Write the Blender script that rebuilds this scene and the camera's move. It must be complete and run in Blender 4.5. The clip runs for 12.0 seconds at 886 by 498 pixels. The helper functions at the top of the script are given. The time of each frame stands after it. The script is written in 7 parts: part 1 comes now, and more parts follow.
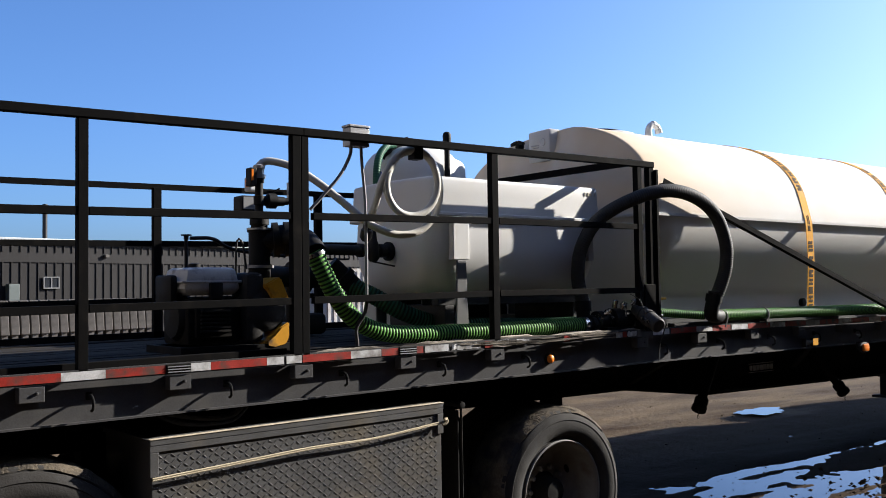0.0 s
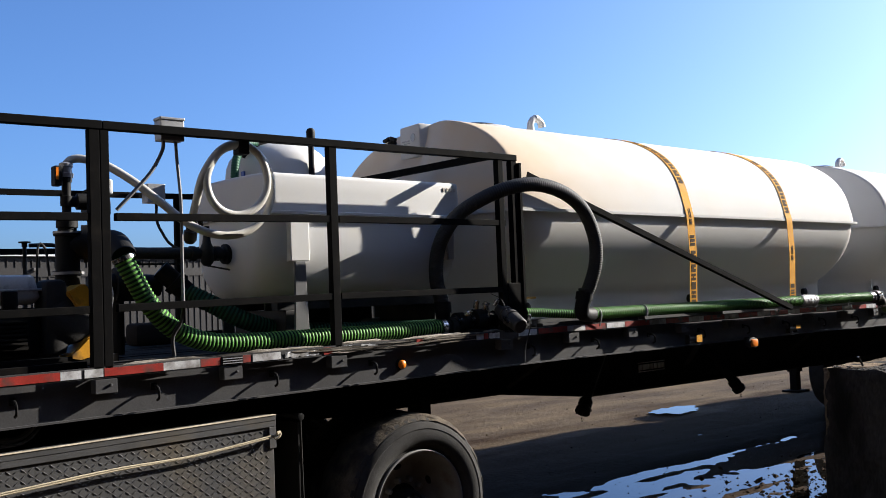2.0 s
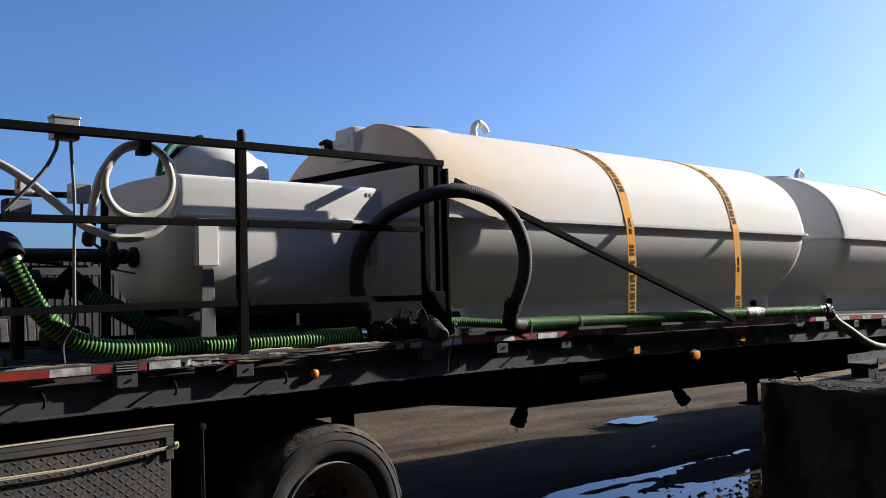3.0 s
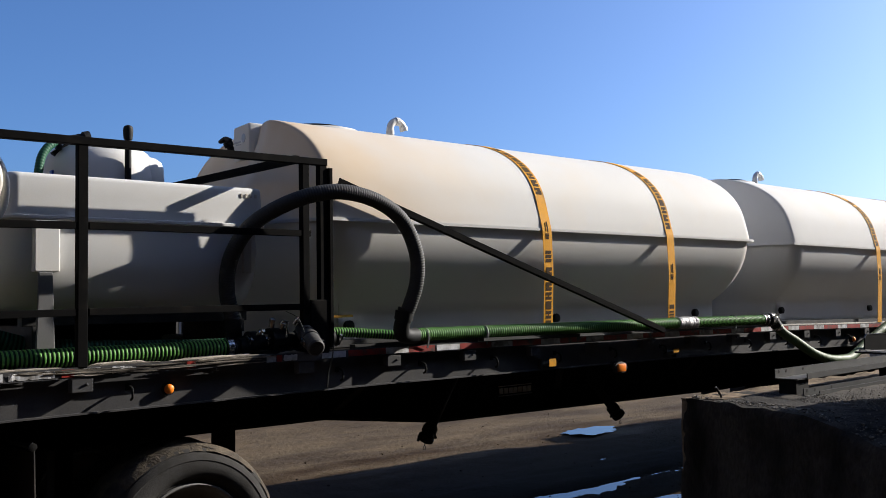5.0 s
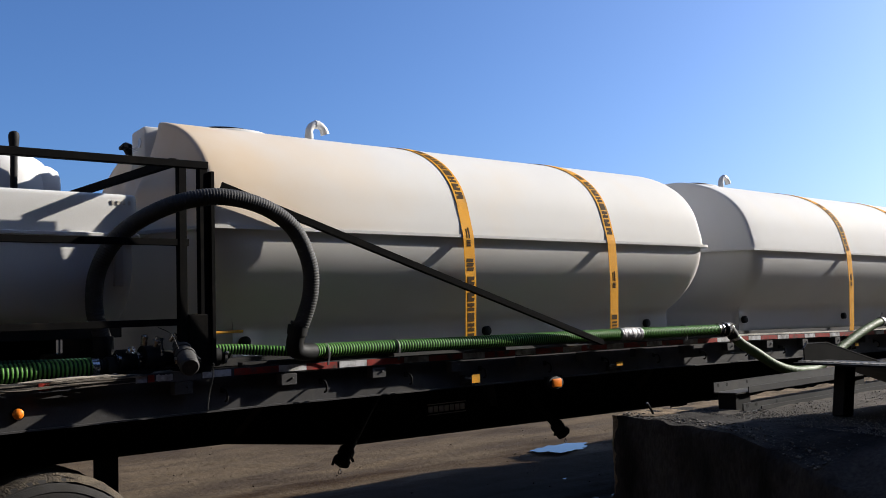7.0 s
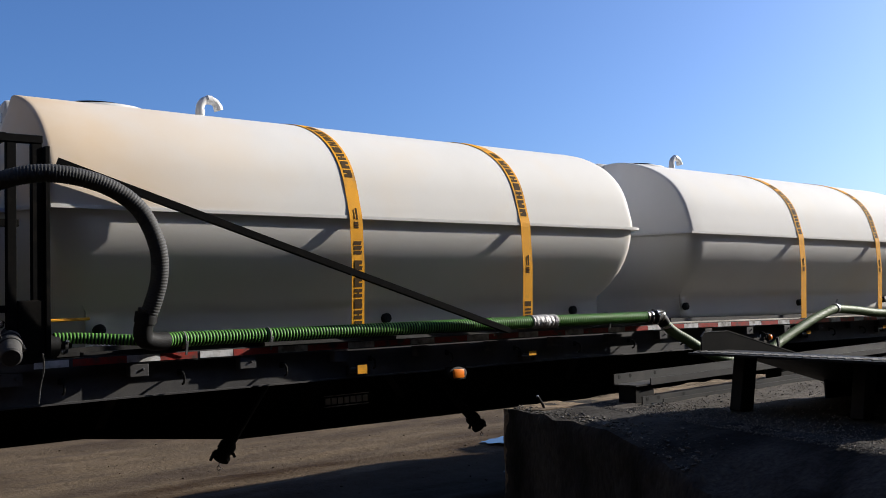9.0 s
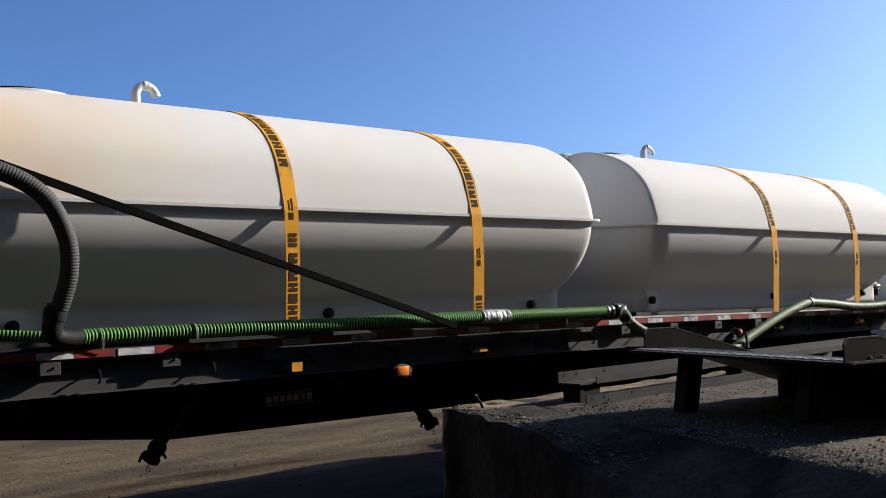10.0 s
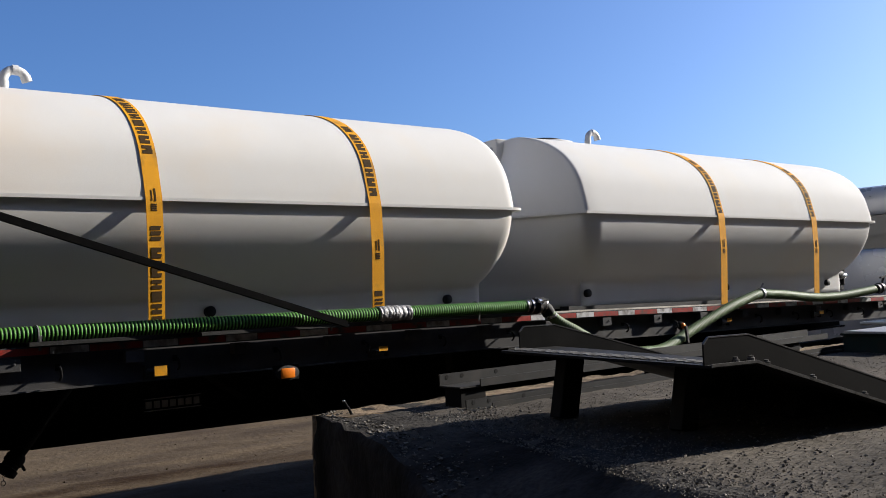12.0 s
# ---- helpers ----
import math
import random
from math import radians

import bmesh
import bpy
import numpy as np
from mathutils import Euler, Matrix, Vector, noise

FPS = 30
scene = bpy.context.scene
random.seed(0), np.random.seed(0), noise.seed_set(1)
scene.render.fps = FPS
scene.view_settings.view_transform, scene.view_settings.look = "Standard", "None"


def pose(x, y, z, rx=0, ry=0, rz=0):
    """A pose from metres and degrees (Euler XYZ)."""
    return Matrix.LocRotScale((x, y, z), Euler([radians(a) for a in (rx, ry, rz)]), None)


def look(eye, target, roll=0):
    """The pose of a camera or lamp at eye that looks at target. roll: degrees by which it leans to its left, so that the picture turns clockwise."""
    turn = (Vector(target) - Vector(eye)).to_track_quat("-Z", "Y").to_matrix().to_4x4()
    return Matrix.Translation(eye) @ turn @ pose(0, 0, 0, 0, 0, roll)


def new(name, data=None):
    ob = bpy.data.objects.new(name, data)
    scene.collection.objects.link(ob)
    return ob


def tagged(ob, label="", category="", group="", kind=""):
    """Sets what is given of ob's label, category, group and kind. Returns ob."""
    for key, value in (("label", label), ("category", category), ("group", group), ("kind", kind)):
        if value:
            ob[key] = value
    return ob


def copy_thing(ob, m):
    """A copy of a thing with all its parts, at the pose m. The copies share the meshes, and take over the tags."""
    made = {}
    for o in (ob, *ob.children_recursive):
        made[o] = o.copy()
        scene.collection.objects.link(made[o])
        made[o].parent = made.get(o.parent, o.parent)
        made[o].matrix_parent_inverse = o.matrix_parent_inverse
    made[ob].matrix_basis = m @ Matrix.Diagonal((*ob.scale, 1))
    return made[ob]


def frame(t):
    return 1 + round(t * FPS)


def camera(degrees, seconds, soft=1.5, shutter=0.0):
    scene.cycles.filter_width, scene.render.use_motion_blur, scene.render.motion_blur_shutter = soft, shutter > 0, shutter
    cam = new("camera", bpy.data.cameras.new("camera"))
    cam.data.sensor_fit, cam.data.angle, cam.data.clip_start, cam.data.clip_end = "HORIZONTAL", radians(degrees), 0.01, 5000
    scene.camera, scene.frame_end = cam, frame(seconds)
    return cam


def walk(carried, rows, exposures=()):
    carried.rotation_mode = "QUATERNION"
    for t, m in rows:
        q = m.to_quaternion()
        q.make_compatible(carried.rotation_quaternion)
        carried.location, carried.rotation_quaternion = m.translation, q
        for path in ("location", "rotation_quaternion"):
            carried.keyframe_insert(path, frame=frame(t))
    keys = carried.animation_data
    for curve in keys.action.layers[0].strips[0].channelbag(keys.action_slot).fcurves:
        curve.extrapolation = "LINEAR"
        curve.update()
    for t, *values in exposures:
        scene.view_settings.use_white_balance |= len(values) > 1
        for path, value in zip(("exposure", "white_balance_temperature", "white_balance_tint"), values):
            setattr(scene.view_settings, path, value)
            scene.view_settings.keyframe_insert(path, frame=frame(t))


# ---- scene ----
cam = camera(50.0, 12.0, soft=0.9)
PATH = [
    (0, (-0.354, 0.058, 1.833), (0.884, 1.627, 1.916), -0.8),
    (0.5, (-0.242, 0.024, 1.836), (1.029, 1.567, 1.909), -1.5),
    (1, (-0.014, 0.029, 1.817), (1.283, 1.55, 1.89), -0.4),
    (1.5, (0.193, 0.008, 1.821), (1.485, 1.533, 1.903), -1.1),
    (2, (0.351, -0.082, 1.796), (1.665, 1.423, 1.888), -2.2),
    (2.5, (0.573, -0.202, 1.837), (1.872, 1.317, 1.925), -0.8),
    (3, (0.756, -0.244, 1.811), (2.088, 1.245, 1.91), -1.3),
    (3.2, (0.839, -0.257, 1.789), (2.186, 1.218, 1.887), -1.3),
    (4.8, (1.496, -0.383, 1.821), (2.817, 1.114, 1.941), -1.6),
    (5, (1.58, -0.42, 1.841), (2.902, 1.077, 1.944), -0.9),
    (5.5, (1.739, -0.468, 1.812), (3.053, 1.036, 1.918), -1.8),
    (6, (1.976, -0.46, 1.825), (3.285, 1.048, 1.951), -0.7),
    (6.5, (2.182, -0.523, 1.805), (3.487, 0.987, 1.94), -1.4),
    (6.7, (2.257, -0.496, 1.809), (3.566, 1.011, 1.945), -1.8),
    (8.3, (2.937, -0.691, 1.809), (4.199, 0.855, 1.936), -0.3),
    (8.5, (3.035, -0.689, 1.792), (4.296, 0.859, 1.917), -1.0),
    (9, (3.258, -0.724, 1.782), (4.54, 0.808, 1.89), -1.7),
    (9.5, (3.516, -0.761, 1.799), (4.759, 0.803, 1.893), -1.2),
    (10, (3.714, -0.764, 1.787), (4.994, 0.77, 1.878), -1.7),
    (10.5, (3.959, -0.742, 1.775), (5.231, 0.798, 1.88), -1.3),
    (11, (4.152, -0.759, 1.775), (5.437, 0.77, 1.881), -3.2),
    (11.5, (4.381, -0.812, 1.762), (5.653, 0.728, 1.864), -2.5),
    (12, (4.594, -0.889, 1.774), (5.855, 0.661, 1.851), -2.3),
]
walk(cam, [(t, look(eye, target, roll)) for t, eye, target, roll in PATH], [(0.0, 1.47), (2.0, 1.42), (2.5, 1.42), (3.0, 1.08), (5.0, 1.02), (8.5, 0.98), (12.0, 0.98)])

# ---- world and light ----
SUN = Vector((2.2, -0.53, 1.0)).normalized()          # towards the sun
elev, azim = math.asin(SUN.z), math.atan2(SUN.x, SUN.y)
world = bpy.data.worlds.new("world")
scene.world = world
world.use_nodes = True
wt = world.node_tree
sky = wt.nodes.new("ShaderNodeTexSky")
sky.sky_type, sky.sun_disc = "NISHITA", False
sky.sun_elevation, sky.sun_rotation = elev, azim
sky.air_density, sky.dust_density, sky.ozone_density, sky.altitude = 0.85, 5.8, 9.0, 1200
wt.nodes["Background"].inputs[1].default_value = 0.088
wt.links.new(sky.outputs[0], wt.nodes["Background"].inputs[0])
lamp = bpy.data.lights.new("sun", "SUN")
lamp.energy, lamp.angle, lamp.color = 5.0, radians(0.5), (1.0, 0.94, 0.86)
sun_ob = new("sun", lamp)
sun_ob.matrix_world = look(SUN * 60, (0, 0, 0))


# ---- materials ----
def material(name, base, rough=0.6, metal=0.0, var=0.15, scale=8.0, fine=90.0, bump=0.15, dirt=None, dirt_amount=0.0, dirt_scale=2.0, spec=0.5, random_tint=0.0, stretch=(1, 1, 1), relief=0.004, let_through=0.0, by_island=False):
    """Base colour with broad and fine variation, blotches of dirt, and fine relief."""
    m = bpy.data.materials.new(name)
    m.use_nodes = True
    nt = m.node_tree
    N, L = nt.nodes.new, nt.links.new
    b = nt.nodes["Principled BSDF"]
    tc = N("ShaderNodeTexCoord")
    mp = N("ShaderNodeMapping")
    mp.inputs["Scale"].default_value = stretch
    L(tc.outputs["Object"], mp.inputs["Vector"])
    n1, n2 = N("ShaderNodeTexNoise"), N("ShaderNodeTexNoise")
    n1.inputs["Scale"].default_value, n1.inputs["Detail"].default_value = scale, 6
    n2.inputs["Scale"].default_value, n2.inputs["Detail"].default_value = fine, 4
    L(mp.outputs[0], n1.inputs["Vector"])
    L(mp.outputs[0], n2.inputs["Vector"])
    add = N("ShaderNodeMath")
    add.operation = "ADD"
    L(n1.outputs["Fac"], add.inputs[0])
    L(n2.outputs["Fac"], add.inputs[1])
    ramp = N("ShaderNodeMapRange")
    ramp.inputs["From Min"].default_value, ramp.inputs["From Max"].default_value = 0.6, 1.4
    ramp.inputs["To Min"].default_value, ramp.inputs["To Max"].default_value = 1 - var, 1 + var
    L(add.outputs[0], ramp.inputs["Value"])
    hsv = N("ShaderNodeHueSaturation")
    hsv.inputs["Color"].default_value = (*base, 1)
    value = ramp.outputs[0]
    if random_tint:
        info = N("ShaderNodeNewGeometry" if by_island else "ShaderNodeObjectInfo")
        r2 = N("ShaderNodeMapRange")
        r2.inputs["To Min"].default_value, r2.inputs["To Max"].default_value = 1 - random_tint, 1 + random_tint
        L(info.outputs["Random Per Island" if by_island else "Random"], r2.inputs["Value"])
        mul = N("ShaderNodeMath")
        mul.operation = "MULTIPLY"
        L(ramp.outputs[0], mul.inputs[0])
        L(r2.outputs[0], mul.inputs[1])
        value = mul.outputs[0]
    L(value, hsv.inputs["Value"])
    colour = hsv.outputs[0]
    if dirt:
        n3 = N("ShaderNodeTexNoise")
        n3.inputs["Scale"].default_value, n3.inputs["Detail"].default_value = dirt_scale, 8
        L(mp.outputs[0], n3.inputs["Vector"])
        cut = N("ShaderNodeMapRange")
        cut.inputs["From Min"].default_value, cut.inputs["From Max"].default_value = 0.62 - 0.35 * dirt_amount, 0.8 - 0.25 * dirt_amount
        L(n3.outputs["Fac"], cut.inputs["Value"])
        mix = N("ShaderNodeMix")
        mix.data_type = "RGBA"
        mix.inputs["B"].default_value = (*dirt, 1)
        L(cut.outputs[0], mix.inputs["Factor"])
        L(colour, mix.inputs["A"])
        colour = mix.outputs["Result"]
    L(colour, b.inputs["Base Color"])
    rr = N("ShaderNodeMapRange")
    rr.inputs["To Min"].default_value, rr.inputs["To Max"].default_value = max(0.02, rough - 0.12), min(1, rough + 0.12)
    L(n1.outputs["Fac"], rr.inputs["Value"])
    L(rr.outputs[0], b.inputs["Roughness"])
    b.inputs["Metallic"].default_value = metal
    b.inputs["Specular IOR Level"].default_value = spec
    if bump:
        bp = N("ShaderNodeBump")
        bp.inputs["Strength"].default_value, bp.inputs["Distance"].default_value = bump, relief
        L(n2.outputs["Fac"], bp.inputs["Height"])
        L(bp.outputs[0], b.inputs["Normal"])
    if let_through:
        # thin plastic that lets part of the light through
        thin, both = N("ShaderNodeBsdfTranslucent"), N("ShaderNodeMixShader")
        thin.inputs["Color"].default_value = (0.86, 0.875, 0.885, 1)
        both.inputs["Fac"].default_value = let_through
        L(b.outputs[0], both.inputs[1])
        L(thin.outputs[0], both.inputs[2])
        L(both.outputs[0], nt.nodes["Material Output"].inputs["Surface"])
    return m


M = {}
M["poly"] = material("white_polyethylene", (0.61, 0.6, 0.58), 0.8, 0, 0.05, 3, 160, 0.06, dirt=(0.62, 0.585, 0.53), dirt_amount=0.2, dirt_scale=1.3, spec=0.15, let_through=0.13)
M["poly_small"] = material("white_polyethylene_small", (0.6, 0.595, 0.58), 0.6, 0, 0.05, 4, 160, 0.05, dirt=(0.63, 0.605, 0.56), dirt_amount=0.2, dirt_scale=3, spec=0.2, let_through=0.08)
M["steel"] = material("dark_painted_steel", (0.017, 0.0165, 0.016), 0.55, 0.1, 0.3, 12, 120, 0.2, dirt=(0.04, 0.034, 0.028), dirt_amount=0.3, dirt_scale=9, spec=0.3)
M["rail"] = material("worn_railing_steel", (0.0055, 0.0053, 0.0053), 0.8, 0.0, 0.3, 14, 140, 0.12, dirt=(0.012, 0.0105, 0.009), dirt_amount=0.2, dirt_scale=12, spec=0.03)
M["side"] = material("grey_trailer_paint", (0.052, 0.051, 0.052), 0.72, 0.0, 0.2, 10, 130, 0.12, dirt=(0.07, 0.066, 0.062), dirt_amount=0.3, dirt_scale=5, spec=0.12)
M["frame"] = material("black_chassis_steel", (0.006, 0.0058, 0.0055), 0.85, 0.0, 0.3, 9, 120, 0.2, dirt=(0.016, 0.013, 0.011), dirt_amount=0.3, dirt_scale=6, spec=0.15)
M["rubber"] = material("black_rubber", (0.022, 0.022, 0.022), 0.75, 0, 0.25, 10, 150, 0.25)
M["tyre"] = material("dusty_tyre_rubber", (0.034, 0.0325, 0.031), 0.9, 0, 0.3, 9, 120, 0.4, dirt=(0.025, 0.023, 0.021), dirt_amount=0.45, dirt_scale=12, spec=0.2)
M["tread"] = material("mud_caked_tread", (0.085, 0.07, 0.052), 0.95, 0, 0.4, 12, 70, 1.0, dirt=(0.035, 0.031, 0.027), dirt_amount=0.55, dirt_scale=9, spec=0.1, relief=0.008)
M["rim"] = material("dull_steel_wheel", (0.15, 0.145, 0.138), 0.6, 0.0, 0.2, 10, 120, 0.15, dirt=(0.1, 0.085, 0.068), dirt_amount=0.3, dirt_scale=8, spec=0.3)
M["plate"] = material("dusty_tread_plate", (0.08, 0.079, 0.078), 0.5, 0.2, 0.2, 7, 130, 0.12, dirt=(0.135, 0.115, 0.085), dirt_amount=0.35, dirt_scale=3, spec=0.3)
M["galv"] = material("galvanised_grey", (0.351, 0.351, 0.3588), 0.4, 0.5, 0.15, 14, 130, 0.1)
M["chrome"] = material("bright_clamp_steel", (0.468, 0.468, 0.468), 0.25, 0.95, 0.15, 20, 150, 0.1)
M["black"] = material("black_fitting_plastic", (0.008, 0.008, 0.008), 0.65, 0, 0.25, 16, 150, 0.15, spec=0.18)
M["red"] = material("red_reflective_tape", (0.27, 0.022, 0.014), 0.45, 0, 0.25, 18, 160, 0.1, dirt=(0.06, 0.045, 0.038), dirt_amount=0.42, dirt_scale=14, spec=0.3)
M["white"] = material("white_reflective_tape", (0.5, 0.5, 0.5), 0.45, 0, 0.2, 18, 160, 0.1, dirt=(0.17, 0.155, 0.14), dirt_amount=0.5, dirt_scale=14, spec=0.3)
M["amber"] = material("amber_lens", (0.75, 0.19, 0.012), 0.35, 0, 0.12, 30, 160, 0.05, spec=0.3)
M["yellow"] = material("yellow_pump_paint", (0.5616, 0.2652, 0.0156), 0.4, 0, 0.15, 12, 140, 0.12, dirt=(0.0468, 0.0312, 0.0156), dirt_amount=0.15, dirt_scale=12)
M["web"] = material("amber_yellow_webbing", (0.64, 0.29, 0.012), 0.75, 0, 0.12, 10, 260, 0.3, dirt=(0.27, 0.15, 0.035), dirt_amount=0.2, dirt_scale=8, spec=0.12)
M["print"] = material("dark_webbing_print", (0.05, 0.03, 0.012), 0.85, 0, 0.25, 20, 260, 0.2, spec=0.08)
M["hose_green"] = material("green_hose_plastic", (0.095, 0.26, 0.05), 0.5, 0, 0.15, 14, 140, 0.08, spec=0.15)
M["hose_pale"] = material("pale_green_hose_plastic", (0.075, 0.115, 0.045), 0.6, 0, 0.2, 14, 140, 0.08, spec=0.25)
M["hose_dark"] = material("dark_green_hose_groove", (0.016, 0.032, 0.016), 0.7, 0, 0.2, 14, 140, 0.08, spec=0.1)
M["clear_hose"] = material("cloudy_clear_hose", (0.4524, 0.4368, 0.39), 0.35, 0, 0.12, 9, 140, 0.06)
M["pvc"] = material("white_pvc", (0.6084, 0.6084, 0.5928), 0.35, 0, 0.06, 9, 140, 0.05)
M["wood"] = material("weathered_deck_wood", (0.032, 0.029, 0.026), 0.9, 0, 0.35, 5, 70, 0.5, dirt=(0.016, 0.0145, 0.013), dirt_amount=0.5, dirt_scale=4, random_tint=0.25, stretch=(0.12, 1, 1), spec=0.03)
M["rope"] = material("dirty_straw_rope", (0.39, 0.3276, 0.2184), 0.9, 0, 0.2, 20, 300, 0.6)
M["engine_grey"] = material("pale_grey_tank_paint", (0.48, 0.475, 0.46), 0.6, 0.0, 0.12, 12, 140, 0.1, dirt=(0.12, 0.11, 0.1), dirt_amount=0.2, dirt_scale=14, spec=0.2)
# one concrete in two tones: dark for the shaded face, dusty and lighter where sunlit
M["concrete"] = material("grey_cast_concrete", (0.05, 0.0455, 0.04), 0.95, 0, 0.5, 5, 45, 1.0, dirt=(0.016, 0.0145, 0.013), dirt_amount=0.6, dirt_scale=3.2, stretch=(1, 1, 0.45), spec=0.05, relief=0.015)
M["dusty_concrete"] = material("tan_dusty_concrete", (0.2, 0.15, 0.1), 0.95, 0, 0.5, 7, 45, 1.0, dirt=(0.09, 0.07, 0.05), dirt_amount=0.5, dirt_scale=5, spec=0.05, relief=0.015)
M["siding"] = material("brown_grey_metal_siding", (0.0125, 0.011, 0.0105), 0.6, 0.0, 0.12, 1.5, 40, 0.1, dirt=(0.0095, 0.0085, 0.008), dirt_amount=0.4, dirt_scale=0.6, spec=0.15)
M["roof"] = material("pale_metal_roof", (0.351, 0.3588, 0.351), 0.45, 0.3, 0.1, 1, 30, 0.1)
M["pale"] = material("pale_dusty_panel", (0.39, 0.3744, 0.351), 0.7, 0, 0.15, 3, 50, 0.2, dirt=(0.195, 0.156, 0.1248), dirt_amount=0.4, dirt_scale=2)
# pale so that the unseen west wall bounces sun onto the tank fronts
M["shed"] = material("pale_brown_shed_siding", (0.115, 0.102, 0.088), 0.7, 0.0, 0.12, 1.5, 40, 0.1, dirt=(0.09, 0.08, 0.07), dirt_amount=0.4, dirt_scale=0.6, spec=0.15)
M["glass"] = material("dark_window_glass", (0.02, 0.022, 0.025), 0.08, 0, 0.1, 2, 40, 0.0)
M["cab"] = material("silver_cab_paint", (0.312, 0.3198, 0.3354), 0.3, 0.3, 0.08, 3, 80, 0.05)
M["tape"] = material("silver_duct_tape", (0.27, 0.27, 0.27), 0.5, 0.25, 0.3, 30, 60, 1.0, dirt=(0.15, 0.15, 0.15), dirt_amount=0.3, dirt_scale=40, relief=0.006)
M["precast"] = material("dull_precast", (0.11, 0.1, 0.09), 0.85, 0, 0.2, 3, 50, 0.3, dirt=(0.05, 0.045, 0.04), dirt_amount=0.4, dirt_scale=2, spec=0.2)
M["leg"] = material("grey_white_leg_plastic", (0.12, 0.12, 0.12), 0.6, 0, 0.1, 6, 120, 0.05, spec=0.15)
M["edge"] = material("bleached_board_edge", (0.5, 0.46, 0.4), 0.85, 0, 0.35, 9, 90, 0.5, dirt=(0.1, 0.085, 0.07), dirt_amount=0.5, dirt_scale=8, stretch=(0.3, 1, 1))
# cream colour that stands in for sun on the toolbox lid edge
M["sunlit_lid"] = material("pale_dusty_lid", (0.42, 0.36, 0.26), 0.8, 0, 0.25, 9, 120, 0.3, dirt=(0.2, 0.165, 0.12), dirt_amount=0.4, dirt_scale=6)
M["cap"] = material("grey_worn_rubber", (0.045, 0.044, 0.043), 0.6, 0, 0.25, 10, 150, 0.25, dirt=(0.08, 0.075, 0.07), dirt_amount=0.2, dirt_scale=20, spec=0.3)
M["cable"] = material("grey_cable_sheath", (0.2, 0.2, 0.2), 0.6, 0, 0.2, 14, 140, 0.1, spec=0.2)
M["teal_hose"] = material("teal_green_hose_plastic", (0.025, 0.095, 0.055), 0.55, 0, 0.2, 14, 140, 0.08, spec=0.2)
M["worn"] = material("paint_worn_steel", (0.13, 0.127, 0.122), 0.45, 0.3, 0.35, 16, 120, 0.15, dirt=(0.03, 0.027, 0.024), dirt_amount=0.35, dirt_scale=18, spec=0.4)
M["crate"] = material("dark_green_crate_paint", (0.012, 0.026, 0.024), 0.7, 0.0, 0.3, 9, 120, 0.2, dirt=(0.03, 0.028, 0.022), dirt_amount=0.25, dirt_scale=8, spec=0.2)
M["cast"] = material("dark_grey_castings", (0.026, 0.025, 0.0245), 0.7, 0.0, 0.25, 12, 120, 0.25, dirt=(0.014, 0.013, 0.012), dirt_amount=0.3, dirt_scale=10, spec=0.2)
M["splinter"] = material("sun_bleached_splinters", (0.27, 0.24, 0.2), 0.9, 0, 0.5, 22, 120, 0.8, dirt=(0.04, 0.034, 0.029), dirt_amount=0.5, dirt_scale=16, stretch=(0.2, 1, 1), spec=0.1, random_tint=0.85, by_island=True)
M["channel"] = material("dark_rolled_steel", (0.011, 0.0107, 0.0105), 0.55, 0.0, 0.3, 8, 90, 0.1, dirt=(0.024, 0.021, 0.018), dirt_amount=0.3, dirt_scale=6, spec=0.2)
M["ramp"] = material("black_worn_ramp_steel", (0.0075, 0.0073, 0.0073), 0.6, 0.0, 0.25, 6, 60, 0.05, dirt=(0.016, 0.0145, 0.013), dirt_amount=0.25, dirt_scale=4, spec=0.12)


def ground_material(name, dry, wet, scale):
    return material(name, dry, 0.92, 0, 0.4, scale, 38, 1.0, dirt=wet, dirt_amount=0.55, dirt_scale=1.1, stretch=(0.4, 1.3, 1), spec=0.05, relief=0.02)


def mud_and_shade(m):
    """Wet mud and painted trailer shade along the puddles, in tongues along the wheel ruts."""
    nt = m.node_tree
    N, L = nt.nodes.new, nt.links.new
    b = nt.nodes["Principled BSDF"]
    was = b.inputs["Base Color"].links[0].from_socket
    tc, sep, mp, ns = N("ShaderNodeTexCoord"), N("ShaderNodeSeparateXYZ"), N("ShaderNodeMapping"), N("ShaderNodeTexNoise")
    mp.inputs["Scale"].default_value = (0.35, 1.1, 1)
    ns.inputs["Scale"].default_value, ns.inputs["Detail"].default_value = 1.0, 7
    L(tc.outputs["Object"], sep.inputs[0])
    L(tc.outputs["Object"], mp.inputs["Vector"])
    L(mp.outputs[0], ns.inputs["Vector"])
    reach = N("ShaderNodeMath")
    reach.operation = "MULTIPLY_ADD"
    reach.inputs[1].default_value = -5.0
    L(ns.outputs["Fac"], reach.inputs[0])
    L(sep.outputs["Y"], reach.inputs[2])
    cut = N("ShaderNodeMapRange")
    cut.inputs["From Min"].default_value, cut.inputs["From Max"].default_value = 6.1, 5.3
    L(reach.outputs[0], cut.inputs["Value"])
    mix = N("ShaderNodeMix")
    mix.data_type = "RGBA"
    # darker and browner than the mud itself, to deepen the trailer's shade
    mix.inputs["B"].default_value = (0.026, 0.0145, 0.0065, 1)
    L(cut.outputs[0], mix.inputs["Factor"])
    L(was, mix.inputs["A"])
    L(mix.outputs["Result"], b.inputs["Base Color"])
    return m


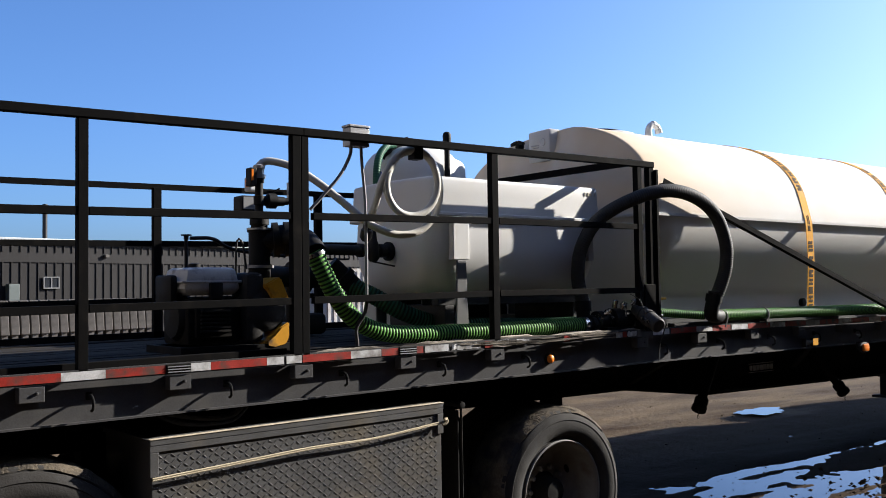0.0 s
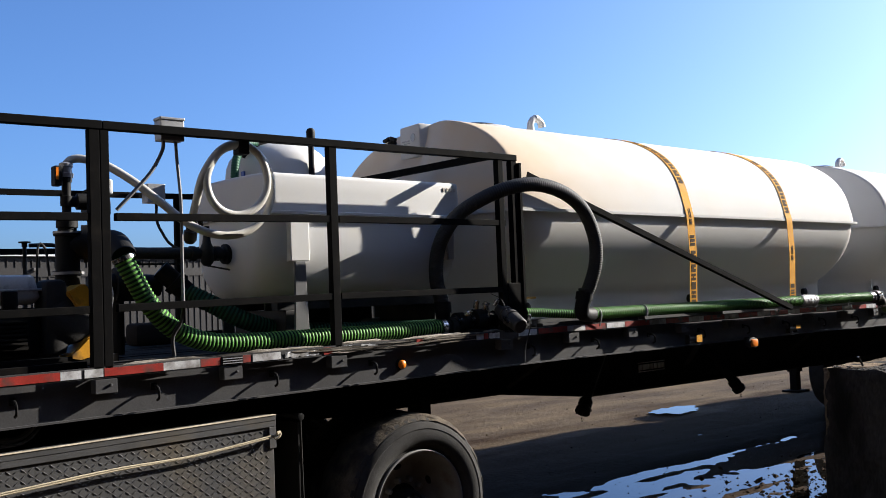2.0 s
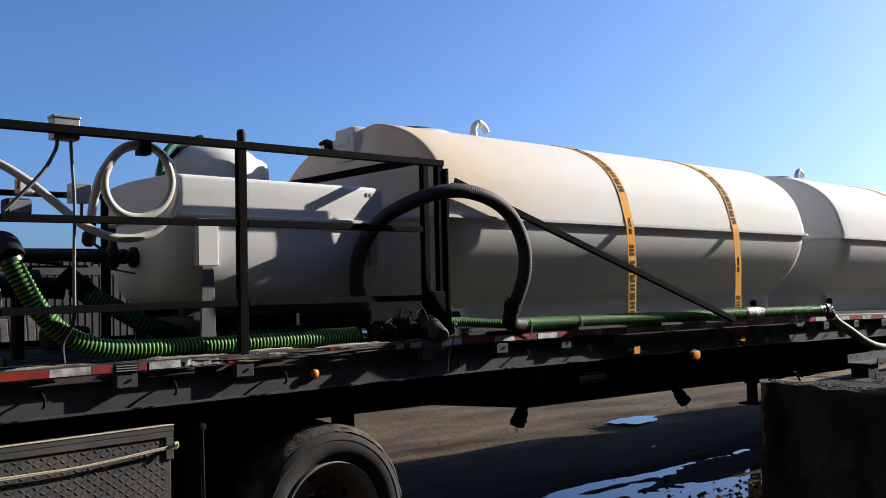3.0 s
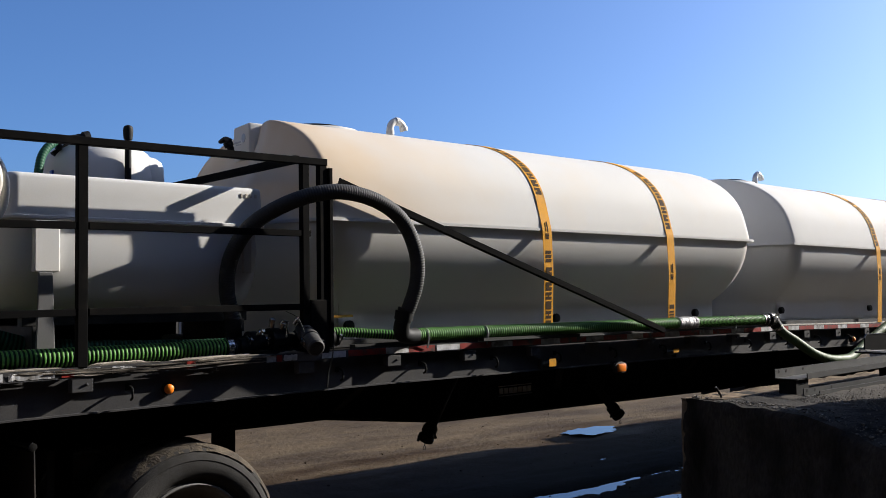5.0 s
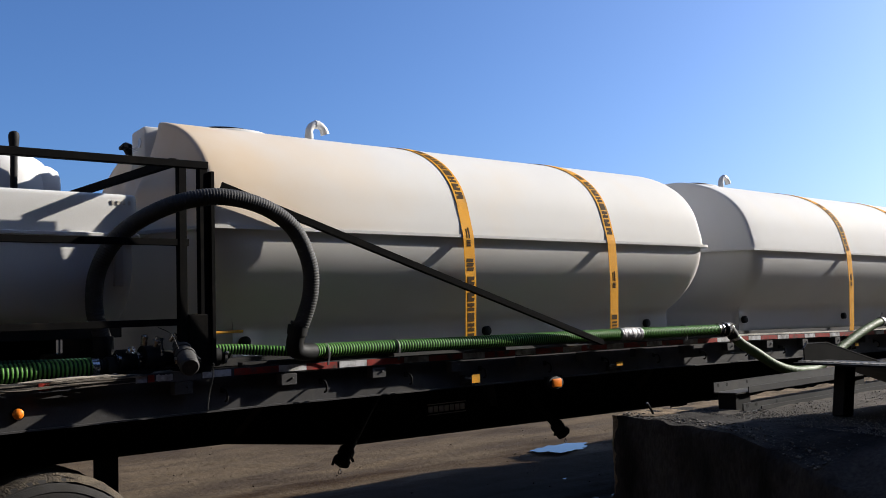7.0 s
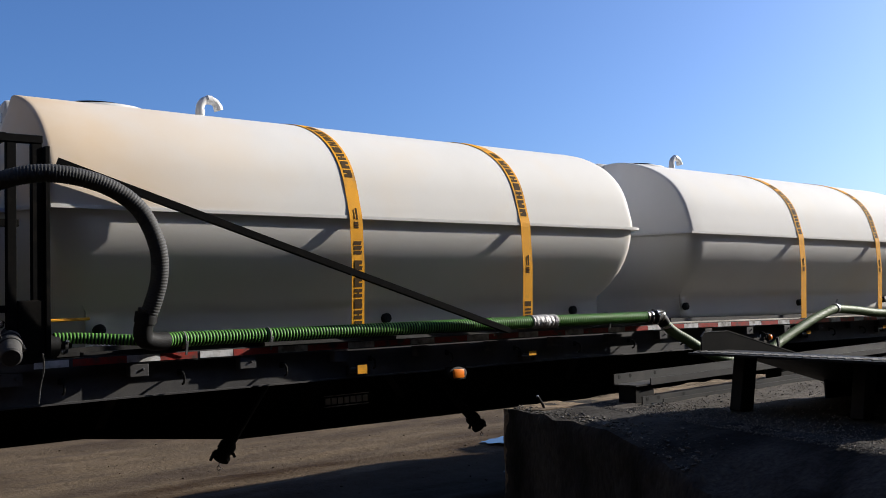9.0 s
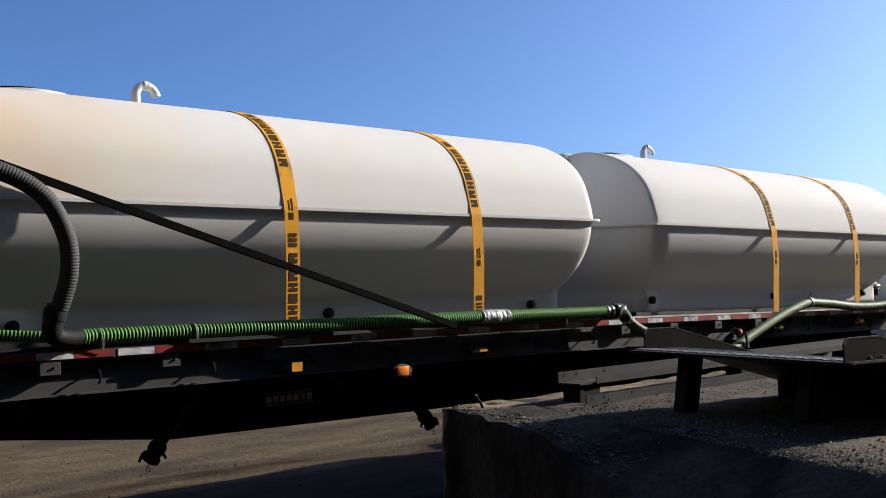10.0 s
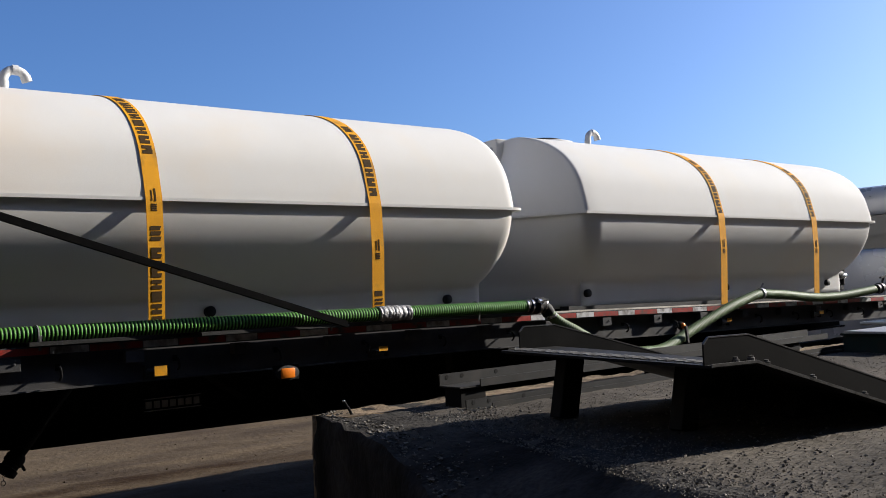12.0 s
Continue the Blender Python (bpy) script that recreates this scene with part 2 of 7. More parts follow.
M["dirt"] = mud_and_shade(ground_material("packed_brown_dirt", (0.094, 0.069, 0.043), (0.05, 0.036, 0.024), 1.6))
M["gravel"] = ground_material("grey_gravel_fill", (0.095, 0.082, 0.067), (0.05, 0.043, 0.035), 6)
M["stone"] = material("gravel_stone", (0.125, 0.113, 0.096), 0.9, 0, 0.4, 45, 120, 0.4, spec=0.15, random_tint=0.6, by_island=True)
water = bpy.data.materials.new("puddle_water")
water.use_nodes = True
wb = water.node_tree.nodes["Principled BSDF"]
wb.inputs["Base Color"].default_value = (0.008, 0.007, 0.0055, 1)
wb.inputs["Roughness"].default_value = 0.03
wb.inputs["IOR"].default_value = 1.33
wn = water.node_tree.nodes.new("ShaderNodeTexNoise")
wn.inputs["Scale"].default_value = 6
wbp = water.node_tree.nodes.new("ShaderNodeBump")
wbp.inputs["Strength"].default_value, wbp.inputs["Distance"].default_value = 0.12, 0.003
water.node_tree.links.new(wn.outputs["Fac"], wbp.inputs["Height"])
water.node_tree.links.new(wbp.outputs[0], wb.inputs["Normal"])
M["water"] = water


# ---- mesh tools ----
def part(name, bm, mat, parent=None, label="", smooth=False):
    """Links a bmesh as one mesh object under a thing or a part."""
    me = bpy.data.meshes.new(name)
    bm.normal_update()
    bm.to_mesh(me)
    bm.free()
    for mm in mat if isinstance(mat, (list, tuple)) else [mat]:
        me.materials.append(mm)
    if smooth:
        for p in me.polygons:
            p.use_smooth = True
        if smooth != "all":
            me.set_sharp_from_angle(angle=radians(40))
    ob = new(name, me)
    ob.parent = parent
    if label:
        ob["label"] = label
    return ob


def again(name, ob, at, parent, turn=0.0):
    """One more part on the same mesh."""
    o = new(name, ob.data)
    o.parent = parent
    o.matrix_basis = pose(*at, 0, 0, turn)
    return o


def thing(name, label, category, at=(0, 0, 0), group="", kind=""):
    e = new(name)
    e.location = at
    e.empty_display_size = 0.1
    return tagged(e, label, category, group, kind)


def box(bm, x0, x1, y0, y1, z0, z1, bevel=0.0):
    r = bmesh.ops.create_cube(bm, size=1)
    for v in r["verts"]:
        v.co = Vector(((x0 + x1) / 2 + v.co.x * (x1 - x0), (y0 + y1) / 2 + v.co.y * (y1 - y0), (z0 + z1) / 2 + v.co.z * (z1 - z0)))
    if bevel:
        edges = list({e for v in r["verts"] for e in v.link_edges})
        bmesh.ops.bevel(bm, geom=edges, offset=bevel, segments=2, affect="EDGES", profile=0.5)
    return bm


def boxes(*rows, bevel=0.0):
    bm = bmesh.new()
    for r in rows:
        box(bm, *r, bevel=bevel)
    return bm


def bar(bm, a, b, w, h=None, up=(0, 0, 1), bevel=0.0):
    """A square bar from a to b."""
    a, b = Vector(a), Vector(b)
    d = (b - a).normalized()
    s = d.cross(Vector(up)).normalized()
    u = s.cross(d)
    h = h or w
    made = []
    for p in (a, b):
        for i, j in ((-1, -1), (1, -1), (1, 1), (-1, 1)):
            made.append(bm.verts.new(p + s * (i * w / 2) + u * (j * h / 2)))
    fs = [(3, 2, 1, 0), (4, 5, 6, 7)] + [(i, (i + 1) % 4, 4 + (i + 1) % 4, 4 + i) for i in range(4)]
    faces = [bm.faces.new([made[i] for i in f]) for f in fs]
    if bevel:
        bmesh.ops.bevel(bm, geom=list({e for f in faces for e in f.edges}), offset=bevel, segments=1, affect="EDGES")
    return bm


def smooth_path(pts, step):
    """Points at even steps along a smooth curve through pts."""
    p = [Vector(q) for q in pts]
    p = [2 * p[0] - p[1]] + p + [2 * p[-1] - p[-2]]
    dense = []
    for i in range(1, len(p) - 2):
        for k in range(24):
            t = k / 24
            a, b, c, d = p[i - 1 : i + 3]
            dense.append(0.5 * (2 * b + (c - a) * t + (2 * a - 5 * b + 4 * c - d) * t * t + (3 * b - a - 3 * c + d) * t ** 3))
    dense.append(p[-2])
    out, rest = [dense[0]], 0.0
    for a, b in zip(dense, dense[1:]):
        n = (b - a).length
        s = step - rest
        while s <= n:
            out.append(a.lerp(b, s / n))
            s += step
        rest = n - (s - step)
    if (out[-1] - dense[-1]).length > step * 0.3:
        out.append(dense[-1])
    return out


def tube(bm, path, radius, seg=12, mats=None, caps=True):
    """A round skin along a list of points. radius: number, or function of the index; mats: function of the index."""
    path = [Vector(q) for q in path]
    side = None
    rings = []
    for i, c in enumerate(path):
        d = (path[min(i + 1, len(path) - 1)] - path[max(i - 1, 0)]).normalized()
        if side is None:
            side = d.orthogonal().normalized()
        side = (side - d * side.dot(d)).normalized()
        up = d.cross(side)
        r = radius(i) if callable(radius) else radius
        rings.append([bm.verts.new(c + (side * math.cos(2 * math.pi * k / seg) + up * math.sin(2 * math.pi * k / seg)) * r) for k in range(seg)])
    for i in range(len(rings) - 1):
        for k in range(seg):
            f = bm.faces.new((rings[i][k], rings[i][(k + 1) % seg], rings[i + 1][(k + 1) % seg], rings[i + 1][k]))
            if mats:
                f.material_index = mats(i)
    if caps:
        bm.faces.new(rings[0][::-1])
        bm.faces.new(rings[-1])
    return bm


def pipe(bm, a, b, r, seg=16, r2=None):
    return tube(bm, [a, b], (lambda i: r if i == 0 else (r2 or r)), seg)


def lathe(bm, centre, axis, profile, seg=32, closed=True):
    """Turns (along, radius) pairs round an axis through centre, its ends closed or left open."""
    axis = Vector(axis).normalized()
    side = axis.orthogonal().normalized()
    up = axis.cross(side)
    c = Vector(centre)
    rings = []
    for along, r in profile:
        rings.append([bm.verts.new(c + axis * along + (side * math.cos(2 * math.pi * k / seg) + up * math.sin(2 * math.pi * k / seg)) * max(r, 1e-4)) for k in range(seg)])
    for p, q in zip(rings, rings[1:]):
        for k in range(seg):
            bm.faces.new((p[k], p[(k + 1) % seg], q[(k + 1) % seg], q[k]))
    if closed:
        bm.faces.new(rings[0][::-1])
        bm.faces.new(rings[-1])
    bmesh.ops.recalc_face_normals(bm, faces=bm.faces[:])
    return bm


def ribbed(path_pts, r, pitch, depth, parent, mats, name="hose_body", label="", seg=14):
    """A corrugated hose: ridges and grooves along the path."""
    path = smooth_path(path_pts, pitch / 4)
    wave = (0.0, 0.75, 1.0, 0.75)
    bm = bmesh.new()
    tube(bm, path, lambda i: r - depth + depth * wave[i % 4], seg, (lambda i: 0 if i % 4 in (1, 2) else 1) if len(mats) > 1 else None)
    return part(name, bm, mats, parent, label, smooth="all")


def long_profile(bm, x0, x1, pts):
    """One bent section drawn out along the bed, following its camber."""
    xs = stations(x0, x1)
    rows = [[bm.verts.new((x, y, z + cz(x))) for y, z in pts] for x in xs]
    n = len(pts)
    for a, b in zip(rows, rows[1:]):
        for i in range(n):
            bm.faces.new((a[i], b[i], b[(i + 1) % n], a[(i + 1) % n]))
    bm.faces.new(rows[0])
    bm.faces.new(rows[-1][::-1])
    bmesh.ops.recalc_face_normals(bm, faces=bm.faces[:])
    return bm


CAMBER = ((-1.5, -0.055), (0.7, -0.03), (3.4, 0.0), (5.2, 0.014), (6.5, 0.012), (8.5, 0.008), (10.2, -0.007), (12.0, -0.037), (15.5, -0.08))


def cz(x):
    """Camber of the loaded bed, which drops towards both ends."""
    for (xa, za), (xb, zb) in zip(CAMBER, CAMBER[1:]):
        if x <= xb:
            return za + (zb - za) * (x - xa) / (xb - xa)
    return CAMBER[-1][1]


def stations(x0, x1):
    return [x0] + [x for x, _ in CAMBER if x0 < x < x1] + [x1]


def long_box(bm, x0, x1, y0, y1, z0, z1):
    """A straight member that follows the bed's camber."""
    xs = stations(x0, x1)
    rows = []
    for x in xs:
        rows.append([bm.verts.new((x, y, z + cz(x))) for y, z in ((y0, z0), (y1, z0), (y1, z1), (y0, z1))])
    for a, b in zip(rows, rows[1:]):
        for i in range(4):
            bm.faces.new((a[i], b[i], b[(i + 1) % 4], a[(i + 1) % 4]))
    bm.faces.new(rows[0])
    bm.faces.new(rows[-1][::-1])
    bmesh.ops.recalc_face_normals(bm, faces=bm.faces[:])
    return bm


# ---- ground ----
def ground():
    bm = bmesh.new()
    rng = random.Random(3)
    # fine in the middle, running out to the horizon
    xs = [-900, -200, -60, -20, -8, -4, 0, 2] + [3.5 + 0.09 * i for i in range(110)] + [13.5 + 0.16 * i for i in range(30)] + [19, 22, 28, 36, 60, 120, 300, 900]
    ys = [-900, -200, -60, -20, -6, -3, 0, 2, 3] + [3.6 + 0.05 * i for i in range(58)] + [6.5 + 0.11 * i for i in range(52)] + [12.8, 14, 17, 22, 30, 45, 80, 200, 900]
    grid = []
    for x in xs:
        row = []
        for y in ys:
            z = 0.0
            if -8 <= x <= 28 and -6 <= y <= 22:
                # ruts along the trailer, then clods
                z = 0.022 * noise.noise(Vector((x * 0.25, y * 1.6, 0))) + 0.014 * noise.noise(Vector((x * 0.9, y * 3.5, 4))) + 0.008 * noise.noise(Vector((x * 4, y * 5, 8)))
                # a shallow hollow that holds the meltwater
                edge = 6.05 + 0.3 * noise.noise(Vector((x * 0.5, 0, 2)))
                if 5 < x < 14:
                    z -= 0.026 * min(1, max(0, (edge - y) / 0.5)) * min(1, max(0, min((x - 5.3) / 0.9, (11.6 - x) / 1.0)))
                    z += 0.014 * noise.noise(Vector((x * 1.2, y * 7, 3))) + 0.012 * noise.noise(Vector((x * 0.45, y * 4, 7))) + 0.006 * noise.noise(Vector((x * 7, y * 13, 5)))
            row.append(bm.verts.new((x, y, z)))
        grid.append(row)
    for i in range(len(xs) - 1):
        for j in range(len(ys) - 1):
            bm.faces.new((grid[i][j], grid[i + 1][j], grid[i + 1][j + 1], grid[i][j + 1]))
    tagged(part("ground", bm, M["dirt"], smooth="all"), "packed brown dirt yard with damp patches, mud darkened for the trailer's shade", "ground", kind="structure")


ground()


def puddle(cx, cy, rx, ry, seed, z=0.024, name="water", label="shallow meltwater puddle reflecting the sky"):
    bm = bmesh.new()
    n = 90
    ring = []
    for k in range(n):
        a = 2 * math.pi * k / n
        d = Vector((math.cos(a), math.sin(a), seed * 7.3))
        r = 1 + 0.45 * noise.noise(d * 1.5) + 0.25 * noise.noise(d * 4) + 0.12 * noise.noise(d * 11)
        ring.append(bm.verts.new((cx + rx * r * math.cos(a), cy + ry * r * math.sin(a), z)))
    bm.faces.new(ring)
    tagged(part(name, bm, M["water"]), label, "puddle", kind="structure")


puddle(11.6, 7.98, 0.44, 0.3, 1)
puddle(8.7, 4.95, 3.2, 1.45, 2, -0.0245, label="broad broken meltwater puddle between mud ridges under the trailer")

# ---- the flatbed trailer ----
trailer = thing("flatbed_trailer", "grey flatbed trailer with red and white tape along its edge", "trailer", (6.9, 5.46, 0))
trailer_inv = Matrix.Translation((-6.9, -5.46, 0))
X0, X1, YN, YF, ZD = -1.4, 15.4, 4.23, 6.70, 1.52


def tpart(name, bm, mat, label="", smooth=False, parent=None):
    """A part of the trailer, drawn in world places."""
    if parent is None:
        bm.transform(trailer_inv)
    return part(name, bm, mat, parent or trailer, label, smooth)


def side_rails():
    for name, y, s in (("near", YN, 1), ("far", YF, -1)):
        bm = bmesh.new()
        long_profile(bm, X0, X1, [(y + s * u, z) for u, z in ((0.04, 1.297), (0.068, 1.297), (0.068, ZD - 0.008), (0.10, ZD - 0.008), (0.10, ZD + 0.004), (0.056, ZD + 0.004), (0.056, ZD - 0.008), (0.058, ZD - 0.008), (0.058, 1.306), (0.04, 1.306))])
        tpart("side_rail", bm, M["side"])
        bm = bmesh.new()
        long_box(bm, X0, X1, min(y, y + s * 0.012), max(y, y + s * 0.012), 1.482, 1.533)
        tpart("rub_rail", bm, M["side"])


side_rails()
pocket_bm = boxes((-0.052, 0.052, 0.001, 0.0575, -0.03, 0.036), bevel=0.003)
lathe(pocket_bm, (0.02, 0.0, 0.008), (0, -1, 0), [(-0.002, 0.007), (0.006, 0.007), (0.008, 0.004)], 8)
pocket = tpart("stake_pocket", pocket_bm, M["side"], parent=trailer)
hook_bm = bmesh.new()
tube(hook_bm, smooth_path([(0, 0.058, 0.03), (0, 0.025, 0.032), (0, 0.0, 0.018), (0, -0.004, -0.02), (0.0, 0.018, -0.034)], 0.008), 0.0065, 8)
box(hook_bm, -0.014, 0.014, 0.05, 0.0575, 0.012, 0.046, bevel=0.002)
hook0 = tpart("rope_hook", hook_bm, M["frame"], parent=trailer, smooth=True)
k = 0
x = 0.755 - 0.645 * 3
first = True
while x < 15.2:
    if 3.9 < x < 4.05:
        x += 0.645
        continue
    for ob, dx, z in ((pocket, 0, 1.44), (hook0, 0.25, 1.385)):
        at = (x + dx - 6.9, YN - 5.46, z + cz(x + dx))
        if first:
            ob.matrix_basis = pose(*at)
        else:
            again(ob.name.split(".")[0], ob, at, trailer)
    first = False
    x += 0.645

# reflective tape: red and white lengths by turns, cut short or worn away in places
TAPE = [(0.10, 0.39, 0), (0.39, 0.58, 1), (0.59, 0.87, 0), (0.87, 1.058, 1), (1.06, 1.328, 0), (1.45, 1.546, 1), (1.547, 1.836, 0), (1.838, 1.93, 1), (1.945, 2.03, 1), (2.036, 2.32, 0), (2.32, 2.51, 1), (2.512, 2.621, 0), (2.745, 2.788, 0), (2.80, 2.965, 1), (3.233, 3.294, 0), (3.33, 3.42, 1), (4.36, 4.42, 1), (4.425, 4.46, 0), (4.73, 4.9, 1), (4.92, 5.2, 0), (5.2, 5.385, 1), (5.386, 5.6, 0)]
for i in range(20):
    x = 5.617 + 0.495 * i
    TAPE += [(x, x + 0.2, 1), (x + 0.205, x + 0.49, 0)]
for xa, xb, k in TAPE:
    bm = bmesh.new()
    long_box(bm, xa, xb, YN - 0.0035, YN - 0.0005, 1.489, 1.526)
    tpart("reflective_tape", bm, M[("red", "white")[k]], ("red reflective tape", "white reflective tape")[k])

# scuffed tape peeling from the rail where the boards have split
for xa, xb, k in ((2.99, 3.2, 1), (3.48, 3.6, 1), (3.88, 3.93, 0), (4.47, 4.56, 1)):
    bm = bmesh.new()
    rows = []
    for i in range(15):
        x = xa + (xb - xa) * i / 14
        p = Vector((x * 31, k * 5.0, 0))
        lo, hi = 1.489 + cz(x) + 0.017 * abs(noise.noise(p)), 1.527 + cz(x) - 0.014 * abs(noise.noise(p * 1.7 + Vector((0, 9, 0))))
        curl = 0.004 + 0.008 * abs(noise.noise(p * 0.8 + Vector((4, 0, 0))))
        rows.append([bm.verts.new(c) for c in ((x, YN - curl * 0.4, lo), (x, YN - curl, hi), (x, YN - curl + 0.0015, hi), (x, YN - curl * 0.4 + 0.0015, lo))])
    for a, b in zip(rows, rows[1:]):
        for i in range(4):
            bm.faces.new((a[i], b[i], b[(i + 1) % 4], a[(i + 1) % 4]))
    bm.faces.new(rows[0])
    bm.faces.new(rows[-1][::-1])
    bmesh.ops.recalc_face_normals(bm, faces=bm.faces[:])
    tpart("reflective_tape", bm, M[("red", "white")[k]], "torn scuffed reflective tape")

# deck boards, laid lengthwise
y = YN + 0.102
n = 0
while y < YF - 0.11:
    w = min(0.143, YF - 0.10 - y)
    bm = bmesh.new()
    long_box(bm, X0, X1, y, y + w - 0.007, ZD - 0.04, ZD + random.Random(n).uniform(-0.004, 0.004))
    tpart("deck_board", bm, M["wood"])
    y += w
    n += 1
bm = bmesh.new()
long_box(bm, X0, X1, YN + 0.1, YF - 0.1, ZD - 0.052, ZD - 0.046)
tpart("deck_underlay", bm, M["frame"])


def main_beam(y):
    bm = bmesh.new()
    prof = [(X0, 1.06), (5.2, 1.04), (6.2, 0.925), (9.9, 0.885), (11.2, 0.9), (12.4, 1.08), (X1, 1.10)]
    rows = []
    for xx, zz in prof:
        top = 1.46 + cz(xx)
        rows.append([bm.verts.new((xx, y + u, z)) for u, z in ((-0.075, zz), (0.075, zz), (0.075, zz + 0.018), (0.006, zz + 0.018), (0.006, top), (-0.006, top), (-0.006, zz + 0.018), (-0.075, zz + 0.018))])
    for a, b in zip(rows, rows[1:]):
        for i in range(8):
            bm.faces.new((a[i], b[i], b[(i + 1) % 8], a[(i + 1) % 8]))
    bm.faces.new(rows[0])
    bm.faces.new(rows[-1][::-1])
    bmesh.ops.recalc_face_normals(bm, faces=bm.faces[:])
    tpart("main_beam", bm, M["frame"])


main_beam(4.97)
main_beam(5.95)
cross = tpart("cross_member", boxes((-0.025, 0.025, YN + 0.09, YF - 0.09, 1.36, 1.465)), M["frame"])
x = X0 + 0.3
base_x = None
while x < X1 - 0.1:
    if base_x is None:
        base_x = x
        cross.matrix_basis = pose(x, 0, 0)
    else:
        again("cross_member", cross, (x, 0, cz(x)), trailer)
    x += 0.46


def wheel(cx, cy, face):
    """A disc wheel. face: -1 looks towards the near side."""
    R = 0.535
    w = new("wheel")
    w.parent = trailer
    w.location = (cx - 6.9, cy - 5.46, R)
    W = 0.27
    bm = bmesh.new()
    prof = [(0.0, 0.33), (-0.012, 0.335), (-0.02, 0.343), (-0.018, 0.35), (-0.036, 0.368), (-0.04, 0.371), (-0.05, 0.40), (-0.054, 0.43), (-0.05, 0.455), (-0.053, 0.46), (-0.048, 0.475), (-0.035, 0.495), (-0.028, 0.497), (-0.025, 0.508), (-0.012, 0.52), (-0.012, 0.512), (0.0, 0.525), (0.03, 0.533)]
    ring = prof + [(0.12, R), (W - 0.12 + 0.0, R)] + [(W - a, r) for a, r in reversed(prof)]
    lathe(bm, (0, 0, 0), (0, -face, 0), [(a - 0.0, r) for a, r in ring], 64, False)
    tyre = part("tyre", bm, M["tyre"], w, "dusty black truck tyre", smooth=True)
    # dried mud caked round the crown, flaking at its edges
    bm = bmesh.new()
    n, m = 120, 12
    rows = []
    for k in range(n):
        a = 2 * math.pi * k / n
        c, q = math.cos(a), math.sin(a)
        row = []
        for i in range(m + 1):
            f = i / m
            jag = 0.018 * noise.noise(Vector((c * 4, q * 4, 0 if f < 0.5 else 9))) + 0.012 * noise.noise(Vector((c * 15, q * 15, 2)))
            y = (-0.03 + jag) * (1 - f) + (W + 0.03 - jag) * f
            edge = min(f, 1 - f)
            rr = R - 0.03 + 0.038 * min(1, edge / 0.17) ** 0.6 + 0.006 * noise.noise(Vector((c * 12, q * 12, f * 6)))
            row.append(bm.verts.new((rr * c, -face * y, rr * q)))
        rows.append(row)
    for k in range(n):
        p, q = rows[k], rows[(k + 1) % n]
        for i in range(m):
            bm.faces.new((p[i], q[i], q[i + 1], p[i + 1]))
    bmesh.ops.recalc_face_normals(bm, faces=bm.faces[:])
    part("tread", bm, M["tread"], w, "tread caked with dried tan mud", smooth="all")
    bm = bmesh.new()
    lathe(bm, (0, 0, 0), (0, -face, 0), [(-0.022, 0.324), (-0.026, 0.332), (-0.012, 0.336), (0.0, 0.322), (0.02, 0.308), (0.085, 0.3), (0.115, 0.285), (0.13, 0.262), (0.138, 0.225), (0.142, 0.17), (0.15, 0.155), (0.16, 0.0)], 64, False)
    rim = part("rim", bm, M["rim"], w, "dull steel dish rim", smooth=True)
    bm = bmesh.new()
    lathe(bm, (0, 0, 0), (0, -face, 0), [(-0.027, 0.321), (-0.03, 0.328), (-0.027, 0.334), (-0.02, 0.331)], 64, False)
    part("rim_edge", bm, M["rim"], rim, "scuffed bare rim edge", smooth=True)
    # vent holes in the dish and a hub with wheel nuts
    for k in range(5):
        bm = bmesh.new()
        a = 2 * math.pi * k / 5 + 0.5
        lathe(bm, (0.225 * math.cos(a), -face * 0.138, 0.225 * math.sin(a)), (0, face, 0), [(-0.02, 0.03), (0.004, 0.03)], 16)
        for v in bm.verts:
            q = v.co - Vector((0.225 * math.cos(a), 0, 0.225 * math.sin(a)))
            t = Vector((math.cos(a), 0, math.sin(a)))
            v.co -= t * q.dot(t) * 0.45
        part("vent_hole", bm, M["frame"], rim, "dark vent opening")
    bm = bmesh.new()
    lathe(bm, (0, 0, 0), (0, face, 0), [(-0.2, 0.13), (-0.155, 0.12), (-0.14, 0.09), (-0.06, 0.085), (-0.04, 0.07), (-0.034, 0.0)], 32)
    part("hub", bm, M["frame"], w, smooth=True)
    for k in range(10):
        bm = bmesh.new()
        a = 2 * math.pi * k / 10
        lathe(bm, (0.143 * math.cos(a), -face * 0.145, 0.143 * math.sin(a)), (0, face, 0), [(-0.01, 0.018), (0.03, 0.017), (0.035, 0.01)], 8)
        part("wheel_nut", bm, M["rim"], rim)
    return w


w0 = wheel(3.96, 4.365, -1)
for cx in (0.74,):
    copy_thing(w0, pose(cx - 6.9, 4.365 - 5.46, 0.562) @ Matrix.Scale(1.05, 4))
wf = wheel(3.99, 6.53, 1)
copy_thing(wf, pose(0.72 - 6.9, 6.53 - 5.46, 0.535))
inner = wheel(3.99, 4.99, 1)
copy_thing(inner, pose(0.72 - 6.9, 4.99 - 5.46, 0.535))
inner2 = wheel(3.99, 5.96, -1)
copy_thing(inner2, pose(0.72 - 6.9, 5.96 - 5.46, 0.535))
for cx in (0.72, 3.99):
    bm = bmesh.new()
    pipe(bm, (cx, 4.7, 0.535), (cx, 6.25, 0.535), 0.065)
    tpart("axle", bm, M["frame"], smooth=True)
    tpart("suspension_hanger", boxes((cx - 0.55, cx - 0.45, 4.9, 5.04, 0.6, 1.1), (cx + 0.45, cx + 0.55, 4.9, 5.04, 0.6, 1.1), (cx - 0.6, cx + 0.6, 4.92, 5.02, 0.62, 0.7), bevel=0.01), M["frame"])


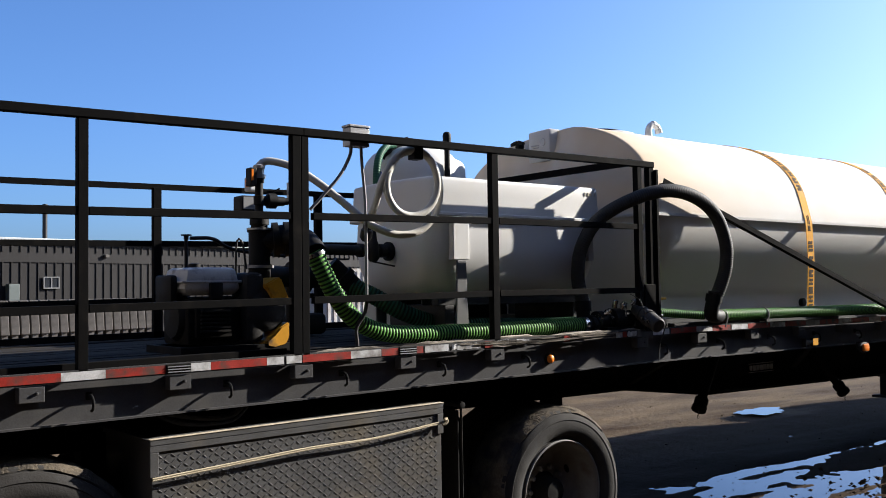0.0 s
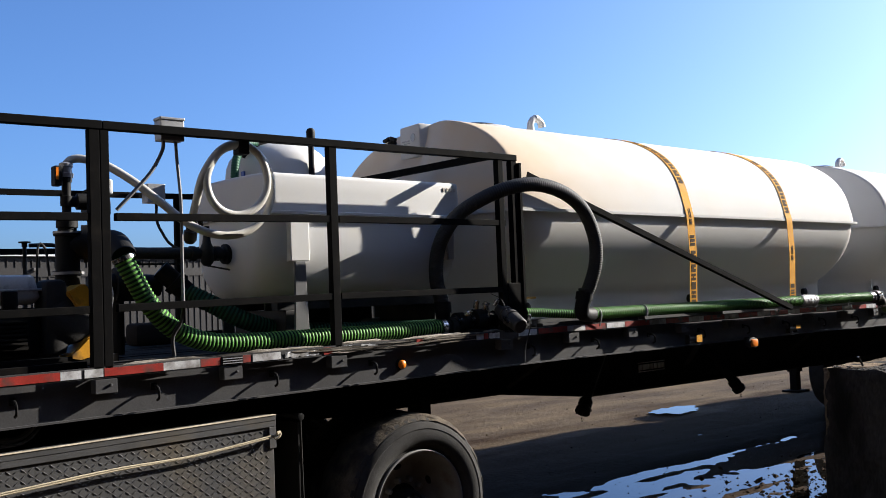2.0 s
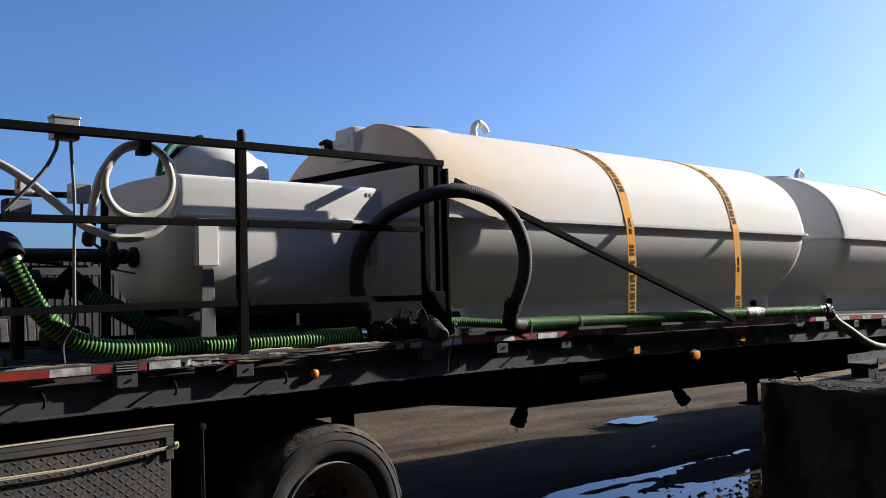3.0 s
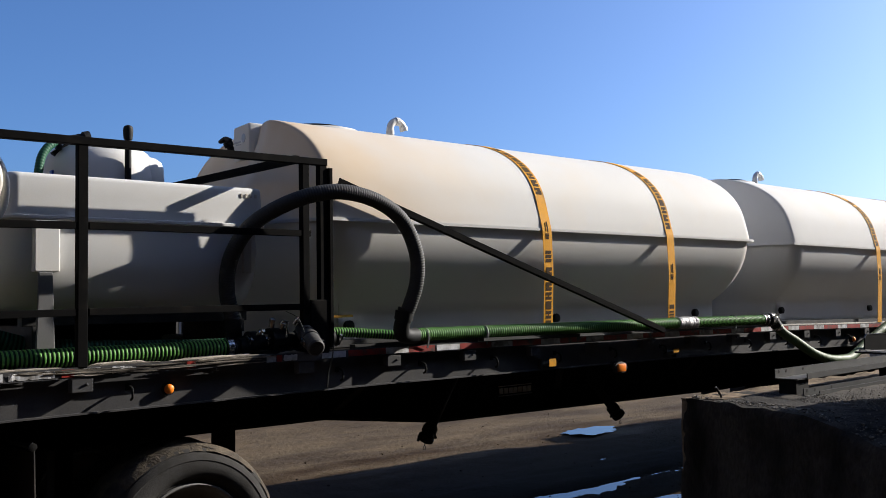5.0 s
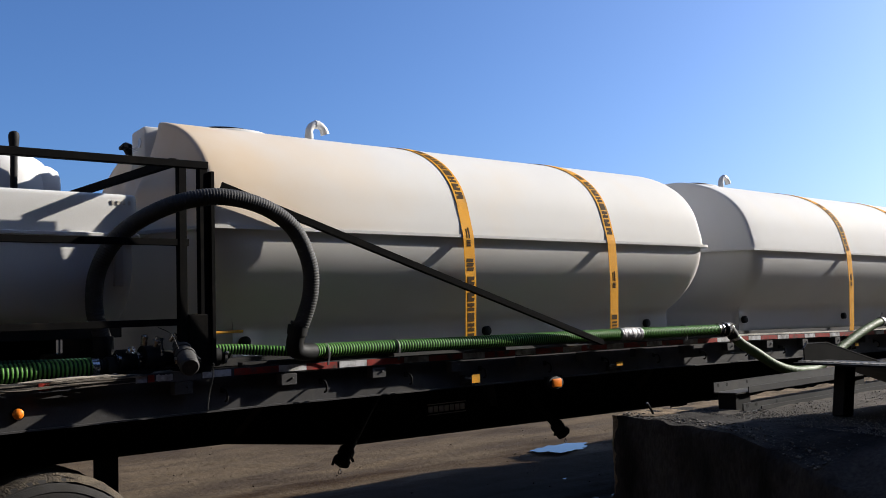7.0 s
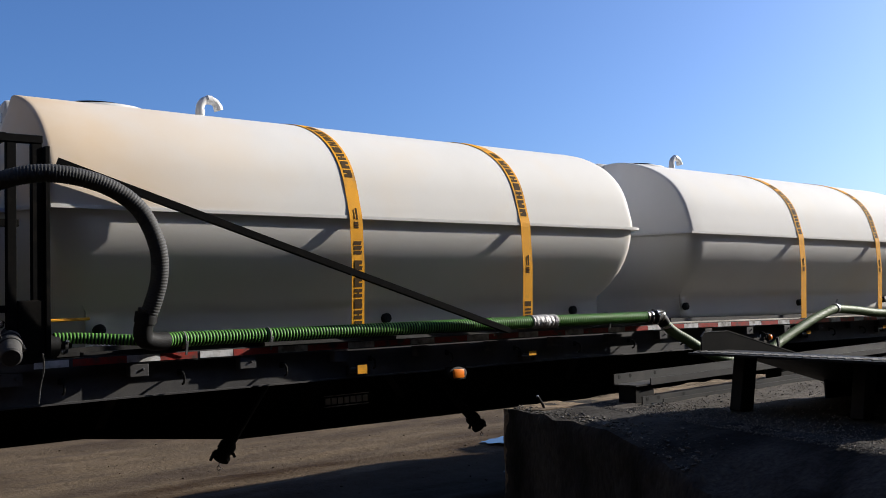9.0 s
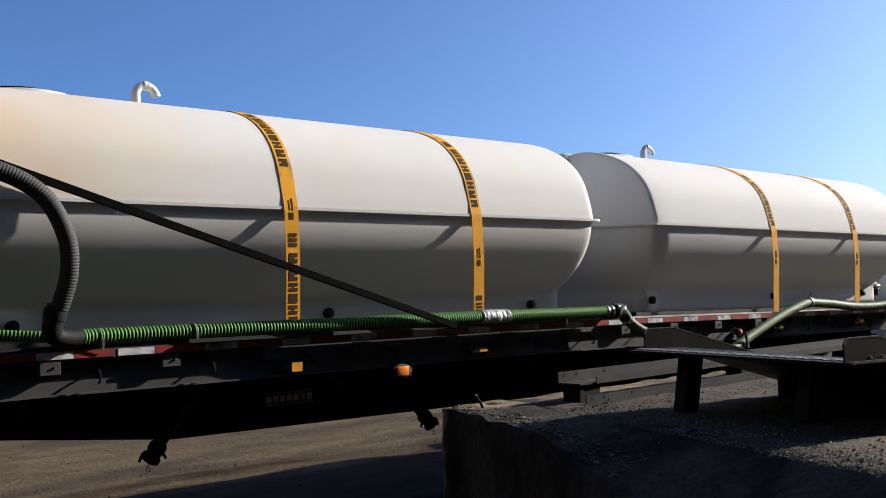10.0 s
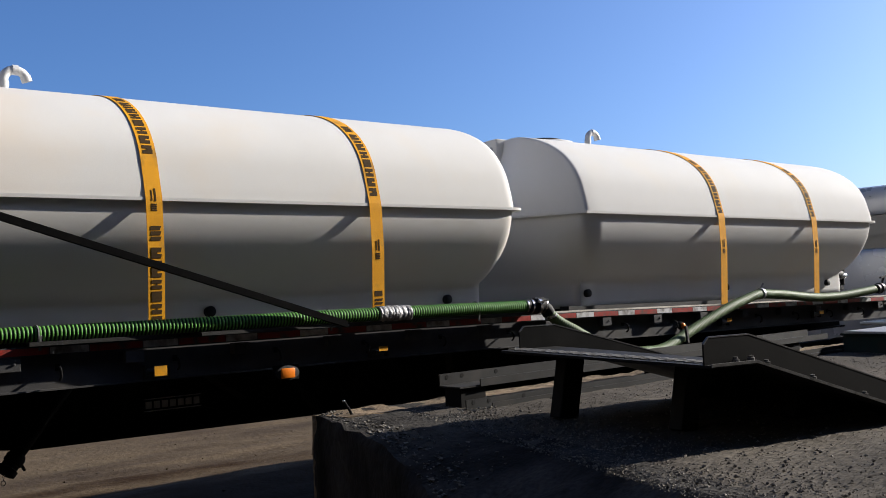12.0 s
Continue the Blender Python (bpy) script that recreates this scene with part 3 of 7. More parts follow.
def toolbox():
    xa, xb, ya, yb, za, zb = 1.27, 2.92, 4.235, 4.85, 0.52, 1.19
    t = new("toolbox")
    t.parent = trailer
    t.location = (xa - 6.9, ya - 5.46, za)
    t["label"] = "dusty tread-plate toolbox slung under the bed, tied with rope"
    inv = Matrix.Translation((-xa, -ya, -za))

    def sub(name, bm, mat, label="", smooth=False):
        for v in bm.verts:
            v.co.z += 0.016 * (v.co.x - xb)
        bm.transform(inv)
        return part(name, bm, mat, t, label, smooth)

    sub("body", boxes((xa, xb, ya + 0.012, yb, za, zb - 0.02), bevel=0.004), M["plate"])
    sub("lid", boxes((xa - 0.01, xb + 0.01, ya + 0.002, yb + 0.01, zb - 0.019, zb + 0.006), (xa - 0.01, xb + 0.01, ya + 0.004, ya + 0.0115, zb - 0.05, zb - 0.0195), (xa - 0.01, xa + 0.03, ya + 0.0035, ya + 0.0115, zb - 0.16, zb - 0.051), (xb - 0.03, xb + 0.01, ya + 0.0035, ya + 0.0115, zb - 0.16, zb - 0.051), bevel=0.002), M["plate"])
    bm = bmesh.new()
    nx, nz = 52, 23
    for i in range(nx):
        for j in range(nz):
            cx, czz = xa + 0.025 + (i + 0.5) * (xb - xa - 0.05) / nx, za + 0.02 + (j + 0.5) * (zb - za - 0.08) / nz
            s = 1 if (i + j) % 2 else -1
            c = Vector((cx, ya + 0.0118, czz))
            d, e = Vector((0.0115, 0, 0.0095 * s)), Vector((-0.0018 * s, 0, 0.0022))
            if czz > zb - 0.18 and (cx < xa + 0.04 or cx > xb - 0.04):
                continue
            top = Vector((0, -0.002, 0))
            v = [bm.verts.new(c + q) for q in (d, e, -d, -e)] + [bm.verts.new(c + q * 0.55 + top) for q in (d, e, -d, -e)]
            bm.faces.new(v[4:])
            for a in range(4):
                bm.faces.new((v[a], v[(a + 1) % 4], v[4 + (a + 1) % 4], v[4 + a]))
    bmesh.ops.recalc_face_normals(bm, faces=bm.faces[:])
    sub_edge = bmesh.new()
    box(sub_edge, xa - 0.012, xb + 0.012, ya - 0.001, ya + 0.03, zb + 0.0065, zb + 0.011, bevel=0.002)
    sub("tread_studs", bm, M["plate"])["kind"] = "stuff"
    bm = bmesh.new()
    for off in (0.0, 0.008):
        tube(bm, smooth_path([(xa - 0.005, ya - 0.012, zb - 0.17 + off), (xa + 0.35, ya - 0.012, zb - 0.155 + off), (xa + 0.8, ya - 0.012, zb - 0.135 + off), (xa + 1.2, ya - 0.012, zb - 0.13 + off * 0.4), (xb + 0.005, ya - 0.012, zb - 0.10 + off)], 0.02), 0.0048, 8)
    tube(bm, smooth_path([(xb - 0.01, ya - 0.015, zb - 0.11), (xb + 0.015, ya - 0.02, zb - 0.10), (xb + 0.02, ya - 0.015, zb - 0.08), (xb, ya - 0.02, zb - 0.085)], 0.01), 0.009, 8)
    # pale strip: sunlight on the lid's front edge, put in as colour
    sub("lid_edge", sub_edge, M["sunlit_lid"], "pale strip painted for the sunlit lid edge")
    sub("rope", bm, M["rope"], "dirty straw-coloured rope", smooth=True)


toolbox()


def marker_light(x, y, z, oval=False):
    m = new("marker_light")
    m.parent = trailer
    m.location = (x - 6.9, y - 5.46, z)
    m["label"] = "amber side marker light"
    bm = bmesh.new()
    if oval:
        for s, r in ((0.0, 0.045),):
            lathe(bm, (0, 0, 0), (0, -1, 0), [(-0.02, 0.045), (0.008, 0.045), (0.012, 0.035)], 20)
        for v in bm.verts:
            v.co.x *= 1.75
    else:
        lathe(bm, (0, 0, 0), (0, -1, 0), [(-0.03, 0.034), (0.002, 0.034)], 20)
    part("housing", bm, M["cast" if oval else "frame"], m, "dull dark rim", smooth=True)
    bm = bmesh.new()
    if oval:
        box(bm, -0.056, 0.04, -0.03, -0.0125, -0.031, 0.03, bevel=0.008)
    else:
        lathe(bm, (0, 0, 0), (0, -1, 0), [(0.0025, 0.026), (0.014, 0.025), (0.02, 0.019), (0.022, 0.0)], 20)
    part("lens", bm, M["amber"], m, "amber lens", smooth=True)


marker_light(3.80, 4.275, 1.39)
marker_light(7.5, 4.23, 1.282, True)
marker_light(11.42, 4.245, 1.342)
tpart("lamp_bracket", boxes((7.41, 7.59, 4.245, 4.252, 1.24, 1.33)), M["frame"])


def hanging_pipe(foot, top):
    bm = bmesh.new()
    f, t = Vector(foot), Vector(top)
    d = (f - t).normalized()
    pipe(bm, t, f, 0.036)
    lathe(bm, f, d, [(-0.09, 0.044), (-0.07, 0.055), (-0.03, 0.055), (-0.025, 0.048), (0.0, 0.048), (0.005, 0.06), (0.035, 0.06), (0.045, 0.042)], 20)
    for s in (-1, 1):
        bar(bm, f + Vector((0.06 * s, 0, 0.02)), f + Vector((0.085 * s, 0, -0.03)), 0.014)
    tpart("drop_pipe", bm, M["black"], "black capped drop pipe under the bed", smooth=True)
    bm = bmesh.new()
    ring = [f + d * 0.05 + Vector((0.012 * math.cos(a), 0, -0.045 + 0.014 * math.sin(a))) for a in [2 * math.pi * k / 12 for k in range(13)]]
    tube(bm, ring, 0.0025, 6)
    bar(bm, f + d * 0.03, f + d * 0.05 + Vector((0, 0, -0.03)), 0.004)
    tpart("cap_ring", bm, M["chrome"])


hanging_pipe((6.06, 4.86, 0.85), (6.45, 4.95, 1.3))
hanging_pipe((8.2, 4.83, 0.82), (7.9, 4.95, 1.2))
for xs, xe in ((5.2, 5.05), (8.9, 9.1), (7.0, 7.3)):
    bm = bmesh.new()
    bar(bm, (xs, 4.4, 1.33), (xe + 0.25, 4.93, 1.08), 0.05, 0.012)
    tpart("cross_brace", bm, M["frame"])

# maker's plate on the beam, plain raised shapes
tpart("name_plate", boxes((6.87, 7.28, 4.955, 4.962, 1.05, 1.145), bevel=0.002), M["frame"])
bm = bmesh.new()
for i in range(7):
    box(bm, 6.895 + i * 0.053, 6.895 + i * 0.053 + 0.04, 4.948, 4.9545, 1.075, 1.12)
box(bm, 6.885, 7.265, 4.949, 4.9548, 1.057, 1.063)
box(bm, 6.885, 7.265, 4.949, 4.9548, 1.132, 1.138)
tpart("name_plate_relief", bm, M["pvc"])
# mudguard bracket
bm = bmesh.new()
pipe(bm, (3.13, 4.32, 1.16), (3.13, 4.75, 1.16), 0.015)
lathe(bm, (3.13, 4.32, 1.16), (0, -1, 0), [(-0.01, 0.02), (0.008, 0.02), (0.01, 0.012)], 20)
bar(bm, (3.14, 4.34, 1.15), (3.16, 4.36, 0.55), 0.012)
tpart("flap_bracket", bm, M["frame"], smooth=True)
tpart("mud_flap", boxes((3.16, 3.172, 4.40, 4.98, 0.35, 1.12), bevel=0.003), M["frame"])
# landing gear, wound up
for y in (4.75, 6.2):
    bm = boxes((11.65, 11.79, y - 0.07, y + 0.07, 0.62, 1.35), (11.67, 11.77, y - 0.05, y + 0.05, 0.39, 0.63), (11.59, 11.85, y - 0.12, y + 0.12, 0.36, 0.389), bevel=0.006)
    tpart("landing_leg", bm, M["frame"])
# air tanks between the axles, added with a dark panel to hide lit ground
for x, y in ((1.55, 5.2), (2.45, 5.25), (2.0, 5.75)):
    bm = bmesh.new()
    lathe(bm, (x, y, 0.88), (1, 0, 0), [(-0.42, 0.0), (-0.41, 0.1), (-0.36, 0.15), (-0.3, 0.16), (0.3, 0.16), (0.36, 0.15), (0.41, 0.1), (0.42, 0.0)], 24)
    box(bm, x - 0.02, x + 0.02, y - 0.02, y + 0.02, 1.03, 1.37)
    tpart("air_tank", bm, M["frame"], smooth=True)
# plain dark sheet, added to keep the space under the bed black
tpart("spare_rack", boxes((1.0, 3.3, 5.1, 5.14, 0.42, 1.0), bevel=0.004), M["frame"])
# bleached edge boards where the railing stops short of the rub rail, split into long slivers
def split_board(xa, xb, rng):
    """A weathered board edge: thin slivers of uneven length, height and line."""
    bm = bmesh.new()
    for q in range(7):
        a, b = xa + rng.uniform(0, 0.3) * (xb - xa), xb - rng.uniform(0, 0.3) * (xb - xa)
        y0, h = 4.234 + q * 0.013, rng.uniform(0.003, 0.008) + 0.0022 * q
        rows = []
        n = max(4, int((b - a) / 0.03))
        for i in range(n + 1):
            x = a + (b - a) * i / n
            tip = min(1.0, 4.0 * min(i, n - i) / n + 0.25)
            p = Vector((x * 9, q * 3.1, 0))
            yy, hh, w = y0 + 0.007 * noise.noise(p), h * tip * (1 + 0.6 * noise.noise(p * 2.3)), 0.0034 * tip + 0.001
            base = ZD + 0.0045 + cz(x) + (0.009 if q < 2 else 0.0)
            rows.append([bm.verts.new(c) for c in ((x, yy - w, base), (x, yy + w, base), (x, yy + w * 0.7, base + hh), (x, yy - w * 0.6, base + hh * 0.9))])
        for r, t in zip(rows, rows[1:]):
            for k in range(4):
                bm.faces.new((r[k], t[k], t[(k + 1) % 4], r[(k + 1) % 4]))
        bm.faces.new(rows[0])
        bm.faces.new(rows[-1][::-1])
    bmesh.ops.recalc_face_normals(bm, faces=bm.faces[:])
    tpart("edge_board", bm, M["splinter"], "bleached splintered edge board")


x = 2.12
rng = random.Random(8)
while x < 4.5:
    w = rng.uniform(0.35, 0.75)
    split_board(x, min(x + w, 4.62), rng)
    x += w + rng.uniform(0.0, 0.03)
# the rail's face is overhung by long splinters where its tape has gone
rng = random.Random(21)
bm = bmesh.new()
for i in range(26):
    a = rng.uniform(3.0, 4.2)
    b = min(a + rng.uniform(0.08, 0.45), 4.42)
    z0, h, y0 = rng.uniform(1.493, 1.531), rng.uniform(0.0018, 0.0045), rng.uniform(4.2195, 4.2255)
    rows = []
    for k in range(8):
        x = a + (b - a) * k / 7
        w = h * (0.25 + min(1.0, 2.5 * min(k, 7 - k) / 7))
        z = z0 + cz(x) + 0.004 * noise.noise(Vector((x * 6, i * 2.7, 0)))
        rows.append([bm.verts.new(c) for c in ((x, y0, z - w), (x, y0 + 0.004, z - w), (x, y0 + 0.004, z + w), (x, y0 - 0.001, z + w))])
    for r, t in zip(rows, rows[1:]):
        for k in range(4):
            bm.faces.new((r[k], t[k], t[(k + 1) % 4], r[(k + 1) % 4]))
    bm.faces.new(rows[0])
    bm.faces.new(rows[-1][::-1])
bmesh.ops.recalc_face_normals(bm, faces=bm.faces[:])
tpart("splintered_edge", bm, M["splinter"], "bleached wood splinters over the rail")["kind"] = "stuff"
# bleached board along the bed edge past the long hose
bm = bmesh.new()
long_box(bm, 9.62, 15.3, 4.244, 4.31, ZD + 0.0045, ZD + 0.024)
tpart("edge_board", bm, M["edge"], "bleached splintered edge board")
# slotted vent let into the rub rail
for xv in (1.335, 2.628):
    tpart("vent_backing", boxes((xv, xv + 0.112, 4.2235, 4.2295, 1.485 + cz(xv), 1.529 + cz(xv))), M["frame"])
for i in range(3):
    for xv in (1.335, 2.628):
        tpart("vent_slat", boxes((xv + 0.002, xv + 0.11, 4.220, 4.2232, 1.492 + cz(xv) + 0.012 * i, 1.496 + cz(xv) + 0.012 * i)), M["galv"])
# loose straps and lines slung under the bed by the toolbox
bm = bmesh.new()
tube(bm, smooth_path([(1.32, 4.3, 1.29), (1.42, 4.33, 1.262), (1.55, 4.33, 1.236), (1.66, 4.33, 1.226), (1.72, 4.33, 1.245), (1.76, 4.3, 1.3)], 0.03), 0.014, 8)
tube(bm, smooth_path([(1.3, 4.33, 1.29), (1.4, 4.33, 1.235), (1.52, 4.33, 1.208), (1.68, 4.33, 1.206), (1.74, 4.33, 1.23), (1.8, 4.32, 1.3)], 0.03), 0.011, 8)
tpart("air_line", bm, M["frame"], smooth=True)


# ---- the two long tanks ----
A, HU, HL, ZR = 1.20, 0.745, 0.775, 2.325      # half width, height above and below the seam, seam height
YC = 5.46
TX0, TX1 = 4.83, 9.38                           # where the straight barrel begins and ends
FOOT = 0.845                                    # half width of the straight foot
BULGE = 0.27                                    # how far the front end domes out


def crown(a):
    """The upper half's outline at an angle: (across, up)."""
    c, s = math.cos(a), math.sin(a)
    z = HU * max(0.0, s) ** (2 / 2.4)
    # the foot of the crown flares out to the seam
    return A * (1 + 0.02 * max(0.0, 1 - z / 0.17)) * math.copysign(abs(c) ** (2 / 2.4), c), z


def upper_half():
    """Crown of the moulding: a shallow dome in front, a rounded end behind."""
    bm = bmesh.new()
    turns = [0, 0.006, 0.015, 0.03, 0.05] + [0.08 + (math.pi - 0.16) * k / 46 for k in range(47)]
    arc = [crown(a) for a in turns + [math.pi - a for a in turns[4::-1]]]
    br = 0.25
    st = []
    for q in (0.04, 0.2, 0.4, 0.58, 0.72, 0.83, 0.91, 0.955):
        st.append((-BULGE * (1 - q ** 2.0) - 0.004, q))
    st += [(-0.018, 0.978), (-0.006, 0.991), (0.012, 0.998), (0.03, 1.0)]
    m = 26
    st += [(0.03 + (TX1 - TX0 - 0.03) * i / m, 1.0) for i in range(1, m + 1)]
    for u in (0.04, 0.1, 0.2, 0.33, 0.48, 0.64, 0.78, 0.88, 0.95, 0.985, 1.0):
        st.append((TX1 - TX0 + br * u, max(0.02, (1 - u ** 3.0) ** (1 / 3.0))))
    # the dome flattens towards the top
    def front(x, y, z):
        """On the far side of the filler shoulder the end steps back to make room for the valve."""
        back = 0.17 * min(1, max(0, (y + 0.5) / 0.4)) + 0.06 * min(1, max(0, (y - 0.14) / 0.16))
        x1 = x * (1 - 0.8 * z / HU) if x < 0 else x
        return (x1 + back * min(1, z / 0.25) * min(1, max(0, 1 - x / 0.4)), y, z)

    rings = [[bm.verts.new(front(x, y * q, z * q)) for y, z in arc] for x, q in st]
    for r, t in zip(rings, rings[1:]):
        for k in range(len(arc) - 1):
            bm.faces.new((r[k], t[k], t[k + 1], r[k + 1]))
    bm.faces.new(rings[0])
    bm.faces.new(rings[-1][::-1])
    return bm


def lower_half(bm):
    """Belly: the plan outline draws in towards the foot on all four sides."""
    L = TX1 - TX0
    half = []
    n = 22
    for k in range(n + 1):
        v = k / n
        half.append((-BULGE * (1 - v ** 2.0), A * v, "front"))
    for k in range(1, 20):
        half.append((L * k / 20, A, "side"))
    for k in range(n + 1):
        t = math.pi / 2 * k / n
        half.append((L + 0.25 * math.sin(t) ** (2 / 3), A * math.cos(t) ** (2 / 3), "rear"))
    plan = half + [(x, -y, w) for x, y, w in half[-2:0:-1]]
    xm, lh = L / 2, L / 2 + 0.25
    rings = []
    for deg in (0, 6, 13, 20, 27, 34, 40, 45, 50, 58, 68, 90):
        s = math.sin(radians(deg))
        wide = max(A * math.cos(radians(deg)), FOOT)
        inset = A - wide
        ring = []
        for x, y, w in plan:
            # corners grow rounder towards the foot
            cut = 0.0
            if w == "front" and abs(y) > 0.6 * A:
                cut = (0.05 + 0.5 * inset) * ((abs(y) / A - 0.6) / 0.4) ** 2.5 * min(1, s * 3)
            xx = xm + (x - xm) * (lh - 0.2 * inset) / lh + cut
            ring.append(bm.verts.new((xx, y * wide / A, -HL * s)))
        rings.append(ring)
    m = len(plan)
    for r, t in zip(rings, rings[1:]):
        for k in range(m):
            bm.faces.new((r[k], r[(k + 1) % m], t[(k + 1) % m], t[k]))
    bm.faces.new(rings[-1])
    return bm


def barrel():
    bm = lower_half(upper_half())
    bmesh.ops.recalc_face_normals(bm, faces=bm.faces[:])
    # slight waviness of moulded plastic
    for v in bm.verts:
        v.co += v.co.normalized() * 0.004 * noise.noise(v.co * 1.3)
    return bm


def seam():
    """Flange round the joint of the two halves."""
    L = TX1 - TX0
    n = 40
    half = [(-(BULGE + 0.02) * (1 - (k / n) ** 2.0) - 0.012, (A + 0.028) * k / n) for k in range(n + 1)]
    half += [(L + 0.285 * math.sin(t) ** 0.5, (A + 0.03) * max(0, math.cos(t)) ** 0.35) for t in (math.pi / 2 * k / n for k in range(n + 1))]
    loop = half + [(x, -y) for x, y in half[::-1]]
    clean = []
    for p in loop:
        if not clean or (Vector(p) - Vector(clean[-1])).length > 0.002:
            clean.append(p)
    if (Vector(clean[0]) - Vector(clean[-1])).length < 0.002:
        clean.pop()
    bm = bmesh.new()
    lo = [bm.verts.new((x, y, -0.011)) for x, y in clean]
    hi = [bm.verts.new((x, y, 0.009)) for x, y in clean]
    m = len(clean)
    for k in range(m):
        bm.faces.new((lo[k], lo[(k + 1) % m], hi[(k + 1) % m], hi[k]))
    # a ring, open in the middle like the hollow tank
    lo2 = [bm.verts.new((L / 2 + (x - L / 2) * 0.97, y * 0.94, -0.011)) for x, y in clean]
    hi2 = [bm.verts.new((L / 2 + (x - L / 2) * 0.97, y * 0.94, 0.009)) for x, y in clean]
    for k in range(m):
        j = (k + 1) % m
        bm.faces.new((hi[k], hi[j], hi2[j], hi2[k]))
        bm.faces.new((lo[j], lo[k], lo2[k], lo2[j]))
        bm.faces.new((hi2[k], hi2[j], lo2[j], lo2[k]))
    bmesh.ops.recalc_face_normals(bm, faces=bm.faces[:])
    return bm


# white plastic, stained tan towards the front of the upper half
def stained_poly():
    m = material("stained_white_polyethylene", (0.61, 0.594, 0.562), 0.75, 0, 0.05, 3, 160, 0.06, dirt=(0.63, 0.57, 0.49), dirt_amount=0.2, dirt_scale=1.2, spec=0.2, let_through=0.13)
    nt = m.node_tree
    N, L = nt.nodes.new, nt.links.new
    b = nt.nodes["Principled BSDF"]
    was = b.inputs["Base Color"].links[0].from_socket
    tc, sep = N("ShaderNodeTexCoord"), N("ShaderNodeSeparateXYZ")
    L(tc.outputs["Object"], sep.inputs[0])
    fx, fz = N("ShaderNodeMapRange"), N("ShaderNodeMapRange")
    fx.inputs["From Min"].default_value, fx.inputs["From Max"].default_value = 1.5, -0.1
    L(sep.outputs["X"], fx.inputs["Value"])
    fz.inputs["From Min"].default_value, fz.inputs["From Max"].default_value = -0.01, 0.03
    L(sep.outputs["Z"], fz.inputs["Value"])
    ns = N("ShaderNodeTexNoise")
    ns.inputs["Scale"].default_value, ns.inputs["Detail"].default_value = 2.2, 7
    L(tc.outputs["Object"], ns.inputs["Vector"])
    m1, m2, m3 = N("ShaderNodeMath"), N("ShaderNodeMath"), N("ShaderNodeMath")
    for q in (m1, m2, m3):
        q.operation = "MULTIPLY"
    L(fx.outputs[0], m1.inputs[0])
    L(fz.outputs[0], m1.inputs[1])
    L(m1.outputs[0], m2.inputs[0])
    L(ns.outputs["Fac"], m2.inputs[1])
    L(m2.outputs[0], m3.inputs[0])
    m3.inputs[1].default_value = 1.4
    m3.use_clamp = True
    mix = N("ShaderNodeMix")
    mix.data_type = "RGBA"
    mix.inputs["B"].default_value = (0.57, 0.42, 0.26, 1)
    L(m3.outputs[0], mix.inputs["Factor"])
    L(was, mix.inputs["A"])
    L(mix.outputs["Result"], b.inputs["Base Color"])
    return m


M["stained"] = stained_poly()


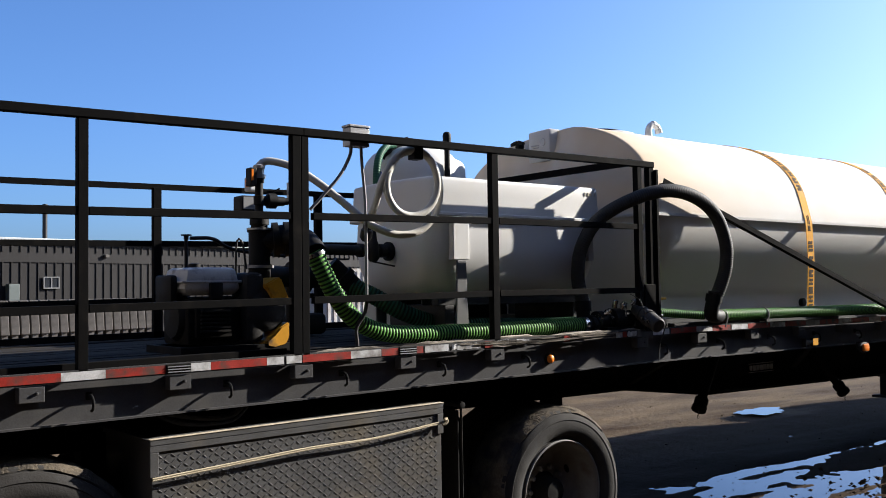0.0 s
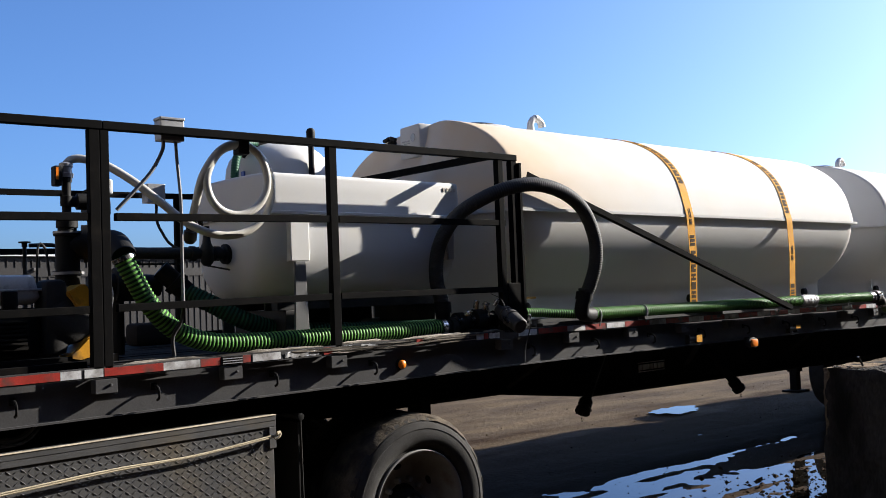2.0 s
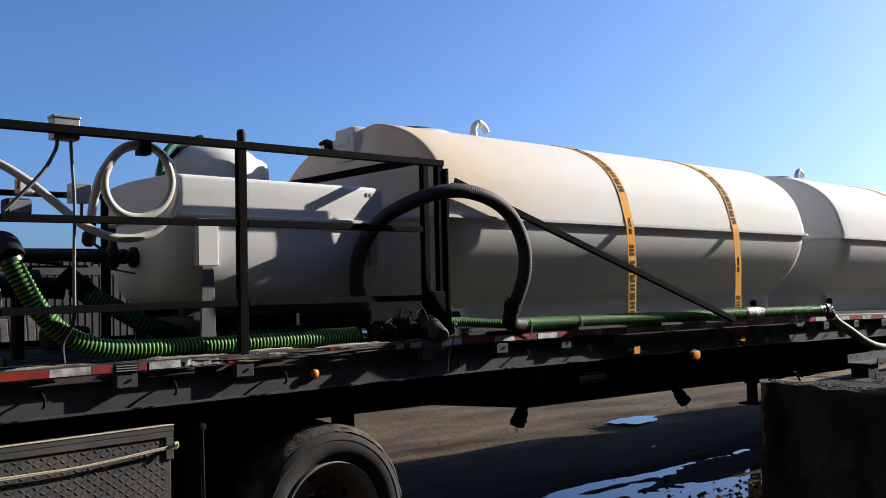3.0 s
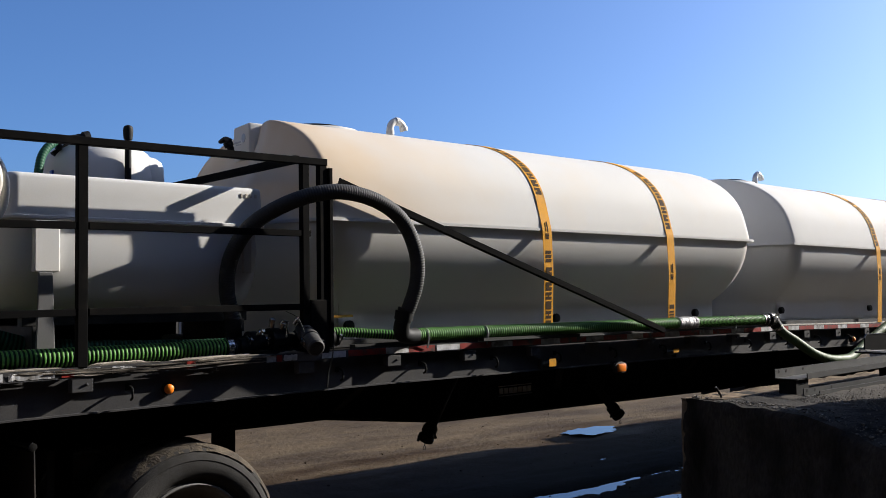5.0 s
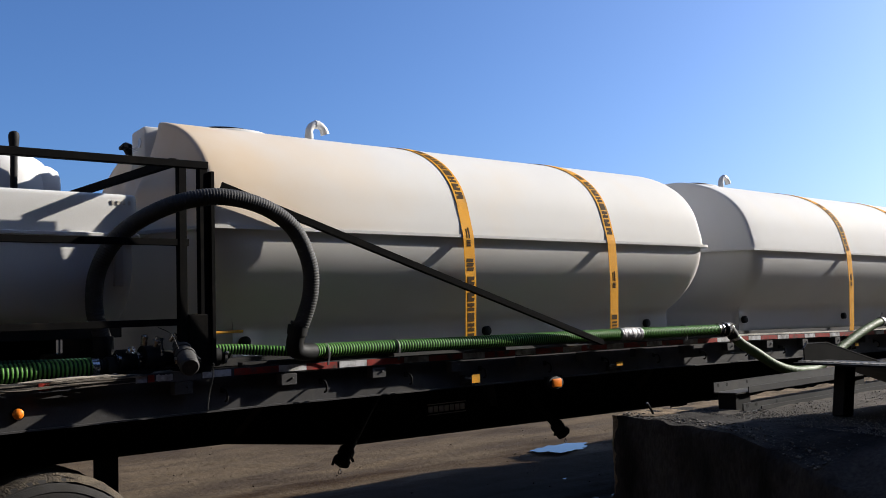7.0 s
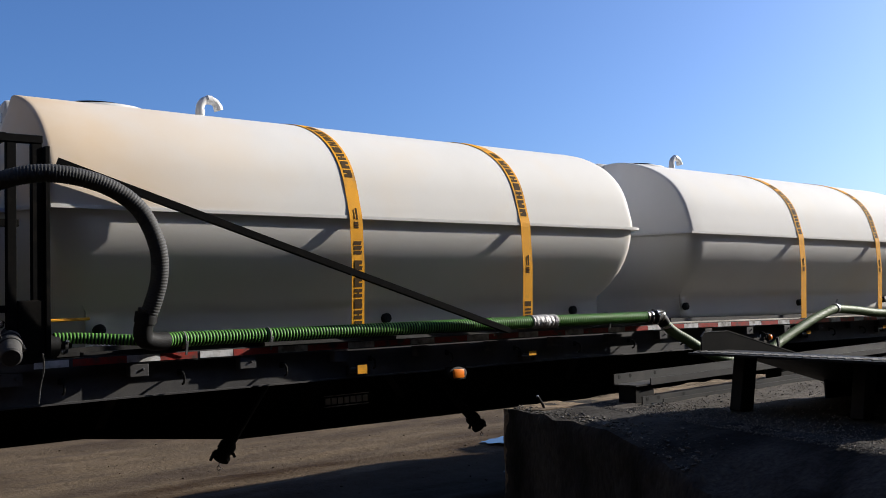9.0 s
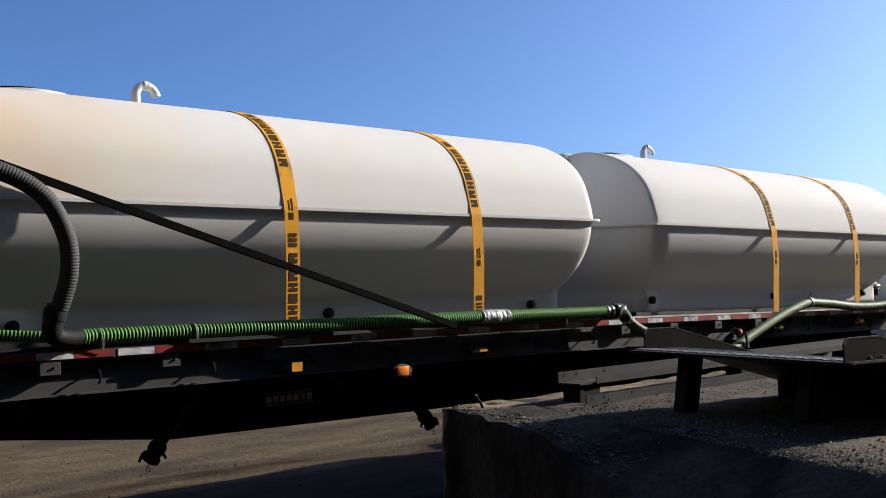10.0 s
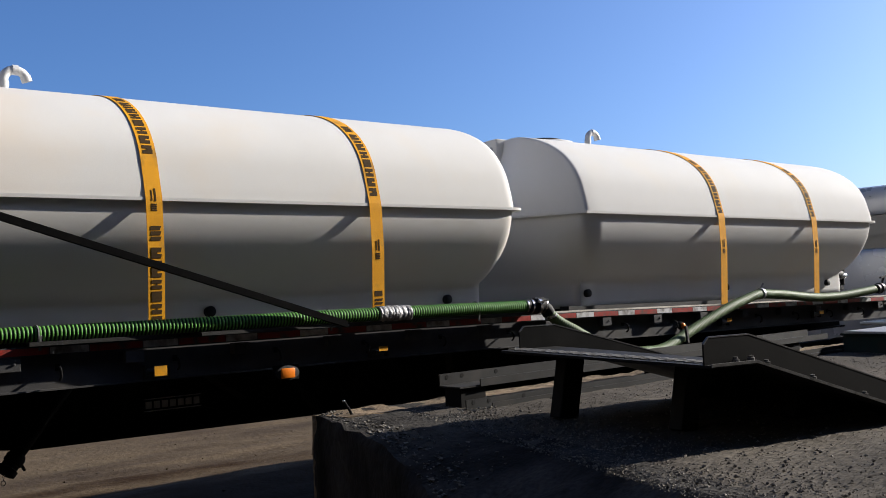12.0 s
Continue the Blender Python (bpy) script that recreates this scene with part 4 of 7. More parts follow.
def tank():
    t = thing("liquid_tank", "long white plastic tank strapped on the trailer, stained at its front", "tank", (TX0, YC, ZR), "long tanks on the trailer")
    part("shell", barrel(), M["stained"], t, smooth="all")
    part("seam_flange", seam(), M["poly"], t)
    # raised front shoulder with a round badge
    bm = bmesh.new()
    box(bm, 0.066, 0.34, -0.114, 0.165, 0.5, HU + 0.01, bevel=0.02)
    for v in bm.verts:
        if v.co.x < 0.2:
            v.co.x += 0.12 * (v.co.y + 0.114)
    part("filler_shoulder", bm, M["poly"], t, smooth=True)
    bm = bmesh.new()
    lathe(bm, (0.078, -0.03, 0.654), (-1, 0.12, 0), [(0.0, 0.032), (0.006, 0.032), (0.007, 0.028)], 20)
    part("badge", bm, M["galv"], t, "round grey badge")
    bm = boxes((0.081, 0.09, 0.02, 0.115, 0.63, 0.64), (0.081, 0.092, 0.02, 0.09, 0.612, 0.62))
    part("badge_bars", bm, M["galv"], t, "small grey bars beside the badge")["kind"] = "stuff"
    # manway: white collar, thin black lid with a knob
    bm = bmesh.new()
    lathe(bm, (0.66, -0.1, HU - 0.065), (0, 0, 1), [(0.0, 0.31), (0.05, 0.3), (0.066, 0.285), (0.072, 0.26)], 40)
    part("manway_collar", bm, M["poly"], t, smooth=True)
    bm = bmesh.new()
    lathe(bm, (0.62, -0.1, HU + 0.0075), (0, 0, 1), [(0.0, 0.2), (0.003, 0.215), (0.014, 0.215), (0.018, 0.2), (0.02, 0.03), (0.036, 0.026), (0.038, 0.0)], 40)
    part("manway_lid", bm, M["black"], t, "flat black manway lid", smooth=True)
    # gooseneck vent
    bm = bmesh.new()
    arc = [(1.402, 0, HU - 0.03), (1.402, 0, HU + 0.07)] + [(1.473 - 0.071 * math.cos(a), 0, HU + 0.116 + 0.069 * math.sin(a)) for a in [radians(6 + 26 * i) for i in range(7)]]
    tube(bm, smooth_path(arc, 0.012), 0.029, 16)
    for c, d in (((1.402, 0, HU + 0.09), (0, 0, 1)), ((1.473, 0, HU + 0.185), (1, 0, 0)), ((1.54, 0, HU + 0.133), (0.35, 0, -1))):
        lathe(bm, c, d, [(-0.018, 0.033), (0.018, 0.033)], 16)
    lathe(bm, (1.402, 0, HU - 0.02), (0, 0, 1), [(0, 0.05), (0.018, 0.05), (0.022, 0.036)], 16)
    part("vent_pipe", bm, M["pvc"], t, "white gooseneck vent pipe", smooth=True)
    # bolts through the foot
    for x in (0.36, 2.35, 4.25):
        bm = bmesh.new()
        lathe(bm, (x, -0.85, -0.655), (0, -1, 0.1), [(-0.03, 0.034), (0.03, 0.034), (0.035, 0.02)], 14)
        part("drain_bung", bm, M["black"], t, "black bung low on the side", smooth=True)
    bm = bmesh.new()
    lathe(bm, (0.18, 0.31, 0.60), (-0.6, 0, 1), [(0, 0.025), (0.05, 0.025), (0.055, 0.035), (0.09, 0.035), (0.1, 0.02)], 14)
    bar(bm, (0.12, 0.235, 0.675), (0.115, 0.30, 0.70), 0.03, 0.03, bevel=0.006)
    bar(bm, (0.115, 0.30, 0.70), (0.11, 0.375, 0.68), 0.035, 0.025, bevel=0.006)
    part("front_valve", bm, M["black"], t, smooth=True)
    return t


def seam_z(x):
    """Height of the tanks' seam: the second tank stands on the falling end of the bed."""
    return ZR if x < 9.8 else 2.317 - 0.006 * (x - 10.26)


t1 = tank()
t1.matrix_basis = pose(TX0, YC, ZR)
t2 = copy_thing(t1, pose(TX0 + 5.43, YC, seam_z(TX0 + 5.43), 0, 0.34, 0))
for o in t2.children:
    if o.name.startswith("shell"):
        o.data = o.data.copy()
        o.data.materials[0] = M["poly"]
t2["label"] = "long white plastic tank strapped down behind the first"

# valve cluster at the front foot of the second tank
f = thing("foot_valve", "black hose and bright fittings at the tank foot", "valve", (14.98, 4.72, 1.6))
bm = bmesh.new()
tube(bm, smooth_path([(0.1, 0.06, 0.5), (0.07, 0.0, 0.36), (0.0, -0.04, 0.2), (-0.03, -0.05, 0.0)], 0.03), 0.035, 12)
lathe(bm, (-0.06, -0.04, 0.12), (-1, 0, 0), [(-0.03, 0.05), (0.06, 0.05), (0.065, 0.065), (0.1, 0.065)], 16)
box(bm, -0.14, 0.06, -0.03, 0.06, -0.06, 0.1, bevel=0.015)
part("body", bm, M["black"], f, smooth=True)
bm = bmesh.new()
lathe(bm, (-0.02, -0.06, 0.1), (1, 0, 0.1), [(-0.06, 0.028), (-0.02, 0.04), (0.02, 0.04), (0.07, 0.025)], 14)
part("fitting", bm, M["chrome"], f, "bright fitting", smooth=True)

# timber runners under the tanks
for xa, xb in ((4.95, 9.35), (10.35, 14.8)):
    for y in (4.62, 6.30):
        bm = bmesh.new()
        long_box(bm, xa, xb, y - 0.05, y + 0.05, ZD + 0.004, ZD + 0.05)
        tagged(part("tank_runner", bm, M["steel"]), "dark flat runner under the tank foot", "runner", group="tank runners")


def strap(x):
    """Webbing from the near winch over the tank to the far rail."""
    s = thing("tie_down_strap", "amber yellow webbing strap with black print, pulled tight over the tank", "strap", (x, YC, seam_z(x)), "tie-down straps")
    pts = [(-(YC - 4.24), -0.802), (-(YC - 4.215), -0.3), (-(A + 0.034), 0.0)]
    for d in range(166, 13, -4):
        y, z = crown(radians(d))
        pts.append((y * 1.004, z * 1.006))
    pts += [(A + 0.034, 0.0), (A + 0.03, -0.3), (A, -0.8)]
    # arc length, to lay the print on
    P = [Vector((0, y, z)) for y, z in pts]
    acc = [0.0]
    for a, b in zip(P, P[1:]):
        acc.append(acc[-1] + (b - a).length)

    def at(s0):
        for i in range(len(P) - 1):
            if s0 <= acc[i + 1]:
                f = (s0 - acc[i]) / (acc[i + 1] - acc[i])
                d = (P[i + 1] - P[i]).normalized()
                return P[i].lerp(P[i + 1], f), Vector((0, -d.z, d.y))
        return P[-1], Vector((0, 1, 0))

    def skin(bm, s0, s1, x0, x1, lift, skew=0.0):
        n = max(2, int((s1 - s0) / 0.03))
        rows = []
        for i in range(n + 1):
            p, nrm = at(s0 + (s1 - s0) * i / n)
            sh = skew * (i / n - 0.5)
            rows.append([bm.verts.new(p + nrm * lo + Vector((xx + sh, 0, 0))) for xx, lo in ((x0, lift - 0.003), (x1, lift - 0.003), (x1, lift), (x0, lift))])
        for a, b in zip(rows, rows[1:]):
            for k in range(4):
                bm.faces.new((a[k], b[k], b[(k + 1) % 4], a[(k + 1) % 4]))
        bm.faces.new(rows[0])
        bm.faces.new(rows[-1][::-1])

    bm = bmesh.new()
    skin(bm, 0, acc[-1], -0.048, 0.048, 0.0015)
    bmesh.ops.recalc_face_normals(bm, faces=bm.faces[:])
    part("webbing", bm, M["web"], s)
    # maker's print: plain dark blocks, each with light slits
    bm = bmesh.new()
    seam_s = acc[2]

    def word(start):
        """Eight bold blocks, each with a light slit, then a wedge mark."""
        s0 = start
        for i, w in enumerate((0.055, 0.058, 0.055, 0.058, 0.052, 0.06, 0.022, 0.06)):
            if w < 0.03:
                skin(bm, s0, s0 + w, -0.029, 0.029, 0.0035, 0.006)
            else:
                skin(bm, s0, s0 + w * 0.4, -0.029, 0.029, 0.0035, 0.004)
                skin(bm, s0 + w * 0.4, s0 + w * 0.6, -0.029 if i % 2 else -0.004, 0.004 if i % 3 else 0.029, 0.0035)
                skin(bm, s0 + w * 0.6, s0 + w, -0.029, 0.029, 0.0035, 0.004)
            s0 += w + 0.0125
        s0 += 0.025
        for q in range(3):
            skin(bm, s0 + q * 0.03, s0 + 0.024 + q * 0.03, -0.029, 0.029, 0.0035, 0.008)

    def small_word(start):
        for q in range(4):
            skin(bm, start + q * 0.011, start + q * 0.011 + 0.008, -0.018, 0.014, 0.0035)
        skin(bm, start + 0.055, start + 0.13, 0.003, 0.013, 0.0035)
        skin(bm, start + 0.058, start + 0.12, -0.016, -0.009, 0.0035)

    first_word, small, low_word = {6: (0.27, -0.07, -0.84), 8: (0.06, -0.36, -0.87), 12: (0.03, -0.34, -0.7), 13: (0.03, -0.34, -0.7)}[int(x)]
    word(seam_s + first_word)
    small_word(seam_s + small)
    word(max(0.02, seam_s + low_word)) if x < 7 else None
    if 7 < x < 9:
        for q in range(3):
            skin(bm, 0.12 + q * 0.024, 0.136 + q * 0.024, -0.03, 0.03, 0.0035, 0.01)
        skin(bm, 0.2, 0.235, -0.03, 0.03, 0.0035)
    bmesh.ops.recalc_face_normals(bm, faces=bm.faces[:])
    part("print", bm, M["print"], s, "dark block print")["kind"] = "stuff"
    # winch drum under the rail and loose tail
    bm = bmesh.new()
    pipe(bm, (-0.06, -(YC - 4.262), -0.965), (0.06, -(YC - 4.262), -0.965), 0.018)
    box(bm, -0.07, -0.06, -(YC - 4.24), -(YC - 4.279), -1.0, -0.93)
    box(bm, 0.06, 0.07, -(YC - 4.24), -(YC - 4.279), -1.0, -0.93)
    part("winch", bm, M["steel"], s, "dark steel strap winch")
    tail = 0.075 if x < 7 else 0.045
    bm = boxes((-0.036, 0.036, -(YC - 4.196), -(YC - 4.199), -0.922 - tail * 0.85, -0.93))
    part("strap_tail", bm, M["web"], s)
    return s


for x in (6.69, 8.197, 12.05, 13.645):
    strap(x)


# ---- railing ----
def railing():
    r = thing("guard_railing", "dark welded square-tube guard railing along the bed edge", "railing", (2.9, 4.25, ZD))
    inv = Matrix.Translation((-2.9, -4.25, -ZD))

    def sub(name, bm, mat=M["rail"], label="", smooth=False, level=False):
        for v in bm.verts:
            v.co.z += 0 if level else cz(v.co.x) * (1.25 if v.co.x < 3.4 else 0.3)
        bm.transform(inv)
        return part(name, bm, mat, r, label, smooth)

    y = 4.25
    for x, w in ((-0.12, 0.045), (0.963, 0.045), (2.012, 0.05), (2.06, 0.042), (3.335, 0.05), (4.63, 0.045), (4.752, 0.05)):
        sub("post", boxes((x - w / 2, x + w / 2, y - 0.02, y + 0.024, ZD + 0.002, 2.631), bevel=0.003))
    for xa, xb in ((-1.2, 2.05), (2.052, 4.78)):
        sub("top_rail", boxes((xa, xb, y - 0.024, y + 0.024, 2.632, 2.672), bevel=0.003))
    for z in (2.226, 1.8):
        for xa, xb in ((-1.2, -0.145), (-0.095, 0.94), (0.99, 1.993), (2.11, 3.322), (3.368, 4.665)):
            sub("mid_rail", boxes((xa, xb, y - 0.017, y + 0.018, z - 0.018, z + 0.018), bevel=0.002))
    sub("bottom_rail", boxes((-1.2, 1.985, y + 0.045, y + 0.09, ZD + 0.005, ZD + 0.045), bevel=0.003))
    sub("end_plate", boxes((4.788, 4.812, y - 0.03, y + 0.03, 1.56, 2.62), bevel=0.003))
    sub("post_foot", boxes((4.655, 4.785, y - 0.024, y + 0.03, ZD + 0.003, 1.84), bevel=0.006))
    # end rail across the bed
    bm = bmesh.new()
    bar(bm, (4.60, y + 0.03, 2.662), (4.60, 6.66, 2.662), 0.036, 0.045)
    sub("end_rail", bm)
    # far side
    yf = 6.66
    for x in (-0.2, 1.0, 2.245, 3.58, 4.72):
        sub("post", boxes((x - 0.03, x + 0.03, yf - 0.02, yf + 0.024, ZD + 0.002, 2.60), bevel=0.003))
    for z in (2.62, 2.21, 1.80):
        bm = bmesh.new()
        bar(bm, (-1.2, yf + 0.045, z), (4.74, yf + 0.045, z), 0.04)
        sub("far_rail", bm)
    sub("far_toe_rail", boxes((-1.2, 4.7, yf - 0.02, yf + 0.02, ZD + 0.003, ZD + 0.06)))
    # raking brace along the outside
    bm = bmesh.new()
    bar(bm, (4.84, 4.217, 2.53), (7.82, 4.054, 1.545), 0.042, 0.006, (0, 0, 1))
    bar(bm, (4.84, 4.198, 2.547), (7.82, 4.035, 1.562), 0.006, 0.038, (0, 0, 1))
    sub("raking_brace", bm, M["rail"], "long angle-iron brace", level=True)
    return r


railing()


# ---- small tanks and plumbing at the rear of the bed ----
def side_tank():
    """Small tank: a belly that draws in below, a boxy upper half, a lip between them, on legs."""
    cx, cy, hw = 3.78, 4.905, 0.455
    t = thing("side_tank", "small white plastic tank with boxy upper half on legs", "tank", (cx, cy, ZD))
    inv = Matrix.Translation((-cx, -cy, -ZD))

    def sub(name, bm, mat=M["poly_small"], label="", smooth=True):
        bm.transform(inv)
        return part(name, bm, mat, t, label, smooth)

    x0, x1 = 3.055, 4.485

    def plan(inset, bulge, r, n=9):
        """Outline at one height: rounded corners, the pump end slightly domed."""
        w, xa, xb = hw - inset, x0 + 0.55 * inset, x1 - 0.35 * inset
        r = min(r, w * 0.9)
        out = []
        for qx, qy, a0 in ((xb - r, w - r, 0), (xa + r, w - r, 90), (xa + r, r - w, 180), (xb - r, r - w, 270)):
            for k in range(n):
                a = radians(a0 + 90 * k / (n - 1))
                out.append([qx + r * math.cos(a), qy + r * math.sin(a)])
            if a0 == 90:
                out += [[xa, (w - r) * (1 - 2 * k / 9)] for k in range(1, 9)]
        for p in out:
            f = max(0.0, 1 - (p[1] / w) ** 2) * max(0.0, 1 - (p[0] - xa) / 0.3)
            p[0] -= bulge * f
        return out

    def stack(rows, bottom=True, top=True):
        bm = bmesh.new()
        rings = [[bm.verts.new((x, cy + y, z)) for x, y in plan(i, g, r)] for z, i, g, r in rows]
        m = len(rings[0])
        for p, q in zip(rings, rings[1:]):
            for k in range(m):
                bm.faces.new((p[k], p[(k + 1) % m], q[(k + 1) % m], q[k]))
        if bottom:
            bm.faces.new(rings[0][::-1])
        if top:
            bm.faces.new(rings[-1])
        bmesh.ops.recalc_face_normals(bm, faces=bm.faces[:])
        return bm

    belly = [(1.79, 0.17, 0.02, 0.16), (1.797, 0.14, 0.03, 0.17), (1.815, 0.105, 0.04, 0.17), (1.85, 0.07, 0.05, 0.17), (1.90, 0.04, 0.055, 0.16), (1.96, 0.02, 0.06, 0.15), (2.04, 0.008, 0.06, 0.14), (2.13, 0.005, 0.06, 0.13), (2.2, 0.008, 0.06, 0.13), (2.24, 0.012, 0.06, 0.12), (2.264, 0.02, 0.06, 0.12)]
    sub("lower_shell", stack(belly, top=False), smooth="all")
    sub("upper_shell", stack([(2.286, 0.0, 0.05, 0.05), (2.40, 0.004, 0.05, 0.05), (2.475, 0.008, 0.05, 0.05), (2.49, 0.012, 0.05, 0.048), (2.498, 0.022, 0.05, 0.042), (2.501, 0.036, 0.05, 0.035)], bottom=False), smooth=True)
    sub("seam_flange", stack([(2.2645, 0.04, 0.055, 0.06), (2.2645, -0.018, 0.055, 0.06), (2.268, -0.024, 0.055, 0.06), (2.282, -0.024, 0.055, 0.06), (2.2855, -0.018, 0.055, 0.06), (2.2855, 0.04, 0.055, 0.06)], False, False))
    for x in (3.23, 4.4):
        if x < 4:
            bm = boxes((x - 0.055, x + 0.03, 4.405, 4.42, ZD + 0.003, 2.0), bevel=0.004)
            for v in bm.verts:
                v.co.x = x - 0.012 + (v.co.x - x + 0.012) * (1.15 if v.co.z < 1.7 else 0.8)
            sub("leg", bm, M["leg"], smooth=False)
        sub("leg", boxes((x - 0.02, x + 0.055, 4.79, 4.805, ZD + 0.003, 1.86), bevel=0.004), M["leg"], smooth=False)
        sub("leg", boxes((x - 0.04, x + 0.04, cy + 0.36, cy + 0.375, ZD + 0.003, 1.95), bevel=0.004), M["leg"], smooth=False)
        sub("rib", boxes((x - 0.063, x + (0.062 if x < 4 else -0.01), 4.422 if x < 4 else 4.435, 4.52, 2.002, 2.26), bevel=0.006), smooth=False)
    for row in ((3.15, 4.42, 4.55, 4.62, 1.73, 1.80), (3.15, 4.42, 5.06, 5.13, 1.73, 1.80)):
        sub("cradle_bearer", boxes(row, bevel=0.004), M["steel"], "dark steel bearer", False)
    # two stands, then an added dark plate that hides the bright yard behind
    for row in ((3.2, 3.27, 4.55, 5.13, ZD + 0.003, 1.73), (4.3, 4.37, 4.55, 5.13, ZD + 0.003, 1.73), (3.3, 4.29, 5.2, 5.24, ZD + 0.003, 1.725)):
        sub("cradle_stand", boxes(row, bevel=0.004), M["steel"], "dark steel stand and added backing plate", False)
    bm = bmesh.new()
    lathe(bm, (3.0, 4.84, 2.065), (-1, 0, 0), [(-0.03, 0.05), (0.0, 0.058), (0.02, 0.058), (0.022, 0.045), (0.03, 0.038)], 24)
    sub("pipe_flange", bm, M["black"], "black bolted pipe flange")
    bm = bmesh.new()
    for i in range(4):
        box(bm, 4.33 + i * 0.03, 4.344 + i * 0.03, cy - 0.4525, cy - 0.445, 2.44, 2.462)
    sub("stencil_marks", bm, M["edge"], "faint grey stencil marks", False)["kind"] = "stuff"


side_tank()


def domed_tank():
    c = (4.20, 6.22)
    t = thing("domed_tank", "white plastic tank with a domed top and black breather pipe", "tank", (*c, ZD))
    bm = bmesh.new()
    lathe(bm, (0, 0, 0), (0, 0, 1), [(0.004, 0.36), (0.05, 0.385), (0.4, 0.4), (1.2, 0.4), (1.27, 0.392), (1.33, 0.37), (1.385, 0.325), (1.425, 0.265), (1.455, 0.19), (1.468, 0.15), (1.478, 0.06), (1.48, 0.0)], 48)
    part("shell", bm, M["poly_small"], t, smooth="all")
    bm = bmesh.new()
    lathe(bm, (0.18, -0.08, 1.0), (0, 0, 1), [(0.0, 0.25), (0.28, 0.242), (0.325, 0.225), (0.35, 0.19), (0.362, 0.1), (0.364, 0.0)], 40)
    part("shoulder", bm, M["poly_small"], t, smooth="all")
    bm = bmesh.new()
    pipe(bm, (0.03, -0.42, 0.7), (0.03, -0.42, 1.47), 0.022)
    lathe(bm, (0.03, -0.42, 1.46), (0, 0, 1), [(-0.03, 0.028), (0.0, 0.032), (0.04, 0.034), (0.06, 0.028), (0.07, 0.012), (0.071, 0.0)], 20)
    part("breather_pipe", bm, M["black"], t, "black capped breather pipe", smooth=True)
    bm = bmesh.new()
    bar(bm, (-0.36, -0.1, 1.33), (-0.18, -0.12, 1.46), 0.045)
    lathe(bm, (-0.24, -0.1, 1.45), (0.8, 0, 0.2), [(0, 0.028), (0.08, 0.028), (0.09, 0.04), (0.13, 0.04)], 12)
    lathe(bm, (-0.32, -0.1, 1.38), (-0.3, -1, 0), [(0, 0.025), (0.08, 0.02)], 12)
    part("fill_fitting", bm, M["black"], t, "black hose fittings on top", smooth=True)
    bm = boxes((-0.385, -0.368, -0.15, -0.11, 1.16, 1.22))
    part("sticker", bm, material("blue_sticker", (0.05, 0.1, 0.4), 0.4), t, "small blue sticker")
    # green hose from the top fittings down the far side
    ribbed([(-0.26, -0.12, 1.44), (-0.37, -0.16, 1.41), (-0.47, -0.2, 1.29), (-0.5, -0.22, 1.05), (-0.49, -0.22, 0.8), (-0.48, -0.16, 0.5)], 0.03, 0.02, 0.003, t, [M["teal_hose"]], "drain_hose", "dark green ribbed drain hose", 10)


domed_tank()


